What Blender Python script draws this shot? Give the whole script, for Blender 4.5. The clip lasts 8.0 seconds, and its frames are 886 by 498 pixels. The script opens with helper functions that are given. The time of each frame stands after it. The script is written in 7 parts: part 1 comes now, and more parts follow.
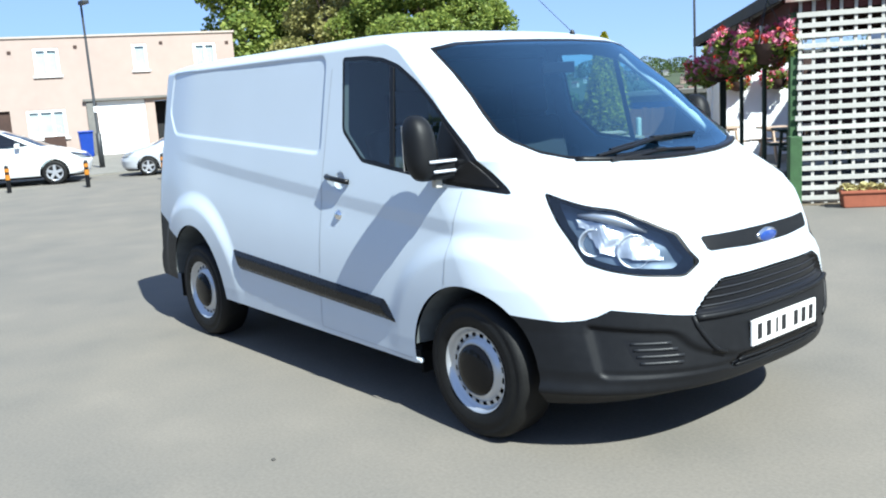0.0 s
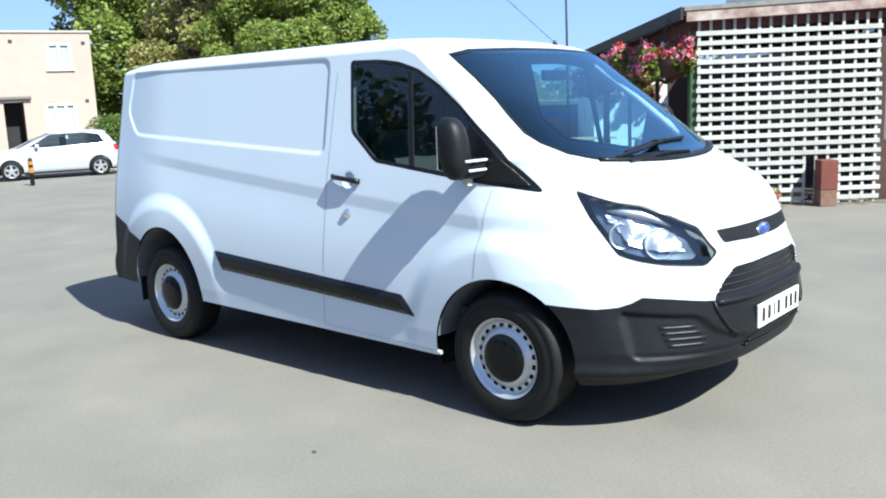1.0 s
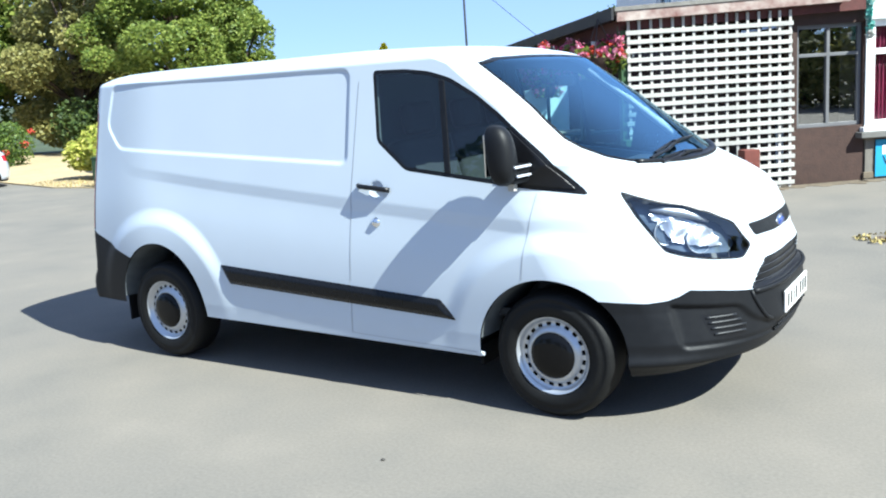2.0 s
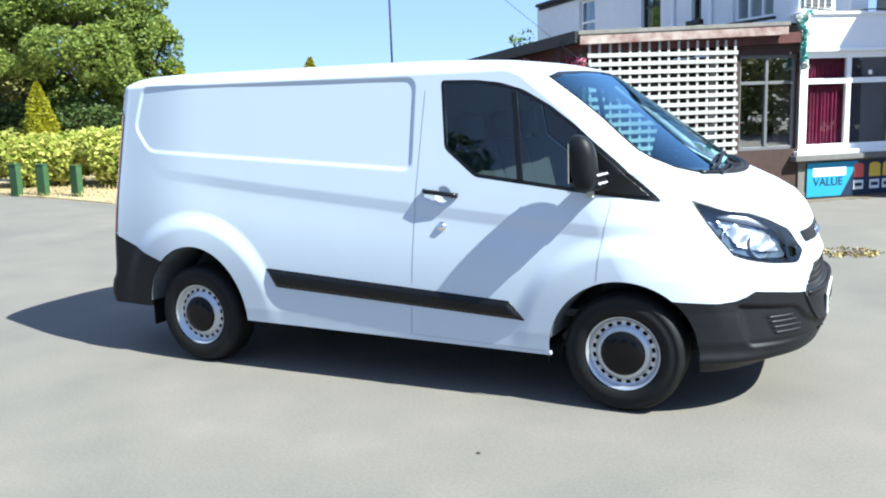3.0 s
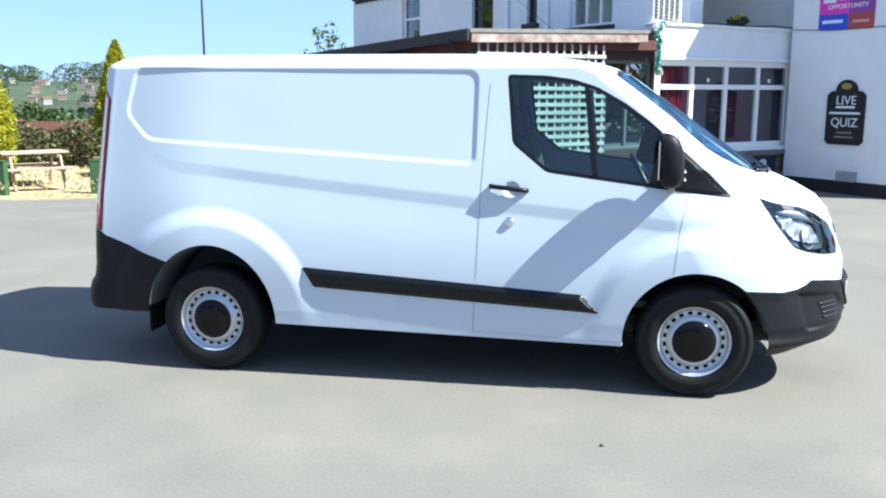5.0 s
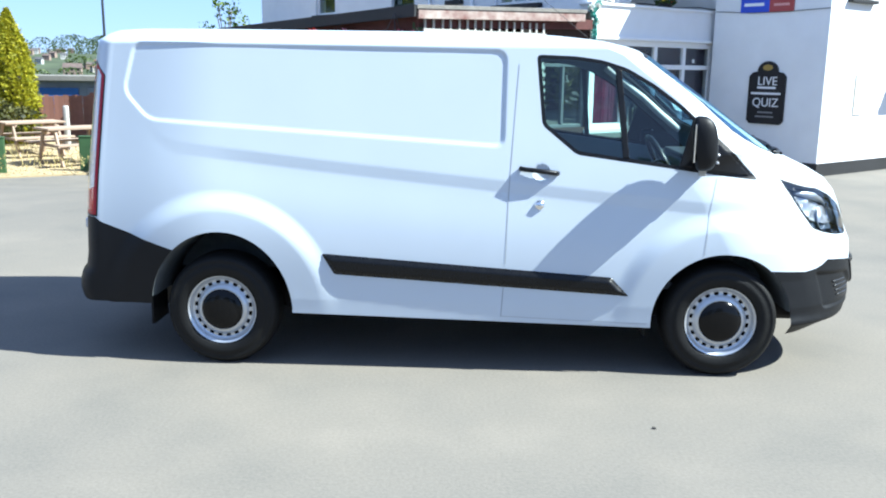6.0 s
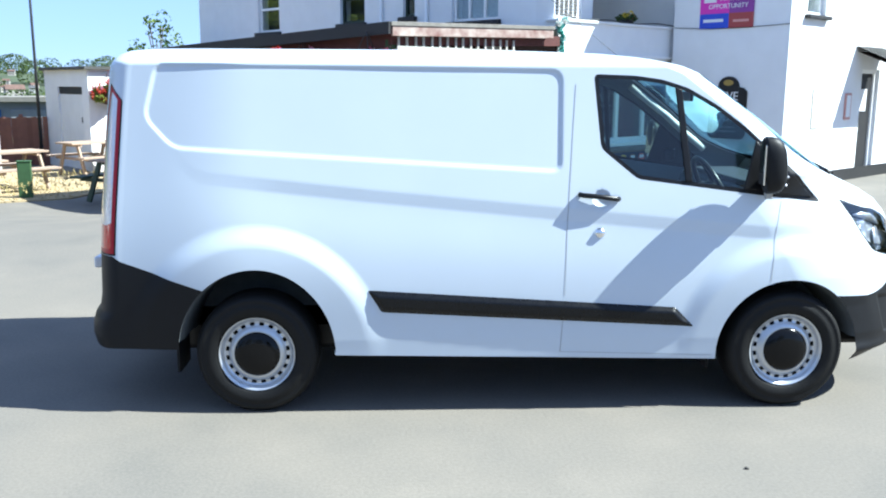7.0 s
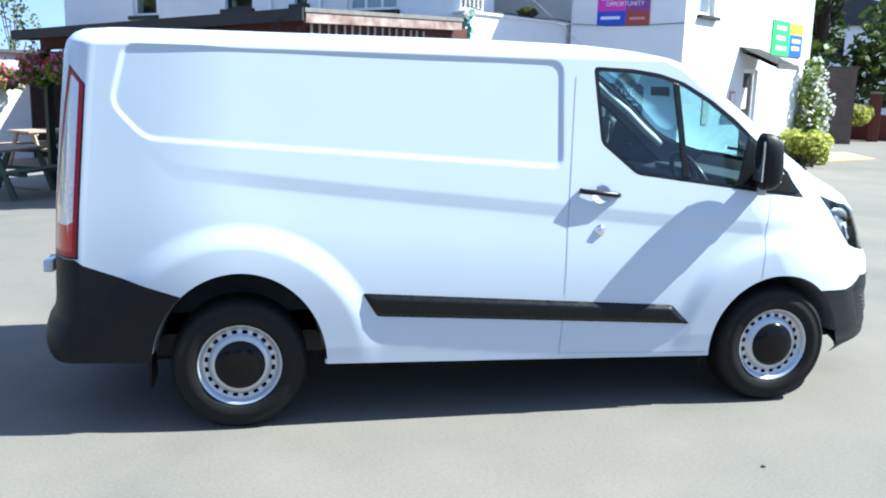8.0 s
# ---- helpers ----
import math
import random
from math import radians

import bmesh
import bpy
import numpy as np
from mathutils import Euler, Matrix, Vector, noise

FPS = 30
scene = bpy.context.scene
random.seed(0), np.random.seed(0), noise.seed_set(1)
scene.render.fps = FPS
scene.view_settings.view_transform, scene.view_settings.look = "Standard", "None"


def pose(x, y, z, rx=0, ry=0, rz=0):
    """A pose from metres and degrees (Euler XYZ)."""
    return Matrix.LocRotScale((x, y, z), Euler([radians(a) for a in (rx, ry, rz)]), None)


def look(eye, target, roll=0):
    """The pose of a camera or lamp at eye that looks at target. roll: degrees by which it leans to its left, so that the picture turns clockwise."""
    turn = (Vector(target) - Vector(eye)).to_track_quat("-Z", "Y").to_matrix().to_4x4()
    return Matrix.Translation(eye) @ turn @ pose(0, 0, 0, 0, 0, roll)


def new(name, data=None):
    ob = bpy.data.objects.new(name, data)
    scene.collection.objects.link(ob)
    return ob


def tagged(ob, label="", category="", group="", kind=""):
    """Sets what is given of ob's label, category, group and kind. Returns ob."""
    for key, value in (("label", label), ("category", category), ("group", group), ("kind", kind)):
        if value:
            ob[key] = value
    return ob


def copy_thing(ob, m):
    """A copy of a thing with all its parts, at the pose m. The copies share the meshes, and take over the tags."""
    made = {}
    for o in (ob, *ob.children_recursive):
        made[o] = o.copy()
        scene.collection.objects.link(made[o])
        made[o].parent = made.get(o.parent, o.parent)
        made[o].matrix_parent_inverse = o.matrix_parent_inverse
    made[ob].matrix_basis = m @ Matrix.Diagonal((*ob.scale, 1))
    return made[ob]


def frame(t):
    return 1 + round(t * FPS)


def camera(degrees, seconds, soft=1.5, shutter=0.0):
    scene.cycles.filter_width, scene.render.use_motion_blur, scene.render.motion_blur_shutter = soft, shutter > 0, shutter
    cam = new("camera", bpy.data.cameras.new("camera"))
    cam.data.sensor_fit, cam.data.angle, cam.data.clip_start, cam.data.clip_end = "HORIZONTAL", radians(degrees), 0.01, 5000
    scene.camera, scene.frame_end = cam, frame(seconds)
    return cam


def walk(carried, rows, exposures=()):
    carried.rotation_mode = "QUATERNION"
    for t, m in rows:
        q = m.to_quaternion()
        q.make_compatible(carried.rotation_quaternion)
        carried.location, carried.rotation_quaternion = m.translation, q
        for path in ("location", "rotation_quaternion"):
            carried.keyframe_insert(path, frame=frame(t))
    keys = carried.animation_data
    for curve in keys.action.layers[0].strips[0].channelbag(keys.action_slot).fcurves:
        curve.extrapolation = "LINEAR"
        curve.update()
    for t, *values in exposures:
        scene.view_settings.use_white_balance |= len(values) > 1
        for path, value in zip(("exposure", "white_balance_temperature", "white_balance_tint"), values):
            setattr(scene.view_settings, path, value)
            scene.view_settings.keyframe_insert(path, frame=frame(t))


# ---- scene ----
cam = camera(53.3, 8.0, soft=2.0)
PATH = [
    (0, (5.935, -3.559, 1.606), (4.409, -2.312, 1.265), -3.5),
    (0.5, (5.732, -3.918, 1.604), (4.311, -2.545, 1.291), -1.7),
    (1, (5.488, -4.318, 1.62), (4.195, -2.83, 1.282), -2.4),
    (1.5, (5.133, -4.602, 1.645), (3.93, -3.045, 1.287), -3.1),
    (1.7, (5.045, -4.715, 1.713), (3.89, -3.122, 1.352), -3.7),
    (2.8, (4.247, -5.419, 1.731), (3.354, -3.661, 1.398), -1.9),
    (3, (4.085, -5.558, 1.723), (3.229, -3.781, 1.393), -1.9),
    (3.5, (3.659, -5.773, 1.722), (2.957, -3.935, 1.367), -1.7),
    (4, (3.206, -5.882, 1.744), (2.556, -4.024, 1.391), -2.5),
    (4.2, (3.031, -5.954, 1.745), (2.465, -4.067, 1.4), -3.0),
    (5.3, (2.079, -6.027, 1.742), (1.813, -4.078, 1.383), 0.6),
    (5.5, (1.9, -6.032, 1.738), (1.689, -4.081, 1.348), 0.1),
    (6, (1.514, -5.978, 1.761), (1.435, -4.021, 1.36), 0.8),
    (6.5, (1.144, -5.774, 1.786), (1.16, -3.808, 1.418), 0.4),
    (7, (0.792, -5.623, 1.782), (0.884, -3.659, 1.417), 0.3),
    (7.5, (0.458, -5.448, 1.752), (0.693, -3.497, 1.383), 1.2),
    (8, (0.109, -5.277, 1.758), (0.513, -3.355, 1.381), 1.5),
]
walk(cam, [(t, look(eye, target, roll)) for t, eye, target, roll in PATH], [(0, 1.32, 5550, 2.5), (1.5, 1.47, 5550, 2.5), (3.5, 1.58, 5520, 2.5), (6.5, 1.67, 5420, 2.5), (8, 1.67, 5380, 2.5)])

# ---- world and sun ----
SUN_DIR = Vector((0.98, -0.125, 1.0)).normalized()      # towards the sun
world = bpy.data.worlds.new("sky")
scene.world = world
world.use_nodes = True
wt = world.node_tree
wt.nodes.clear()
sky = wt.nodes.new("ShaderNodeTexSky")
sky.sky_type = 'NISHITA'
sky.sun_disc = False
sky.sun_elevation = math.asin(SUN_DIR.z)
sky.sun_rotation = math.atan2(SUN_DIR.x, SUN_DIR.y)
sky.altitude = 1800
sky.air_density, sky.dust_density, sky.ozone_density = 1.0, 0.2, 2.2
bgn = wt.nodes.new("ShaderNodeBackground")
bgn.inputs["Strength"].default_value = 0.064
wout = wt.nodes.new("ShaderNodeOutputWorld")
tint = wt.nodes.new("ShaderNodeMix")
tint.data_type, tint.blend_type = 'RGBA', 'MULTIPLY'
tint.inputs["Factor"].default_value = 1.0
tint.inputs["B"].default_value = (0.72, 0.87, 1.15, 1.0)
wt.links.new(sky.outputs[0], tint.inputs["A"])
clear = wt.nodes.new("ShaderNodeMix")          # evens out the pale horizon of a very clear day
clear.data_type = 'RGBA'
clear.inputs["Factor"].default_value = 0.7
clear.inputs["B"].default_value = (3.12, 3.82, 5.6, 1.0)
wt.links.new(tint.outputs["Result"], clear.inputs["A"])
wt.links.new(clear.outputs["Result"], bgn.inputs[0])
wt.links.new(bgn.outputs[0], wout.inputs[0])

sun_data = bpy.data.lights.new("sun", 'SUN')
sun_data.energy, sun_data.angle, sun_data.color = 5.0, radians(0.5), (1.0, 0.93, 0.79)
sun = new("sun", sun_data)
sun.matrix_world = look(SUN_DIR * 60, (0, 0, 0))


# ---- materials ----
def mat(name, base, rough=0.6, metal=0.0, vary=0.12, scale=6.0, bump=0.0, bump_scale=40.0, second=None, coat=0.0,
        per_piece=0.0, spec=0.5, coat_rough=0.04, transmit=0.0, ior=1.45, big=0.9):
    """A procedural surface: base colour broken up at two scales, roughness variation and a fine relief."""
    m = bpy.data.materials.new(name)
    m.use_nodes = True
    t = m.node_tree
    b = t.nodes["Principled BSDF"]
    b.inputs["Roughness"].default_value = rough
    b.inputs["Metallic"].default_value = metal
    b.inputs["Specular IOR Level"].default_value = spec
    b.inputs["Coat Weight"].default_value = coat
    b.inputs["Coat Roughness"].default_value = coat_rough
    b.inputs["IOR"].default_value = ior
    b.inputs["Transmission Weight"].default_value = transmit
    base = (*base, 1.0)
    b.inputs["Base Color"].default_value = base
    if vary <= 0 and not bump and not second:
        return m
    co = t.nodes.new("ShaderNodeTexCoord")
    n1 = t.nodes.new("ShaderNodeTexNoise")
    n1.inputs["Scale"].default_value, n1.inputs["Detail"].default_value = scale, 8.0
    n2 = t.nodes.new("ShaderNodeTexNoise")
    n2.inputs["Scale"].default_value, n2.inputs["Detail"].default_value = big, 3.0
    t.links.new(co.outputs["Object"], n1.inputs["Vector"])
    t.links.new(co.outputs["Object"], n2.inputs["Vector"])
    add = t.nodes.new("ShaderNodeMath")
    add.operation = 'ADD'
    t.links.new(n1.outputs["Fac"], add.inputs[0])
    t.links.new(n2.outputs["Fac"], add.inputs[1])
    rng = t.nodes.new("ShaderNodeMapRange")
    rng.inputs["From Min"].default_value, rng.inputs["From Max"].default_value = 0.65, 1.35
    t.links.new(add.outputs[0], rng.inputs["Value"])
    fac = rng.outputs[0]
    if per_piece:
        oi = t.nodes.new("ShaderNodeObjectInfo")
        mx = t.nodes.new("ShaderNodeMix")
        mx.inputs["Factor"].default_value = per_piece
        t.links.new(fac, mx.inputs["A"])
        t.links.new(oi.outputs["Random"], mx.inputs["B"])
        fac = mx.outputs["Result"]
    ramp = t.nodes.new("ShaderNodeValToRGB")
    lo = [max(0.0, c * (1 - vary)) for c in base[:3]]
    hi = [min(1.0, c * (1 + vary)) for c in base[:3]]
    if second:
        lo = list(second)
    ramp.color_ramp.elements[0].color = (*lo, 1)
    ramp.color_ramp.elements[1].color = (*hi, 1)
    t.links.new(fac, ramp.inputs[0])
    t.links.new(ramp.outputs[0], b.inputs["Base Color"])
    rr = t.nodes.new("ShaderNodeMapRange")
    rr.inputs["To Min"].default_value, rr.inputs["To Max"].default_value = max(0.02, rough - 0.07), min(1.0, rough + 0.07)
    t.links.new(n1.outputs["Fac"], rr.inputs["Value"])
    t.links.new(rr.outputs[0], b.inputs["Roughness"])
    if bump:
        n3 = t.nodes.new("ShaderNodeTexNoise")
        n3.inputs["Scale"].default_value, n3.inputs["Detail"].default_value = bump_scale, 6.0
        t.links.new(co.outputs["Object"], n3.inputs["Vector"])
        bp = t.nodes.new("ShaderNodeBump")
        bp.inputs["Strength"].default_value = bump
        bp.inputs["Distance"].default_value = 0.02
        t.links.new(n3.outputs["Fac"], bp.inputs["Height"])
        t.links.new(bp.outputs[0], b.inputs["Normal"])
    return m


def glass_mat(name, tint=(0.8, 0.9, 0.9), rough=0.0, gloss=0.085, fall=4.5, sheen=(1.0, 1.0, 1.0)):
    """Thin window glass: mirror-like at grazing angles, clear and lightly tinted otherwise."""
    m = bpy.data.materials.new(name)
    m.use_nodes = True
    t = m.node_tree
    t.nodes.clear()
    out = t.nodes.new("ShaderNodeOutputMaterial")
    mix = t.nodes.new("ShaderNodeMixShader")
    lw = t.nodes.new("ShaderNodeLayerWeight")
    lw.inputs["Blend"].default_value = 0.5
    pw = t.nodes.new("ShaderNodeMath")
    pw.operation = 'POWER'
    pw.inputs[1].default_value = fall
    t.links.new(lw.outputs["Facing"], pw.inputs[0])
    fr = t.nodes.new("ShaderNodeMapRange")
    fr.inputs["To Min"].default_value = gloss      # both faces of one pane
    t.links.new(pw.outputs[0], fr.inputs["Value"])
    tr = t.nodes.new("ShaderNodeBsdfTransparent")
    tr.inputs["Color"].default_value = (*tint, 1)
    gl = t.nodes.new("ShaderNodeBsdfGlossy")
    gl.inputs["Roughness"].default_value = rough
    gl.inputs["Color"].default_value = (*sheen, 1)
    t.links.new(fr.outputs[0], mix.inputs[0])
    t.links.new(tr.outputs[0], mix.inputs[1])
    t.links.new(gl.outputs[0], mix.inputs[2])
    t.links.new(mix.outputs[0], out.inputs[0])
    return m


PAINT = mat("van_white_paint", (0.505, 0.556, 0.615), rough=0.42, vary=0.02, scale=3, coat=0.35, coat_rough=0.16, big=0.5)
PLASTIC = mat("dark_grey_plastic", (0.0065, 0.007, 0.0085), rough=0.5, spec=0.26, vary=0.15, scale=30, bump=0.05, bump_scale=400)
BLACK = mat("black_trim", (0.006, 0.006, 0.007), rough=0.35, spec=0.35, vary=0.1, scale=20)
RUBBER = mat("tyre_rubber", (0.007, 0.007, 0.007), rough=0.62, spec=0.28, vary=0.25, scale=25, bump=0.15, bump_scale=120)
STEEL = mat("silver_wheel_paint", (0.50, 0.52, 0.55), rough=0.33, metal=0.65, vary=0.08, scale=20)
CHROME = mat("chrome", (0.80, 0.80, 0.80), rough=0.16, metal=1.0, vary=0.0)
DARKGLASS = glass_mat("tinted_glass", (0.64, 0.82, 0.80), gloss=0.05)
WSGLASS = glass_mat("windscreen_glass", (0.52, 0.78, 0.90), gloss=0.06, fall=2.6, sheen=(0.52, 0.80, 1.0))
CLEAR = glass_mat("clear_lens", (0.92, 0.94, 0.96))
REDLENS = mat("red_lens", (0.45, 0.005, 0.006), rough=0.12, vary=0.15, scale=60, coat=0.6)
PALELENS = mat("pale_lens", (0.55, 0.57, 0.62), rough=0.1, vary=0.1, scale=50, coat=0.8)
CABGREY = mat("cab_grey_plastic", (0.030, 0.034, 0.038), rough=0.6, vary=0.15, scale=20)
SEATCLOTH = mat("seat_cloth", (0.016, 0.019, 0.023), rough=0.9, vary=0.3, scale=60)
PLATEWHITE = mat("plate_white", (0.75, 0.75, 0.73), rough=0.35, vary=0.03, scale=10)
# base lightened to stand for the sky mirrored along the slats
SKYSLAT = mat("sky_lit_slat_plastic", (0.016, 0.017, 0.02), rough=0.42, spec=0.4, vary=0.12, scale=30)
INK = mat("dark_lettering", (0.012, 0.012, 0.014), rough=0.5, vary=0.0)
BADGE = mat("badge_blue", (0.02, 0.05, 0.22), rough=0.2, vary=0.1, scale=40, coat=0.5)


# ---- mesh helpers ----
def mesh_ob(name, verts, faces, material=None, parent=None, label="", smooth=True, kind=""):
    me = bpy.data.meshes.new(name)
    me.from_pydata([tuple(map(float, v)) for v in verts], [], [tuple(map(int, f)) for f in faces])
    me.update()
    if smooth:
        me.polygons.foreach_set("use_smooth", [True] * len(me.polygons))
    if material:
        me.materials.append(material)
    ob = new(name, me)
    if parent:
        ob.parent = parent
    return tagged(ob, label=label, kind=kind)


def part(name, bm, material, parent, label="", smooth=False):
    """Links a bmesh as one mesh object under a thing or a part."""
    me = bpy.data.meshes.new(name)
    bm.normal_update()
    bm.to_mesh(me)
    bm.free()
    if material:
        me.materials.append(material)
    if smooth:
        me.polygons.foreach_set("use_smooth", [True] * len(me.polygons))
    ob = new(name, me)
    if parent:
        ob.parent = parent
    return tagged(ob, label=label)


def thing(name, m, label, category, group="", kind=""):
    ob = new(name)
    ob.empty_display_size = 0.2
    ob.matrix_basis = m
    return tagged(ob, label, category, group, kind)


def box(x0, x1, y0, y1, z0, z1, bevel=0.0, m=None, bm=None, segs=2):
    b = bm or bmesh.new()
    g = bmesh.ops.create_cube(b, size=1.0)
    vs = g["verts"]
    for v in vs:
        v.co = Vector(((x0 + x1) / 2 + v.co.x * (x1 - x0), (y0 + y1) / 2 + v.co.y * (y1 - y0), (z0 + z1) / 2 + v.co.z * (z1 - z0)))
    if bevel:
        es = {e for v in vs for e in v.link_edges}
        r = bmesh.ops.bevel(b, geom=list(es), offset=bevel, segments=segs, affect='EDGES', profile=0.6)
        vs = list({v for f in r["faces"] for v in f.verts} | {v for v in vs if v.is_valid})
    if m is not None:
        bmesh.ops.transform(b, matrix=m, verts=vs)
    return b


def tube(points, radius, sides=8, bm=None, cap=True, radii=None):
    """A round bar along a line of points."""
    b = bm or bmesh.new()
    pts = [Vector(p) for p in points]
    rings = []
    for i, p in enumerate(pts):
        d = (pts[min(i + 1, len(pts) - 1)] - pts[max(i - 1, 0)]).normalized()
        up = Vector((0, 0, 1)) if abs(d.z) < 0.95 else Vector((1, 0, 0))
        a = d.cross(up).normalized()
        c = d.cross(a)
        r = radii[i] if radii else radius
        rings.append([b.verts.new(p + a * (r * math.cos(k * 2 * math.pi / sides)) + c * (r * math.sin(k * 2 * math.pi / sides))) for k in range(sides)])
    for q, w in zip(rings, rings[1:]):
        for k in range(sides):
            b.faces.new((q[k], q[(k + 1) % sides], w[(k + 1) % sides], w[k]))
    if cap:
        b.faces.new(rings[0][::-1])
        b.faces.new(rings[-1])
    bmesh.ops.recalc_face_normals(b, faces=b.faces)
    return b


def lathe(profile, sides=48, axis='y', bm=None):
    """Turns (radius, along) pairs round an axis."""
    b = bm or bmesh.new()
    rings = []
    for r, a in profile:
        ring = []
        for k in range(sides):
            c, s = r * math.cos(2 * math.pi * k / sides), r * math.sin(2 * math.pi * k / sides)
            ring.append(b.verts.new((c, a, s) if axis == 'y' else (c, s, a)))
        rings.append(ring)
    for q, w in zip(rings, rings[1:]):
        for k in range(sides):
            b.faces.new((q[k], q[(k + 1) % sides], w[(k + 1) % sides], w[k]))
    bmesh.ops.recalc_face_normals(b, faces=b.faces)
    return b


def slab(outline, z0, z1, bevel=0.0, bm=None):
    """An upright prism over a plan outline."""
    b = bm or bmesh.new()
    lo = [b.verts.new((x, y, z0)) for x, y in outline]
    hi = [b.verts.new((x, y, z1)) for x, y in outline]
    n = len(outline)
    fs = [b.faces.new(hi), b.faces.new(lo[::-1])]
    for i in range(n):
        fs.append(b.faces.new((lo[i], lo[(i + 1) % n], hi[(i + 1) % n], hi[i])))
    bmesh.ops.recalc_face_normals(b, faces=fs)
    if bevel:
        es = list({e for f in fs for e in f.edges})
        bmesh.ops.bevel(b, geom=es, offset=bevel, segments=2, affect='EDGES', profile=0.6)
    return b


def interp(x, xs, ys):
    return np.interp(x, xs, ys)


def smooth(v, a, b):
    k = np.clip((np.asarray(v, float) - a) / (b - a), 0, 1)
    return k * k * (3 - 2 * k)


def poly_dist(px, pz, poly):
    """Signed distance of points to a closed polygon, positive inside."""
    px, pz = np.asarray(px, float), np.asarray(pz, float)
    best = np.full(px.shape, 1e9)
    inside = np.zeros(px.shape, bool)
    n = len(poly)
    for i in range(n):
        (ax, az), (bx, bz) = poly[i], poly[(i + 1) % n]
        dx, dz = bx - ax, bz - az
        k = np.clip(((px - ax) * dx + (pz - az) * dz) / max(dx * dx + dz * dz, 1e-12), 0, 1)
        best = np.minimum(best, np.hypot(px - ax - k * dx, pz - az - k * dz))
        cross = ((az > pz) != (bz > pz)) & (px < (bx - ax) * (pz - az) / (bz - az if bz != az else 1e-12) + ax)
        inside ^= cross
    return np.where(inside, best, -best)


def rounded(poly, r, n=4):
    """The polygon with its corners rounded."""
    out = []
    k = len(poly)
    for i in range(k):
        p, a, b = Vector(poly[i]), Vector(poly[i - 1]), Vector(poly[(i + 1) % k])
        u, w = (a - p), (b - p)
        q = min(r, 0.45 * u.length, 0.45 * w.length)
        s, e = p + u.normalized() * q, p + w.normalized() * q
        for j in range(n + 1):
            t = j / n
            out.append(tuple(s * (1 - t) ** 2 + p * 2 * t * (1 - t) + e * t * t))
    return out


def clip(V, F, f):
    """Cuts triangles F of V along f = 0. Returns the points, the triangles with f > 0 and those with f < 0."""
    s = f > 0
    c = s[F].sum(1)
    inn, out = [F[c == 3]], [F[c == 0]]
    mixed = F[(c == 1) | (c == 2)]
    extra, made, a_in, a_out = [], {}, [], []

    def cut(i, j):
        key = (i, j) if i < j else (j, i)
        if key not in made:
            t = f[i] / (f[i] - f[j])
            t = min(0.98, max(0.02, t))
            made[key] = len(V) + len(extra)
            extra.append(V[i] + (V[j] - V[i]) * t)
        return made[key]
    for tri in mixed:
        i, j, k = (int(q) for q in tri)
        while not (s[i] != s[j] and s[i] != s[k]):
            i, j, k = j, k, i
        p, q = cut(i, j), cut(i, k)
        one, two = (a_in, a_out) if s[i] else (a_out, a_in)
        one.append((i, p, q))
        two.append((p, j, k))
        two.append((p, k, q))
    V2 = np.vstack([V, np.array(extra)]) if extra else V
    if a_in:
        inn.append(np.array(a_in, int))
    if a_out:
        out.append(np.array(a_out, int))
    return V2, np.vstack(inn), np.vstack(out)


def compact(V, F):
    used, inv = np.unique(F.reshape(-1), return_inverse=True)
    return V[used], inv.reshape(F.shape)


def mirrored(V, F):
    """A half sheet and its mirror image across the middle plane, welded there."""
    n = len(V)
    idx = np.arange(n) + n
    mid = np.abs(V[:, 1]) < 1e-6
    idx[mid] = np.arange(n)[mid]
    W = V * np.array([1, -1, 1])
    A = np.vstack([V, W])
    G = np.vstack([F, idx[F][:, ::-1]])
    return compact(A, G)


def thicken(V, F, off):
    """Gives a sheet a back at V + off, with a rim."""
    n = len(V)
    A = np.vstack([V + off, V])
    edges = {}
    for a, b, c in F:
        for e in ((a, b), (b, c), (c, a)):
            edges[e] = True
    rim = [(a, b) for a, b in edges if (b, a) not in edges]
    faces = [tuple(f) for f in F] + [tuple(f[::-1] + n) for f in F] + [(b, a, a + n, b + n) for a, b in rim]
    return A, faces

# ---- the van ----
R_AXLE, F_AXLE, HUB_Z = 0.0, 2.933, 0.335
PANEL = rounded([(-0.515, 1.887), (-0.58, 1.605), (-0.425, 1.445), (1.65, 1.325), (1.655, 1.865)], 0.06)
Z_KEYS = (0.22, 0.27, 0.32, 0.42, 0.58, 0.75, 0.84, 0.90, 0.97, 1.05, 1.12, 1.18, 1.25, 1.31, 1.60, 1.85, 1.90, 1.94, 1.965, 1.98, 1.99, 1.994)
X_NOSE = (3.61, 3.735, 3.855, 3.93, 3.917, 3.893, 3.853, 3.838, 3.812, 3.775, 3.715, 3.612, 3.452, 3.315, 2.91, 2.56, 2.44, 2.27, 2.05, 1.75, 1.3, 0.9)
B_NOSE = (0.55, 0.62, 0.72, 0.86, 0.95, 0.95, 0.96, 0.98, 1.0, 1.0, 1.0, 0.92, 0.66, 0.42, 0.28, 0.25, 0.26, 0.30, 0.35, 0.4, 0.4, 0.3)
Z_TAIL = (0.22, 0.27, 0.32, 0.37, 0.42, 0.47, 0.52, 0.56, 0.64, 0.84, 0.90, 1.12, 1.31, 1.60, 1.85, 1.90, 1.94, 1.965, 1.98, 1.99, 1.994)
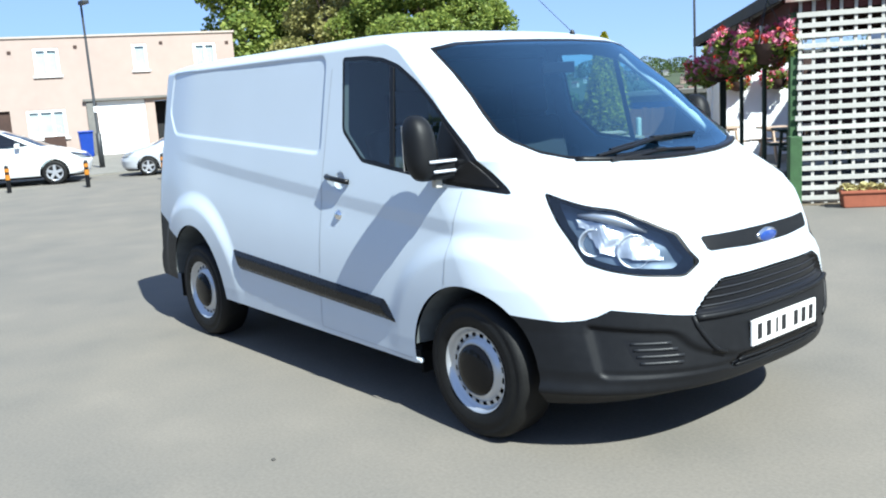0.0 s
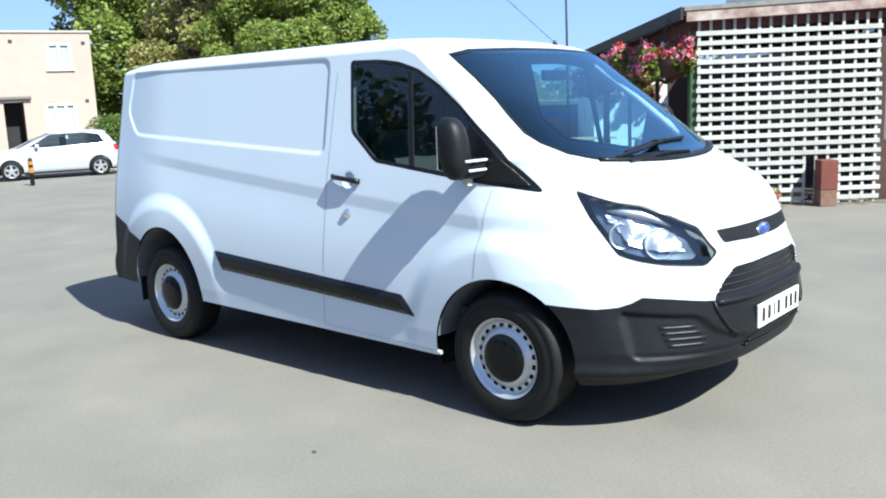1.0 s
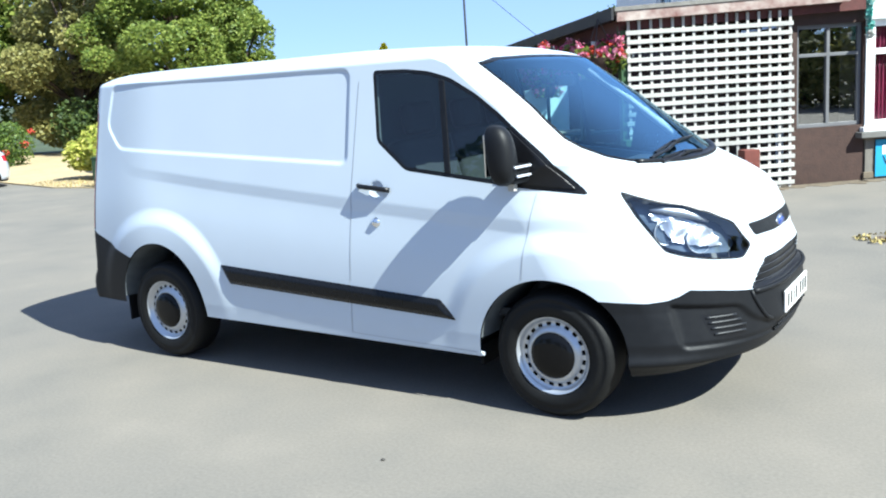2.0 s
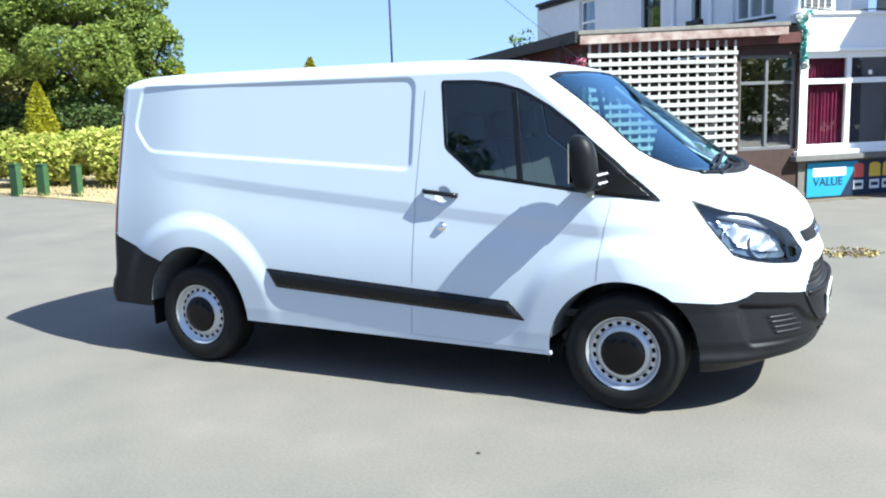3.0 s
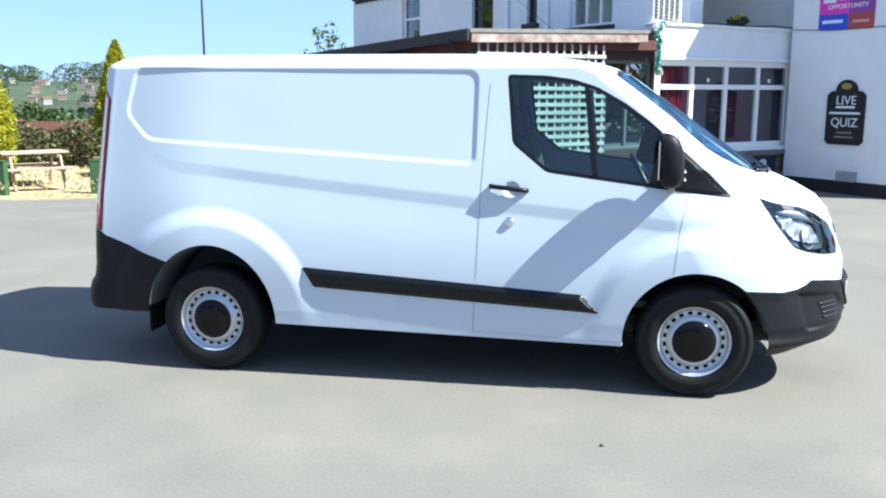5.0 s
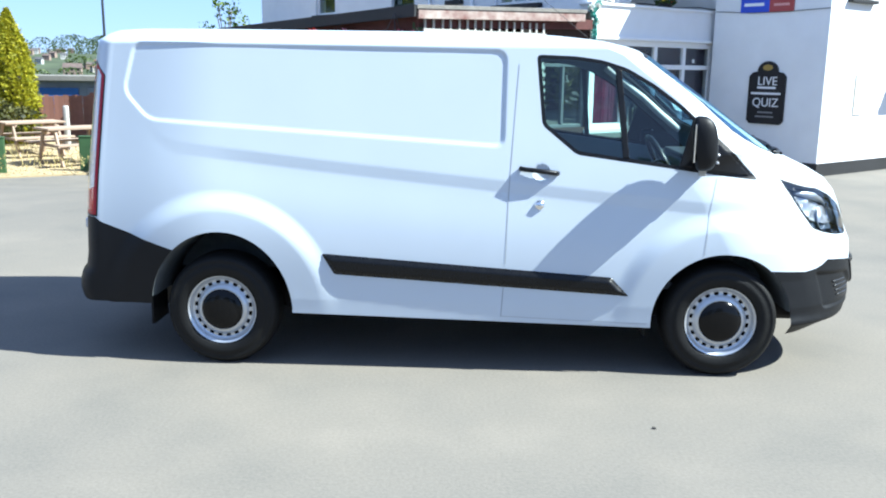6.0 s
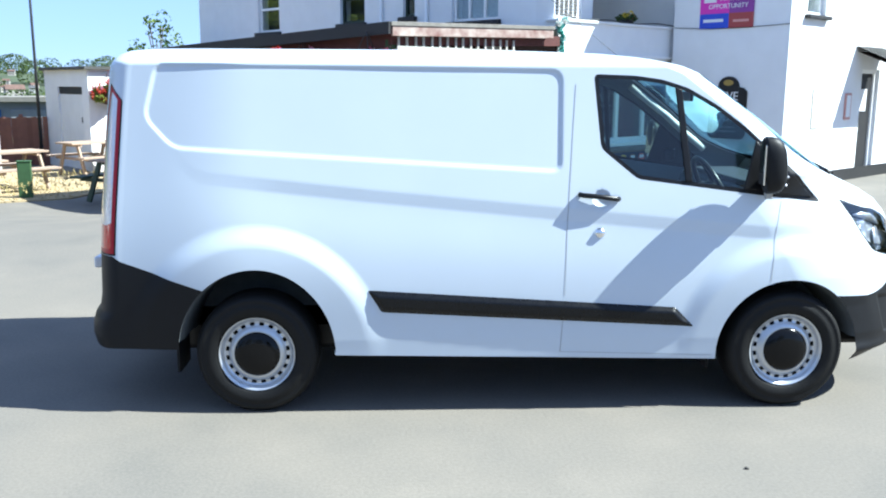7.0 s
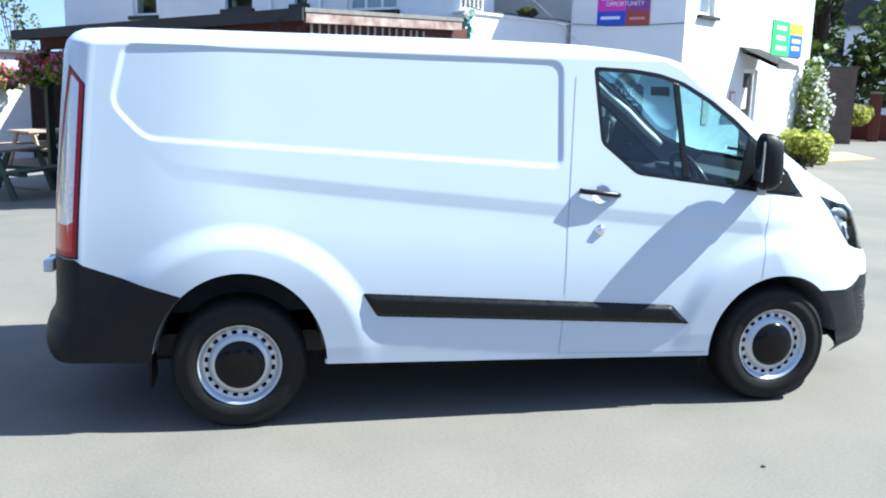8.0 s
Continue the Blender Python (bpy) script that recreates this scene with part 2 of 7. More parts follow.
X_TAIL = (-0.84, -0.90, -0.955, -0.99, -1.003, -1.0, -0.985, -0.955, -0.942, -0.937, -0.935, -0.925, -0.91, -0.888, -0.865, -0.852, -0.835, -0.80, -0.71, -0.5, 0.0)


def crease(x):
    return interp(x, (-0.50, -0.43, -0.36, -0.31, -0.24, 0.61, 1.68, 2.8, 3.4), (1.51, 1.44, 1.37, 1.33, 1.31, 1.222, 1.122, 1.02, 0.965))


ZG = np.linspace(0.2, 2.0, 1801)
TUMBLE = np.cumsum(0.164 * smooth(ZG, 0.42, 1.30)) * 0.001


def half_width(x, z):
    low = interp(z, (0.2, 0.25, 0.32, 0.42, 0.75), (0.948, 0.972, 0.983, 0.988, 0.988))
    w = low - interp(z, ZG, TUMBLE)
    # the side is pressed in under the crease line
    d = crease(x) - z
    deep = 0.0085 * smooth(x, -0.48, 0.25) * (1 - smooth(x, 2.75, 3.35))
    w = w - deep * np.clip((d + 0.012) / 0.070, 0, 1) * np.exp(-(np.maximum(d - 0.055, 0) / 0.20) ** 2)
    # a round dish behind the door handle
    w = w - 0.014 * np.sqrt(np.clip(1 - ((x - 1.868) ** 2 + (z - 1.182) ** 2) / 0.047 ** 2, 0, 1))
    roof = interp(z, (1.45, 1.80, 1.85, 1.88, 1.905, 1.925, 1.945, 1.965, 1.98, 1.99, 1.994), (1.05, 0.91, 0.872, 0.843, 0.80, 0.745, 0.68, 0.58, 0.42, 0.2, 0.02))
    w = np.minimum(w, roof)
    w = w - 0.075 * smooth(-x, 0.0, 0.95) ** 1.2
    w = w - 0.008 * smooth(poly_dist(x, z, PANEL), -0.006, 0.013) * (np.asarray(z) < 1.95)
    return w


def flare(x, z):
    out = 0
    for ax, r1 in ((R_AXLE, 0.72), (F_AXLE, 0.66)):
        r = np.hypot(x - ax, (z - HUB_Z))
        out = out + 0.030 * (1 - smooth(r, r1 - 0.13, r1)) * smooth(z, 0.22, 0.90)
    return out


def van_half():
    zs = np.concatenate([np.arange(0.22, 1.88, 0.009), np.array([1.89, 1.905, 1.92, 1.933, 1.945, 1.955, 1.965, 1.973, 1.98, 1.986, 1.99, 1.994])])
    rows = []
    a_exp, p_exp = 1.6, 3.0
    th_f = np.linspace(0, 1, 80) ** 1.0 * math.pi / 2
    th_r = np.linspace(0, 1, 36) * math.pi / 2
    for z in zs:
        xf, b = interp(z, Z_KEYS, X_NOSE), interp(z, Z_KEYS, B_NOSE)
        xr, br = interp(z, Z_TAIL, X_TAIL), 0.22
        x_a, x_b = xf - b, xr + br
        wa, wb = half_width(x_a, z), half_width(x_b, z)
        fx = x_a + b * np.cos(th_f) ** (2 / a_exp)
        fy = wa * np.sin(th_f) ** (2 / p_exp)
        hi, lo = min(1.75, x_a - 0.06), max(-0.6, x_b + 0.02)
        sx = np.concatenate([np.linspace(x_a, hi, 150)[1:-1], np.linspace(hi, lo, 270), np.linspace(lo, x_b, 10)[1:-1]])
        sy = half_width(sx, z)
        rx = x_b - br * np.cos(th_r[::-1]) ** (2 / 2.2)
        ry = wb * np.sin(th_r[::-1]) ** (2 / 3.2)
        xs, ys = np.concatenate([fx, sx, rx]), np.concatenate([fy, sy, ry])
        xs[0], ys[0], ys[-1] = xf, 0, 0
        ys = ys + flare(xs, z) * smooth(ys, 0.6, 0.85)
        rows.append(np.stack([xs, -ys, np.full_like(xs, z)], 1))
    n = len(rows[0])
    V = np.vstack(rows)
    q = np.arange(n - 1)
    F = []
    for r in range(len(rows) - 1):
        a, b2, c, d = r * n + q, r * n + q + 1, (r + 1) * n + q + 1, (r + 1) * n + q
        F.append(np.stack([a, c, b2], 1))
        F.append(np.stack([a, d, c], 1))
    top = (len(rows) - 1) * n
    cap = np.stack([np.full(n - 2, top), top + np.arange(2, n), top + np.arange(1, n - 1)], 1)
    return V, np.vstack(F + [cap])
from mathutils.bvhtree import BVHTree

WINDOW = rounded([(1.825, 1.845), (2.05, 1.838), (2.20, 1.818), (2.34, 1.775), (2.50, 1.685), (2.65, 1.575), (2.76, 1.48), (2.90, 1.365),
                  (3.125, 1.152), (2.64, 1.215), (2.065, 1.288), (1.865, 1.45)], 0.03)
SCREEN = [(0.2, 1.262), (-0.32, 1.266), (-0.484, 1.277), (-0.618, 1.294), (-0.706, 1.325), (-0.765, 1.38), (-0.785, 1.43), (-0.774, 1.52),
          (-0.735, 1.71), (-0.722, 1.846), (-0.568, 1.872), (-0.205, 1.882), (0.2, 1.884)]
HEAD = rounded([(3.245, 1.167), (3.34, 1.134), (3.43, 1.107), (3.53, 1.089), (3.62, 1.048), (3.722, 0.980), (3.796, 0.856), (3.780, 0.800),
                (3.66, 0.815), (3.56, 0.838), (3.478, 0.868), (3.405, 0.957), (3.325, 1.062)], 0.016)
SLOT = rounded([(0.3, 0.953), (-0.245, 0.955), (-0.405, 0.955), (-0.385, 0.893), (-0.283, 0.892), (-0.144, 0.884), (0.3, 0.880)], 0.012)
GRILLE = rounded([(0.5, 0.786), (-0.365, 0.780), (-0.445, 0.732), (-0.522, 0.641), (0.5, 0.641)], 0.02)
INTAKE = rounded([(0.5, 0.448), (-0.31, 0.445), (-0.35, 0.385), (0.5, 0.365)], 0.015)
FOG = rounded([(3.622, 0.553), (3.752, 0.544), (3.805, 0.472), (3.798, 0.424), (3.685, 0.434)], 0.025)
FOG_BAY = rounded([(3.50, 0.622), (3.79, 0.590), (3.85, 0.505), (3.92, 0.455), (3.92, 0.385), (3.57, 0.385)], 0.03)
MOULD = rounded([(0.605, 0.695), (0.68, 0.575), (2.39, 0.485), (2.285, 0.592)], 0.012)
LAMP_EDGE = ((0.85, 0.90, 1.30, 1.79), (-0.742, -0.742, -0.718, -0.686))


def bumper_line(x):
    return interp(x, (3.0, 3.147, 3.303, 3.42, 3.50, 3.55, 3.59, 3.70, 3.80, 3.85, 4.0), (0.66, 0.648, 0.637, 0.630, 0.637, 0.656, 0.682, 0.668, 0.648, 0.640, 0.636))


def rear_line(x):
    return interp(x, (-1.1, -0.76, -0.72, -0.24, 0.1), (0.87, 0.87, 0.842, 0.688, 0.6))


def tail_field(v):
    """Positive on the rear lamp."""
    x, y, z = v[:, 0], v[:, 1], v[:, 2]
    f = np.minimum(interp(z, *LAMP_EDGE) - x, np.minimum(z - 0.872, 1.812 - z + 1.1 * np.minimum(0, -0.80 - x)))
    return np.minimum(f, -0.70 - y)


def build_van():
    van = thing("van", Matrix.Translation((0, 0.035, 0)) @ Matrix.Diagonal((1, 1.0368, 1, 1)), "white panel van with dark grey bumpers parked on asphalt", "van")
    V, F = van_half()
    # recesses in the front plastic
    x, y, z = V.T
    front = x > 3.35
    d = np.where(front, 0.018 * smooth(poly_dist(x, z, FOG_BAY), 0.0, 0.022), 0)
    d = d + np.where(x > 3.6, 0.03 * smooth(poly_dist(y, z, INTAKE), -0.01, 0.02) + 0.028 * smooth(poly_dist(y, z, GRILLE), 0.0, 0.02), 0)
    lip = np.where((x > 3.3), 0.014 * np.exp(-((z - 0.33) / 0.03) ** 2), 0)
    nrm = np.stack([x - 3.0, y * 0.6], 1)
    nrm /= np.maximum(np.linalg.norm(nrm, axis=1, keepdims=True), 1e-6)
    V = V.copy()
    V[:, :2] += nrm * (lip - d)[:, None]
    V[np.abs(y) < 1e-9, 1] = 0
    tree = BVHTree.FromPolygons(V.tolist(), F.tolist())

    def surf(px, pz, out=0.0):
        hit = tree.ray_cast(Vector((px, -3, pz)), Vector((0, 1, 0)))
        return Vector((px, (hit[0].y if hit[0] else -0.9) - out, pz))

    def fsurf(py, pz, out=0.0):
        hit = tree.ray_cast(Vector((6, -max(abs(py), 0.001), pz)), Vector((-1, 0, 0)))
        return Vector(((hit[0].x if hit[0] else 3.9) + out, py, pz))

    # lower edge and wheel openings
    zb = interp(V[:, 0], (-1.1, -0.97, -0.90, -0.4, -0.3, 0.4, 2.52, 3.2, 3.4, 3.7, 4.0), (0.43, 0.375, 0.36, 0.365, 0.34, 0.335, 0.295, 0.26, 0.25, 0.235, 0.235))
    V, F, _ = clip(V, F, V[:, 2] - zb)

    def arch(v):
        x, z = v[:, 0], v[:, 2]
        f1 = np.hypot((x - 0.005) / 0.425, (z - HUB_Z) / 0.478) - 1
        f2 = np.hypot((x - F_AXLE) / 0.408, (z - HUB_Z) / 0.408) - 1
        return np.minimum(f1, f2) * 0.4
    V, F, _ = clip(V, F, np.where(V[:, 1] < -0.5, arch(V), 1.0))

    def cutout(field, F):
        nonlocal V
        V, a, b = clip(V, F, field(V))
        return a, b
    screen, F = cutout(lambda v: np.where(v[:, 0] > 2.3, poly_dist(v[:, 1], v[:, 2], SCREEN), -1), F)
    side_win, F = cutout(lambda v: np.where(v[:, 1] < -0.55, poly_dist(v[:, 0], v[:, 2], WINDOW), -1), F)
    head, F = cutout(lambda v: np.where((v[:, 1] < -0.2) & (v[:, 0] > 3.0), poly_dist(v[:, 0], v[:, 2], HEAD), -1), F)
    slot, F = cutout(lambda v: np.where(v[:, 0] > 3.6, poly_dist(v[:, 1], v[:, 2], SLOT), -1), F)
    grille, F = cutout(lambda v: np.where(v[:, 0] > 3.6, poly_dist(v[:, 1], v[:, 2], GRILLE), -1), F)
    tail, F = cutout(tail_field, F)
    fbump, F = cutout(lambda v: np.where(v[:, 0] > 3.0, bumper_line(v[:, 0]) - v[:, 2], -1), F)
    rbump, F = cutout(lambda v: np.where(v[:, 0] < 0.0, rear_line(v[:, 0]) - v[:, 2], -1), F)
    intake, fbump = cutout(lambda v: np.where(v[:, 0] > 3.6, poly_dist(v[:, 1], v[:, 2], INTAKE), -1), fbump)
    fog, fbump = cutout(lambda v: np.where(v[:, 1] < -0.3, poly_dist(v[:, 0], v[:, 2], FOG), -1), fbump)
    mould, F = cutout(lambda v: np.where(v[:, 1] < -0.6, poly_dist(v[:, 0], v[:, 2], MOULD), -1), F)

    def both(name, F, material, label="", shift=None, parent=van, solid=None):
        """A part on this side and its mirror image on the other."""
        v, f = compact(V, F)
        if shift is not None:
            v = v + np.array(shift)
        if solid is not None:
            v, f = thicken(v, f, np.array(solid))
        a = mesh_ob(name, v, f, material, parent, label)
        b = mesh_ob(name, np.asarray(v) * np.array([1, -1, 1]), [tuple(q)[::-1] for q in f], material, parent, label)
        return a, b

    def whole(name, F, material, label="", shift=(0, 0, 0), parent=van):
        v, f = mirrored(V, F)
        return mesh_ob(name, v + np.array(shift), f, material, parent, label)

    body = whole("body", F, PAINT, "glossy white painted steel body")
    # the panel behind the trim strip belongs to the body's skin
    v, f = compact(V, mould)
    proud = np.zeros_like(v)
    proud[:, 1] = -0.003 - 0.019 * smooth(poly_dist(v[:, 0], v[:, 2], MOULD), -0.002, 0.030)
    v, f = thicken(v, f, proud)
    for s in (1, -1):
        mesh_ob("door_moulding", v * np.array([1, s, 1]), [tuple(q)[::s] for q in f], MOULDING, van, "black plastic side moulding with a rounded face")
    whole("front_bumper", fbump, PLASTIC, "dark grey moulded plastic bumper")
    whole("rear_bumper", rbump, PLASTIC, "dark grey moulded plastic bumper")
    # cab lining: the inside of the cab
    lx = np.minimum(V[:, 0] - 1.74, V[:, 2] - 0.8)
    V, lin, _ = clip(V, F, np.minimum(lx, 3.28 - V[:, 0]))
    v, f = mirrored(V, lin)
    v = (v - np.array([2.4, 0, 1.25])) * np.array([0.985, 0.962, 0.962]) + np.array([2.4, 0, 1.25])
    mesh_ob("cab_lining", v, f, LINING, van, "grey cab lining")

    # windscreen: black band round the glass
    V, glass, frit = clip(V, screen, poly_dist(V[:, 1], V[:, 2], SCREEN) - 0.015)
    ws = whole("windscreen", glass, WSGLASS, "lightly tinted curved windscreen", shift=(-0.003, 0, 0))
    ws.visible_shadow = False
    whole("windscreen_seal", frit, BLACK, "black windscreen edge")
    # side windows
    fld = poly_dist(V[:, 0], V[:, 2], WINDOW)
    V, inner, seal = clip(V, side_win, fld - 0.022)
    sail_f = V[:, 0] - interp(V[:, 2], (1.15, 1.22, 1.50, 1.9), (2.60, 2.64, 2.715, 2.80))
    V, sail, inner = clip(V, inner, sail_f)
    div = 0.018 - np.abs(V[:, 0] - interp(V[:, 2], (1.26, 1.78), (2.346, 2.286)))
    V, bar, inner = clip(V, inner, div)
    V, fore, aft = clip(V, inner, V[:, 0] - interp(V[:, 2], (1.26, 1.78), (2.346, 2.286)))
    for g in (both("quarter_window", fore, DARKGLASS, "tinted door glass") + both("door_window", aft, DARKGLASS, "tinted door glass")):
        g.visible_shadow = False
    both("window_seal", seal, BLACK, "black rubber window seal")
    both("window_divider", bar, BLACK, solid=(0, -0.006, 0))
    both("mirror_sail", sail, BLACK, "glossy black triangle under the mirror", solid=(0, -0.008, 0))

    # headlamps: clear cover over a dark housing with bowls
    V, cover, rim = clip(V, head, poly_dist(V[:, 0], V[:, 2], HEAD) - 0.007)
    lamps = both("headlamp", rim, BLACK, "headlamp with a clear lens in a black rim")
    vv, ff = compact(V, cover)
    ctr = np.array([3.3, -0.35, 0.9])
    for ob, s in zip(lamps, (1, -1)):
        m = np.array([1, s, 1])
        fl = ff if s > 0 else ff[:, ::-1]
        mesh_ob("lens", vv * m, fl, CLEAR, ob).visible_shadow = False
        back = vv + (ctr - vv) * 0.16
        mesh_ob("housing", back * m, fl, HOUSING, ob, "dark lamp housing")
        inset = vv + (ctr - vv) * 0.13
        keep = poly_dist(vv[:, 0], vv[:, 2], HEAD) > 0.046
        rv, rf = compact(inset, ff[keep[ff].all(1)])
        rv = rv + np.stack([0.006 * np.sin(70 * rv[:, 2]) * np.sin(55 * rv[:, 0]), 0.007 * np.sin(62 * rv[:, 0] + 9 * rv[:, 2]), 0 * rv[:, 0]], 1)
        mesh_ob("reflector", rv * m, rf if s > 0 else rf[:, ::-1], BOWL, ob, "bright faceted reflector", smooth=False)
        for (px, pz, r) in ((3.495, 0.955, 0.060), (3.635, 0.915, 0.072)):
            p = surf(px, pz)
            n = Vector((0.75, -0.6, 0.15)).normalized()
            c = p - n * 0.075
            bm = lathe([(r * 0.04, -0.012), (r * 0.12, -0.024), (r * 0.45, -0.018), (r * 0.8, -0.002), (r, 0.02), (r * 1.02, 0.018)], 24)
            q = Vector((0, 1, 0)).rotation_difference(n).to_matrix().to_4x4()
            bmesh.ops.transform(bm, matrix=Matrix.Diagonal((1, s, 1, 1)) @ Matrix.Translation(c) @ q, verts=bm.verts)
            part("reflector_bowl", bm, BOWL, ob, "chromed lamp bowl", smooth=True)
        pts = [surf(px, pz, -0.045) for px, pz in ((3.40, 1.062), (3.46, 1.058), (3.53, 1.042), (3.59, 1.016), (3.64, 0.985))]
        bm = tube([(p.x - 0.02, p.y * s, p.z) for p in pts], 0.02, 10, radii=[0.006, 0.020, 0.024, 0.018, 0.006])
        part("side_lamp", bm, BOWL, ob, "bright upper lamp strip", smooth=True)

    # tail lamps: red, with a pale upper lens
    V, rim, tail = clip(V, tail, 0.010 - tail_field(V))
    V, edge, core = clip(V, tail, 0.032 - tail_field(V))
    V, pale, red = clip(V, core, V[:, 2] - 1.03 - 0.5 * np.maximum(0, V[:, 0] + 0.80))
    V, upper, pale = clip(V, pale, V[:, 2] - 1.25)
    v4, f4 = compact(V, upper)
    tl = both("tail_lamp", red, REDLENS, "tall red tail lamp with a clear upper lens")
    v1, f1 = compact(V, pale)
    v2, f2 = compact(V, edge)
    v3, f3 = compact(V, rim)
    for ob, s in zip(tl, (1, -1)):
        m = np.array([1, s, 1])
        mesh_ob("clear_lens", v4 * m, f4[:, ::s], PALELENS, ob, "clear pale upper lens")
        mesh_ob("reversing_lens", v1 * m, f1[:, ::s], REVLENS, ob, "white reversing lens")
        mesh_ob("lens_edge", v2 * m, f2[:, ::s], DARKRED, ob, "dark red lens edge")
        mesh_ob("lens_seal", v3 * m, f3[:, ::s], PLASTIC, ob, "black seal round the lamp")

    # upper slot with the oval badge, grille and intake
    whole("grille_slot", slot, PLASTIC, "dark plastic bar across the nose", shift=(0.004, 0, 0))
    bm = bmesh.new()
    bmesh.ops.create_uvsphere(bm, u_segments=32, v_segments=12, radius=1)
    c = fsurf(0, 0.906)
    bmesh.ops.transform(bm, matrix=Matrix.Translation(c) @ Matrix.Diagonal((0.014, 0.082, 0.036, 1)), verts=bm.verts)
    badge = part("badge", bm, CHROME, van, "chrome-edged oval blue badge", smooth=True)
    bm = bmesh.new()
    bmesh.ops.create_uvsphere(bm, u_segments=32, v_segments=12, radius=1)
    bmesh.ops.transform(bm, matrix=Matrix.Translation(c + Vector((0.004, 0, 0))) @ Matrix.Diagonal((0.014, 0.070, 0.027, 1)), verts=bm.verts)
    part("badge_field", bm, BADGE, badge, smooth=True)
    g = whole("grille", grille, BLACK, "black front grille with cross slats")
    for k, zz in enumerate((0.665, 0.697, 0.729, 0.760)):
        half = interp(zz, (0.645, 0.732, 0.780), (0.48, 0.41, 0.34))
        pts = [fsurf(yy, zz, 0.005) for yy in np.linspace(-half, half, 25)]
        bm = bmesh.new()
        for p, q in zip(pts, pts[1:]):
            vs = [bm.verts.new(w) for w in (p + Vector((0, 0, 0.007)), q + Vector((0, 0, 0.007)), q + Vector((-0.02, 0, -0.010)), p + Vector((-0.02, 0, -0.010)))]
            bm.faces.new(vs)
        bmesh.ops.remove_doubles(bm, verts=bm.verts, dist=1e-5)
        bmesh.ops.solidify(bm, geom=bm.faces, thickness=0.006)
        part("slat", bm, SKYSLAT, g)
    # chrome-less frame round the plate: a raised bar under the grille
    pts = [fsurf(yy, 0.632, 0.004) for yy in np.linspace(-0.51, 0.51, 33)]
    part("grille_bar", tube(pts, 0.014, 8), PLASTIC, van, smooth=True)
    for s in (-1, 1):
        pts = [fsurf(s * yy, zz, 0.0) for yy, zz in ((0.52, 0.64), (0.51, 0.60), (0.49, 0.56), (0.465, 0.52), (0.44, 0.49), (0.39, 0.468))]
        part("grille_bar", tube(pts, 0.011, 8), PLASTIC, van, smooth=True)
    it = whole("lower_intake", intake, BLACK, "black lower air intake")
    for zz in (0.392, 0.418):
        pts = [fsurf(yy, zz, 0.014) for yy in np.linspace(-0.32, 0.32, 21)]
        part("slat", tube(pts, 0.006, 6), PLASTIC, it, smooth=True)
    fg = both("fog_grille", fog, BLACK, "black slatted fog lamp recess")
    for ob, s in zip(fg, (1, -1)):
        for zz in (0.452, 0.480, 0.508, 0.534):
            pts = [surf(xx, zz, -0.003) for xx in np.linspace(interp(zz, (0.44, 0.55), (3.690, 3.640)), interp(zz, (0.44, 0.48, 0.55), (3.798, 3.798, 3.752)), 8)]
            pts = [Vector((p.x + 0.003, p.y * s, p.z)) for p in pts]
            part("slat", tube(pts, 0.007, 6), SKYSLAT, ob, smooth=True)

    # number plates, their characters shown as bars
    pc = fsurf(0, 0.52).x + 0.006
    bm = box(pc - 0.012, pc, -0.26, 0.26, 0.464, 0.578, 0.004)
    pl = part("number_plate", bm, PLATEWHITE, van, "white front number plate with dark bars")
    for yy, w in ((-0.205, 0.034), (-0.135, 0.034), (-0.070, 0.016), (-0.015, 0.034), (0.085, 0.034), (0.150, 0.034), (0.213, 0.034)):
        part("plate_bar", box(pc, pc + 0.002, yy - w / 2, yy + w / 2, 0.488, 0.556), INK, pl)

    # pale lamp housing low on the rear doors
    part("plate_lamp", box(-0.985, -0.93, -0.56, -0.40, 0.735, 0.80, 0.014, segs=3), PALELENS, van, "pale plate lamp housing on the rear doors", smooth=True)

    # gaps between doors and panels
    def gap(points, width=0.0045, out=0.0012):
        pts = []
        for (ax, az), (bx, bz) in zip(points, points[1:]):
            n = max(2, int(math.hypot(bx - ax, bz - az) / 0.02))
            pts += [(ax + (bx - ax) * k / n, az + (bz - az) * k / n) for k in range(n)]
        pts.append(points[-1])
        vs, fs = [], []
        for i, (px, pz) in enumerate(pts):
            qx, qz = pts[min(i + 1, len(pts) - 1)]
            ox, oz = pts[max(i - 1, 0)]
            t = Vector((qx - ox, qz - oz)).normalized()
            vs += [surf(px - t.y * width / 2, pz + t.x * width / 2, out), surf(px + t.y * width / 2, pz - t.x * width / 2, out)]
            if i:
                k = 2 * i
                fs.append((k - 2, k - 1, k + 1, k))
        for s in (1, -1):
            w = np.array([tuple(p) for p in vs]) * np.array([1, s, 1])
            mesh_ob("panel_gap", w, fs, GAPDARK, van, "dark shut line", smooth=False)
    gap([(1.655, 0.345), (1.668, 0.57)])
    gap([(1.672, 0.66), (1.685, 1.10), (1.70, 1.34)])
    gap([(1.70, 1.34), (1.715, 1.60), (1.728, 1.79)], 0.004)
    gap([(2.80, 0.735), (2.815, 0.90), (2.835, 1.03), (2.865, 1.17)])
    gap([(1.655, 0.345), (2.50, 0.318)], 0.003)

    # sills along the lower edge, underbody and wheel housings
    for s in (1, -1):
        bm = box(0.42, 2.53, -0.012, 0.012, -0.012, 0.012, 0.008)
        bmesh.ops.transform(bm, matrix=Matrix.Translation((0, s * -0.952, 0)) @ Matrix.Shear('XY', 4, (0, 0)), verts=bm.verts)
        for v in bm.verts:
            v.co.z += interp(v.co.x, (0.42, 2.53), (0.338, 0.300))
        part("sill", bm, PAINT, van, smooth=True)
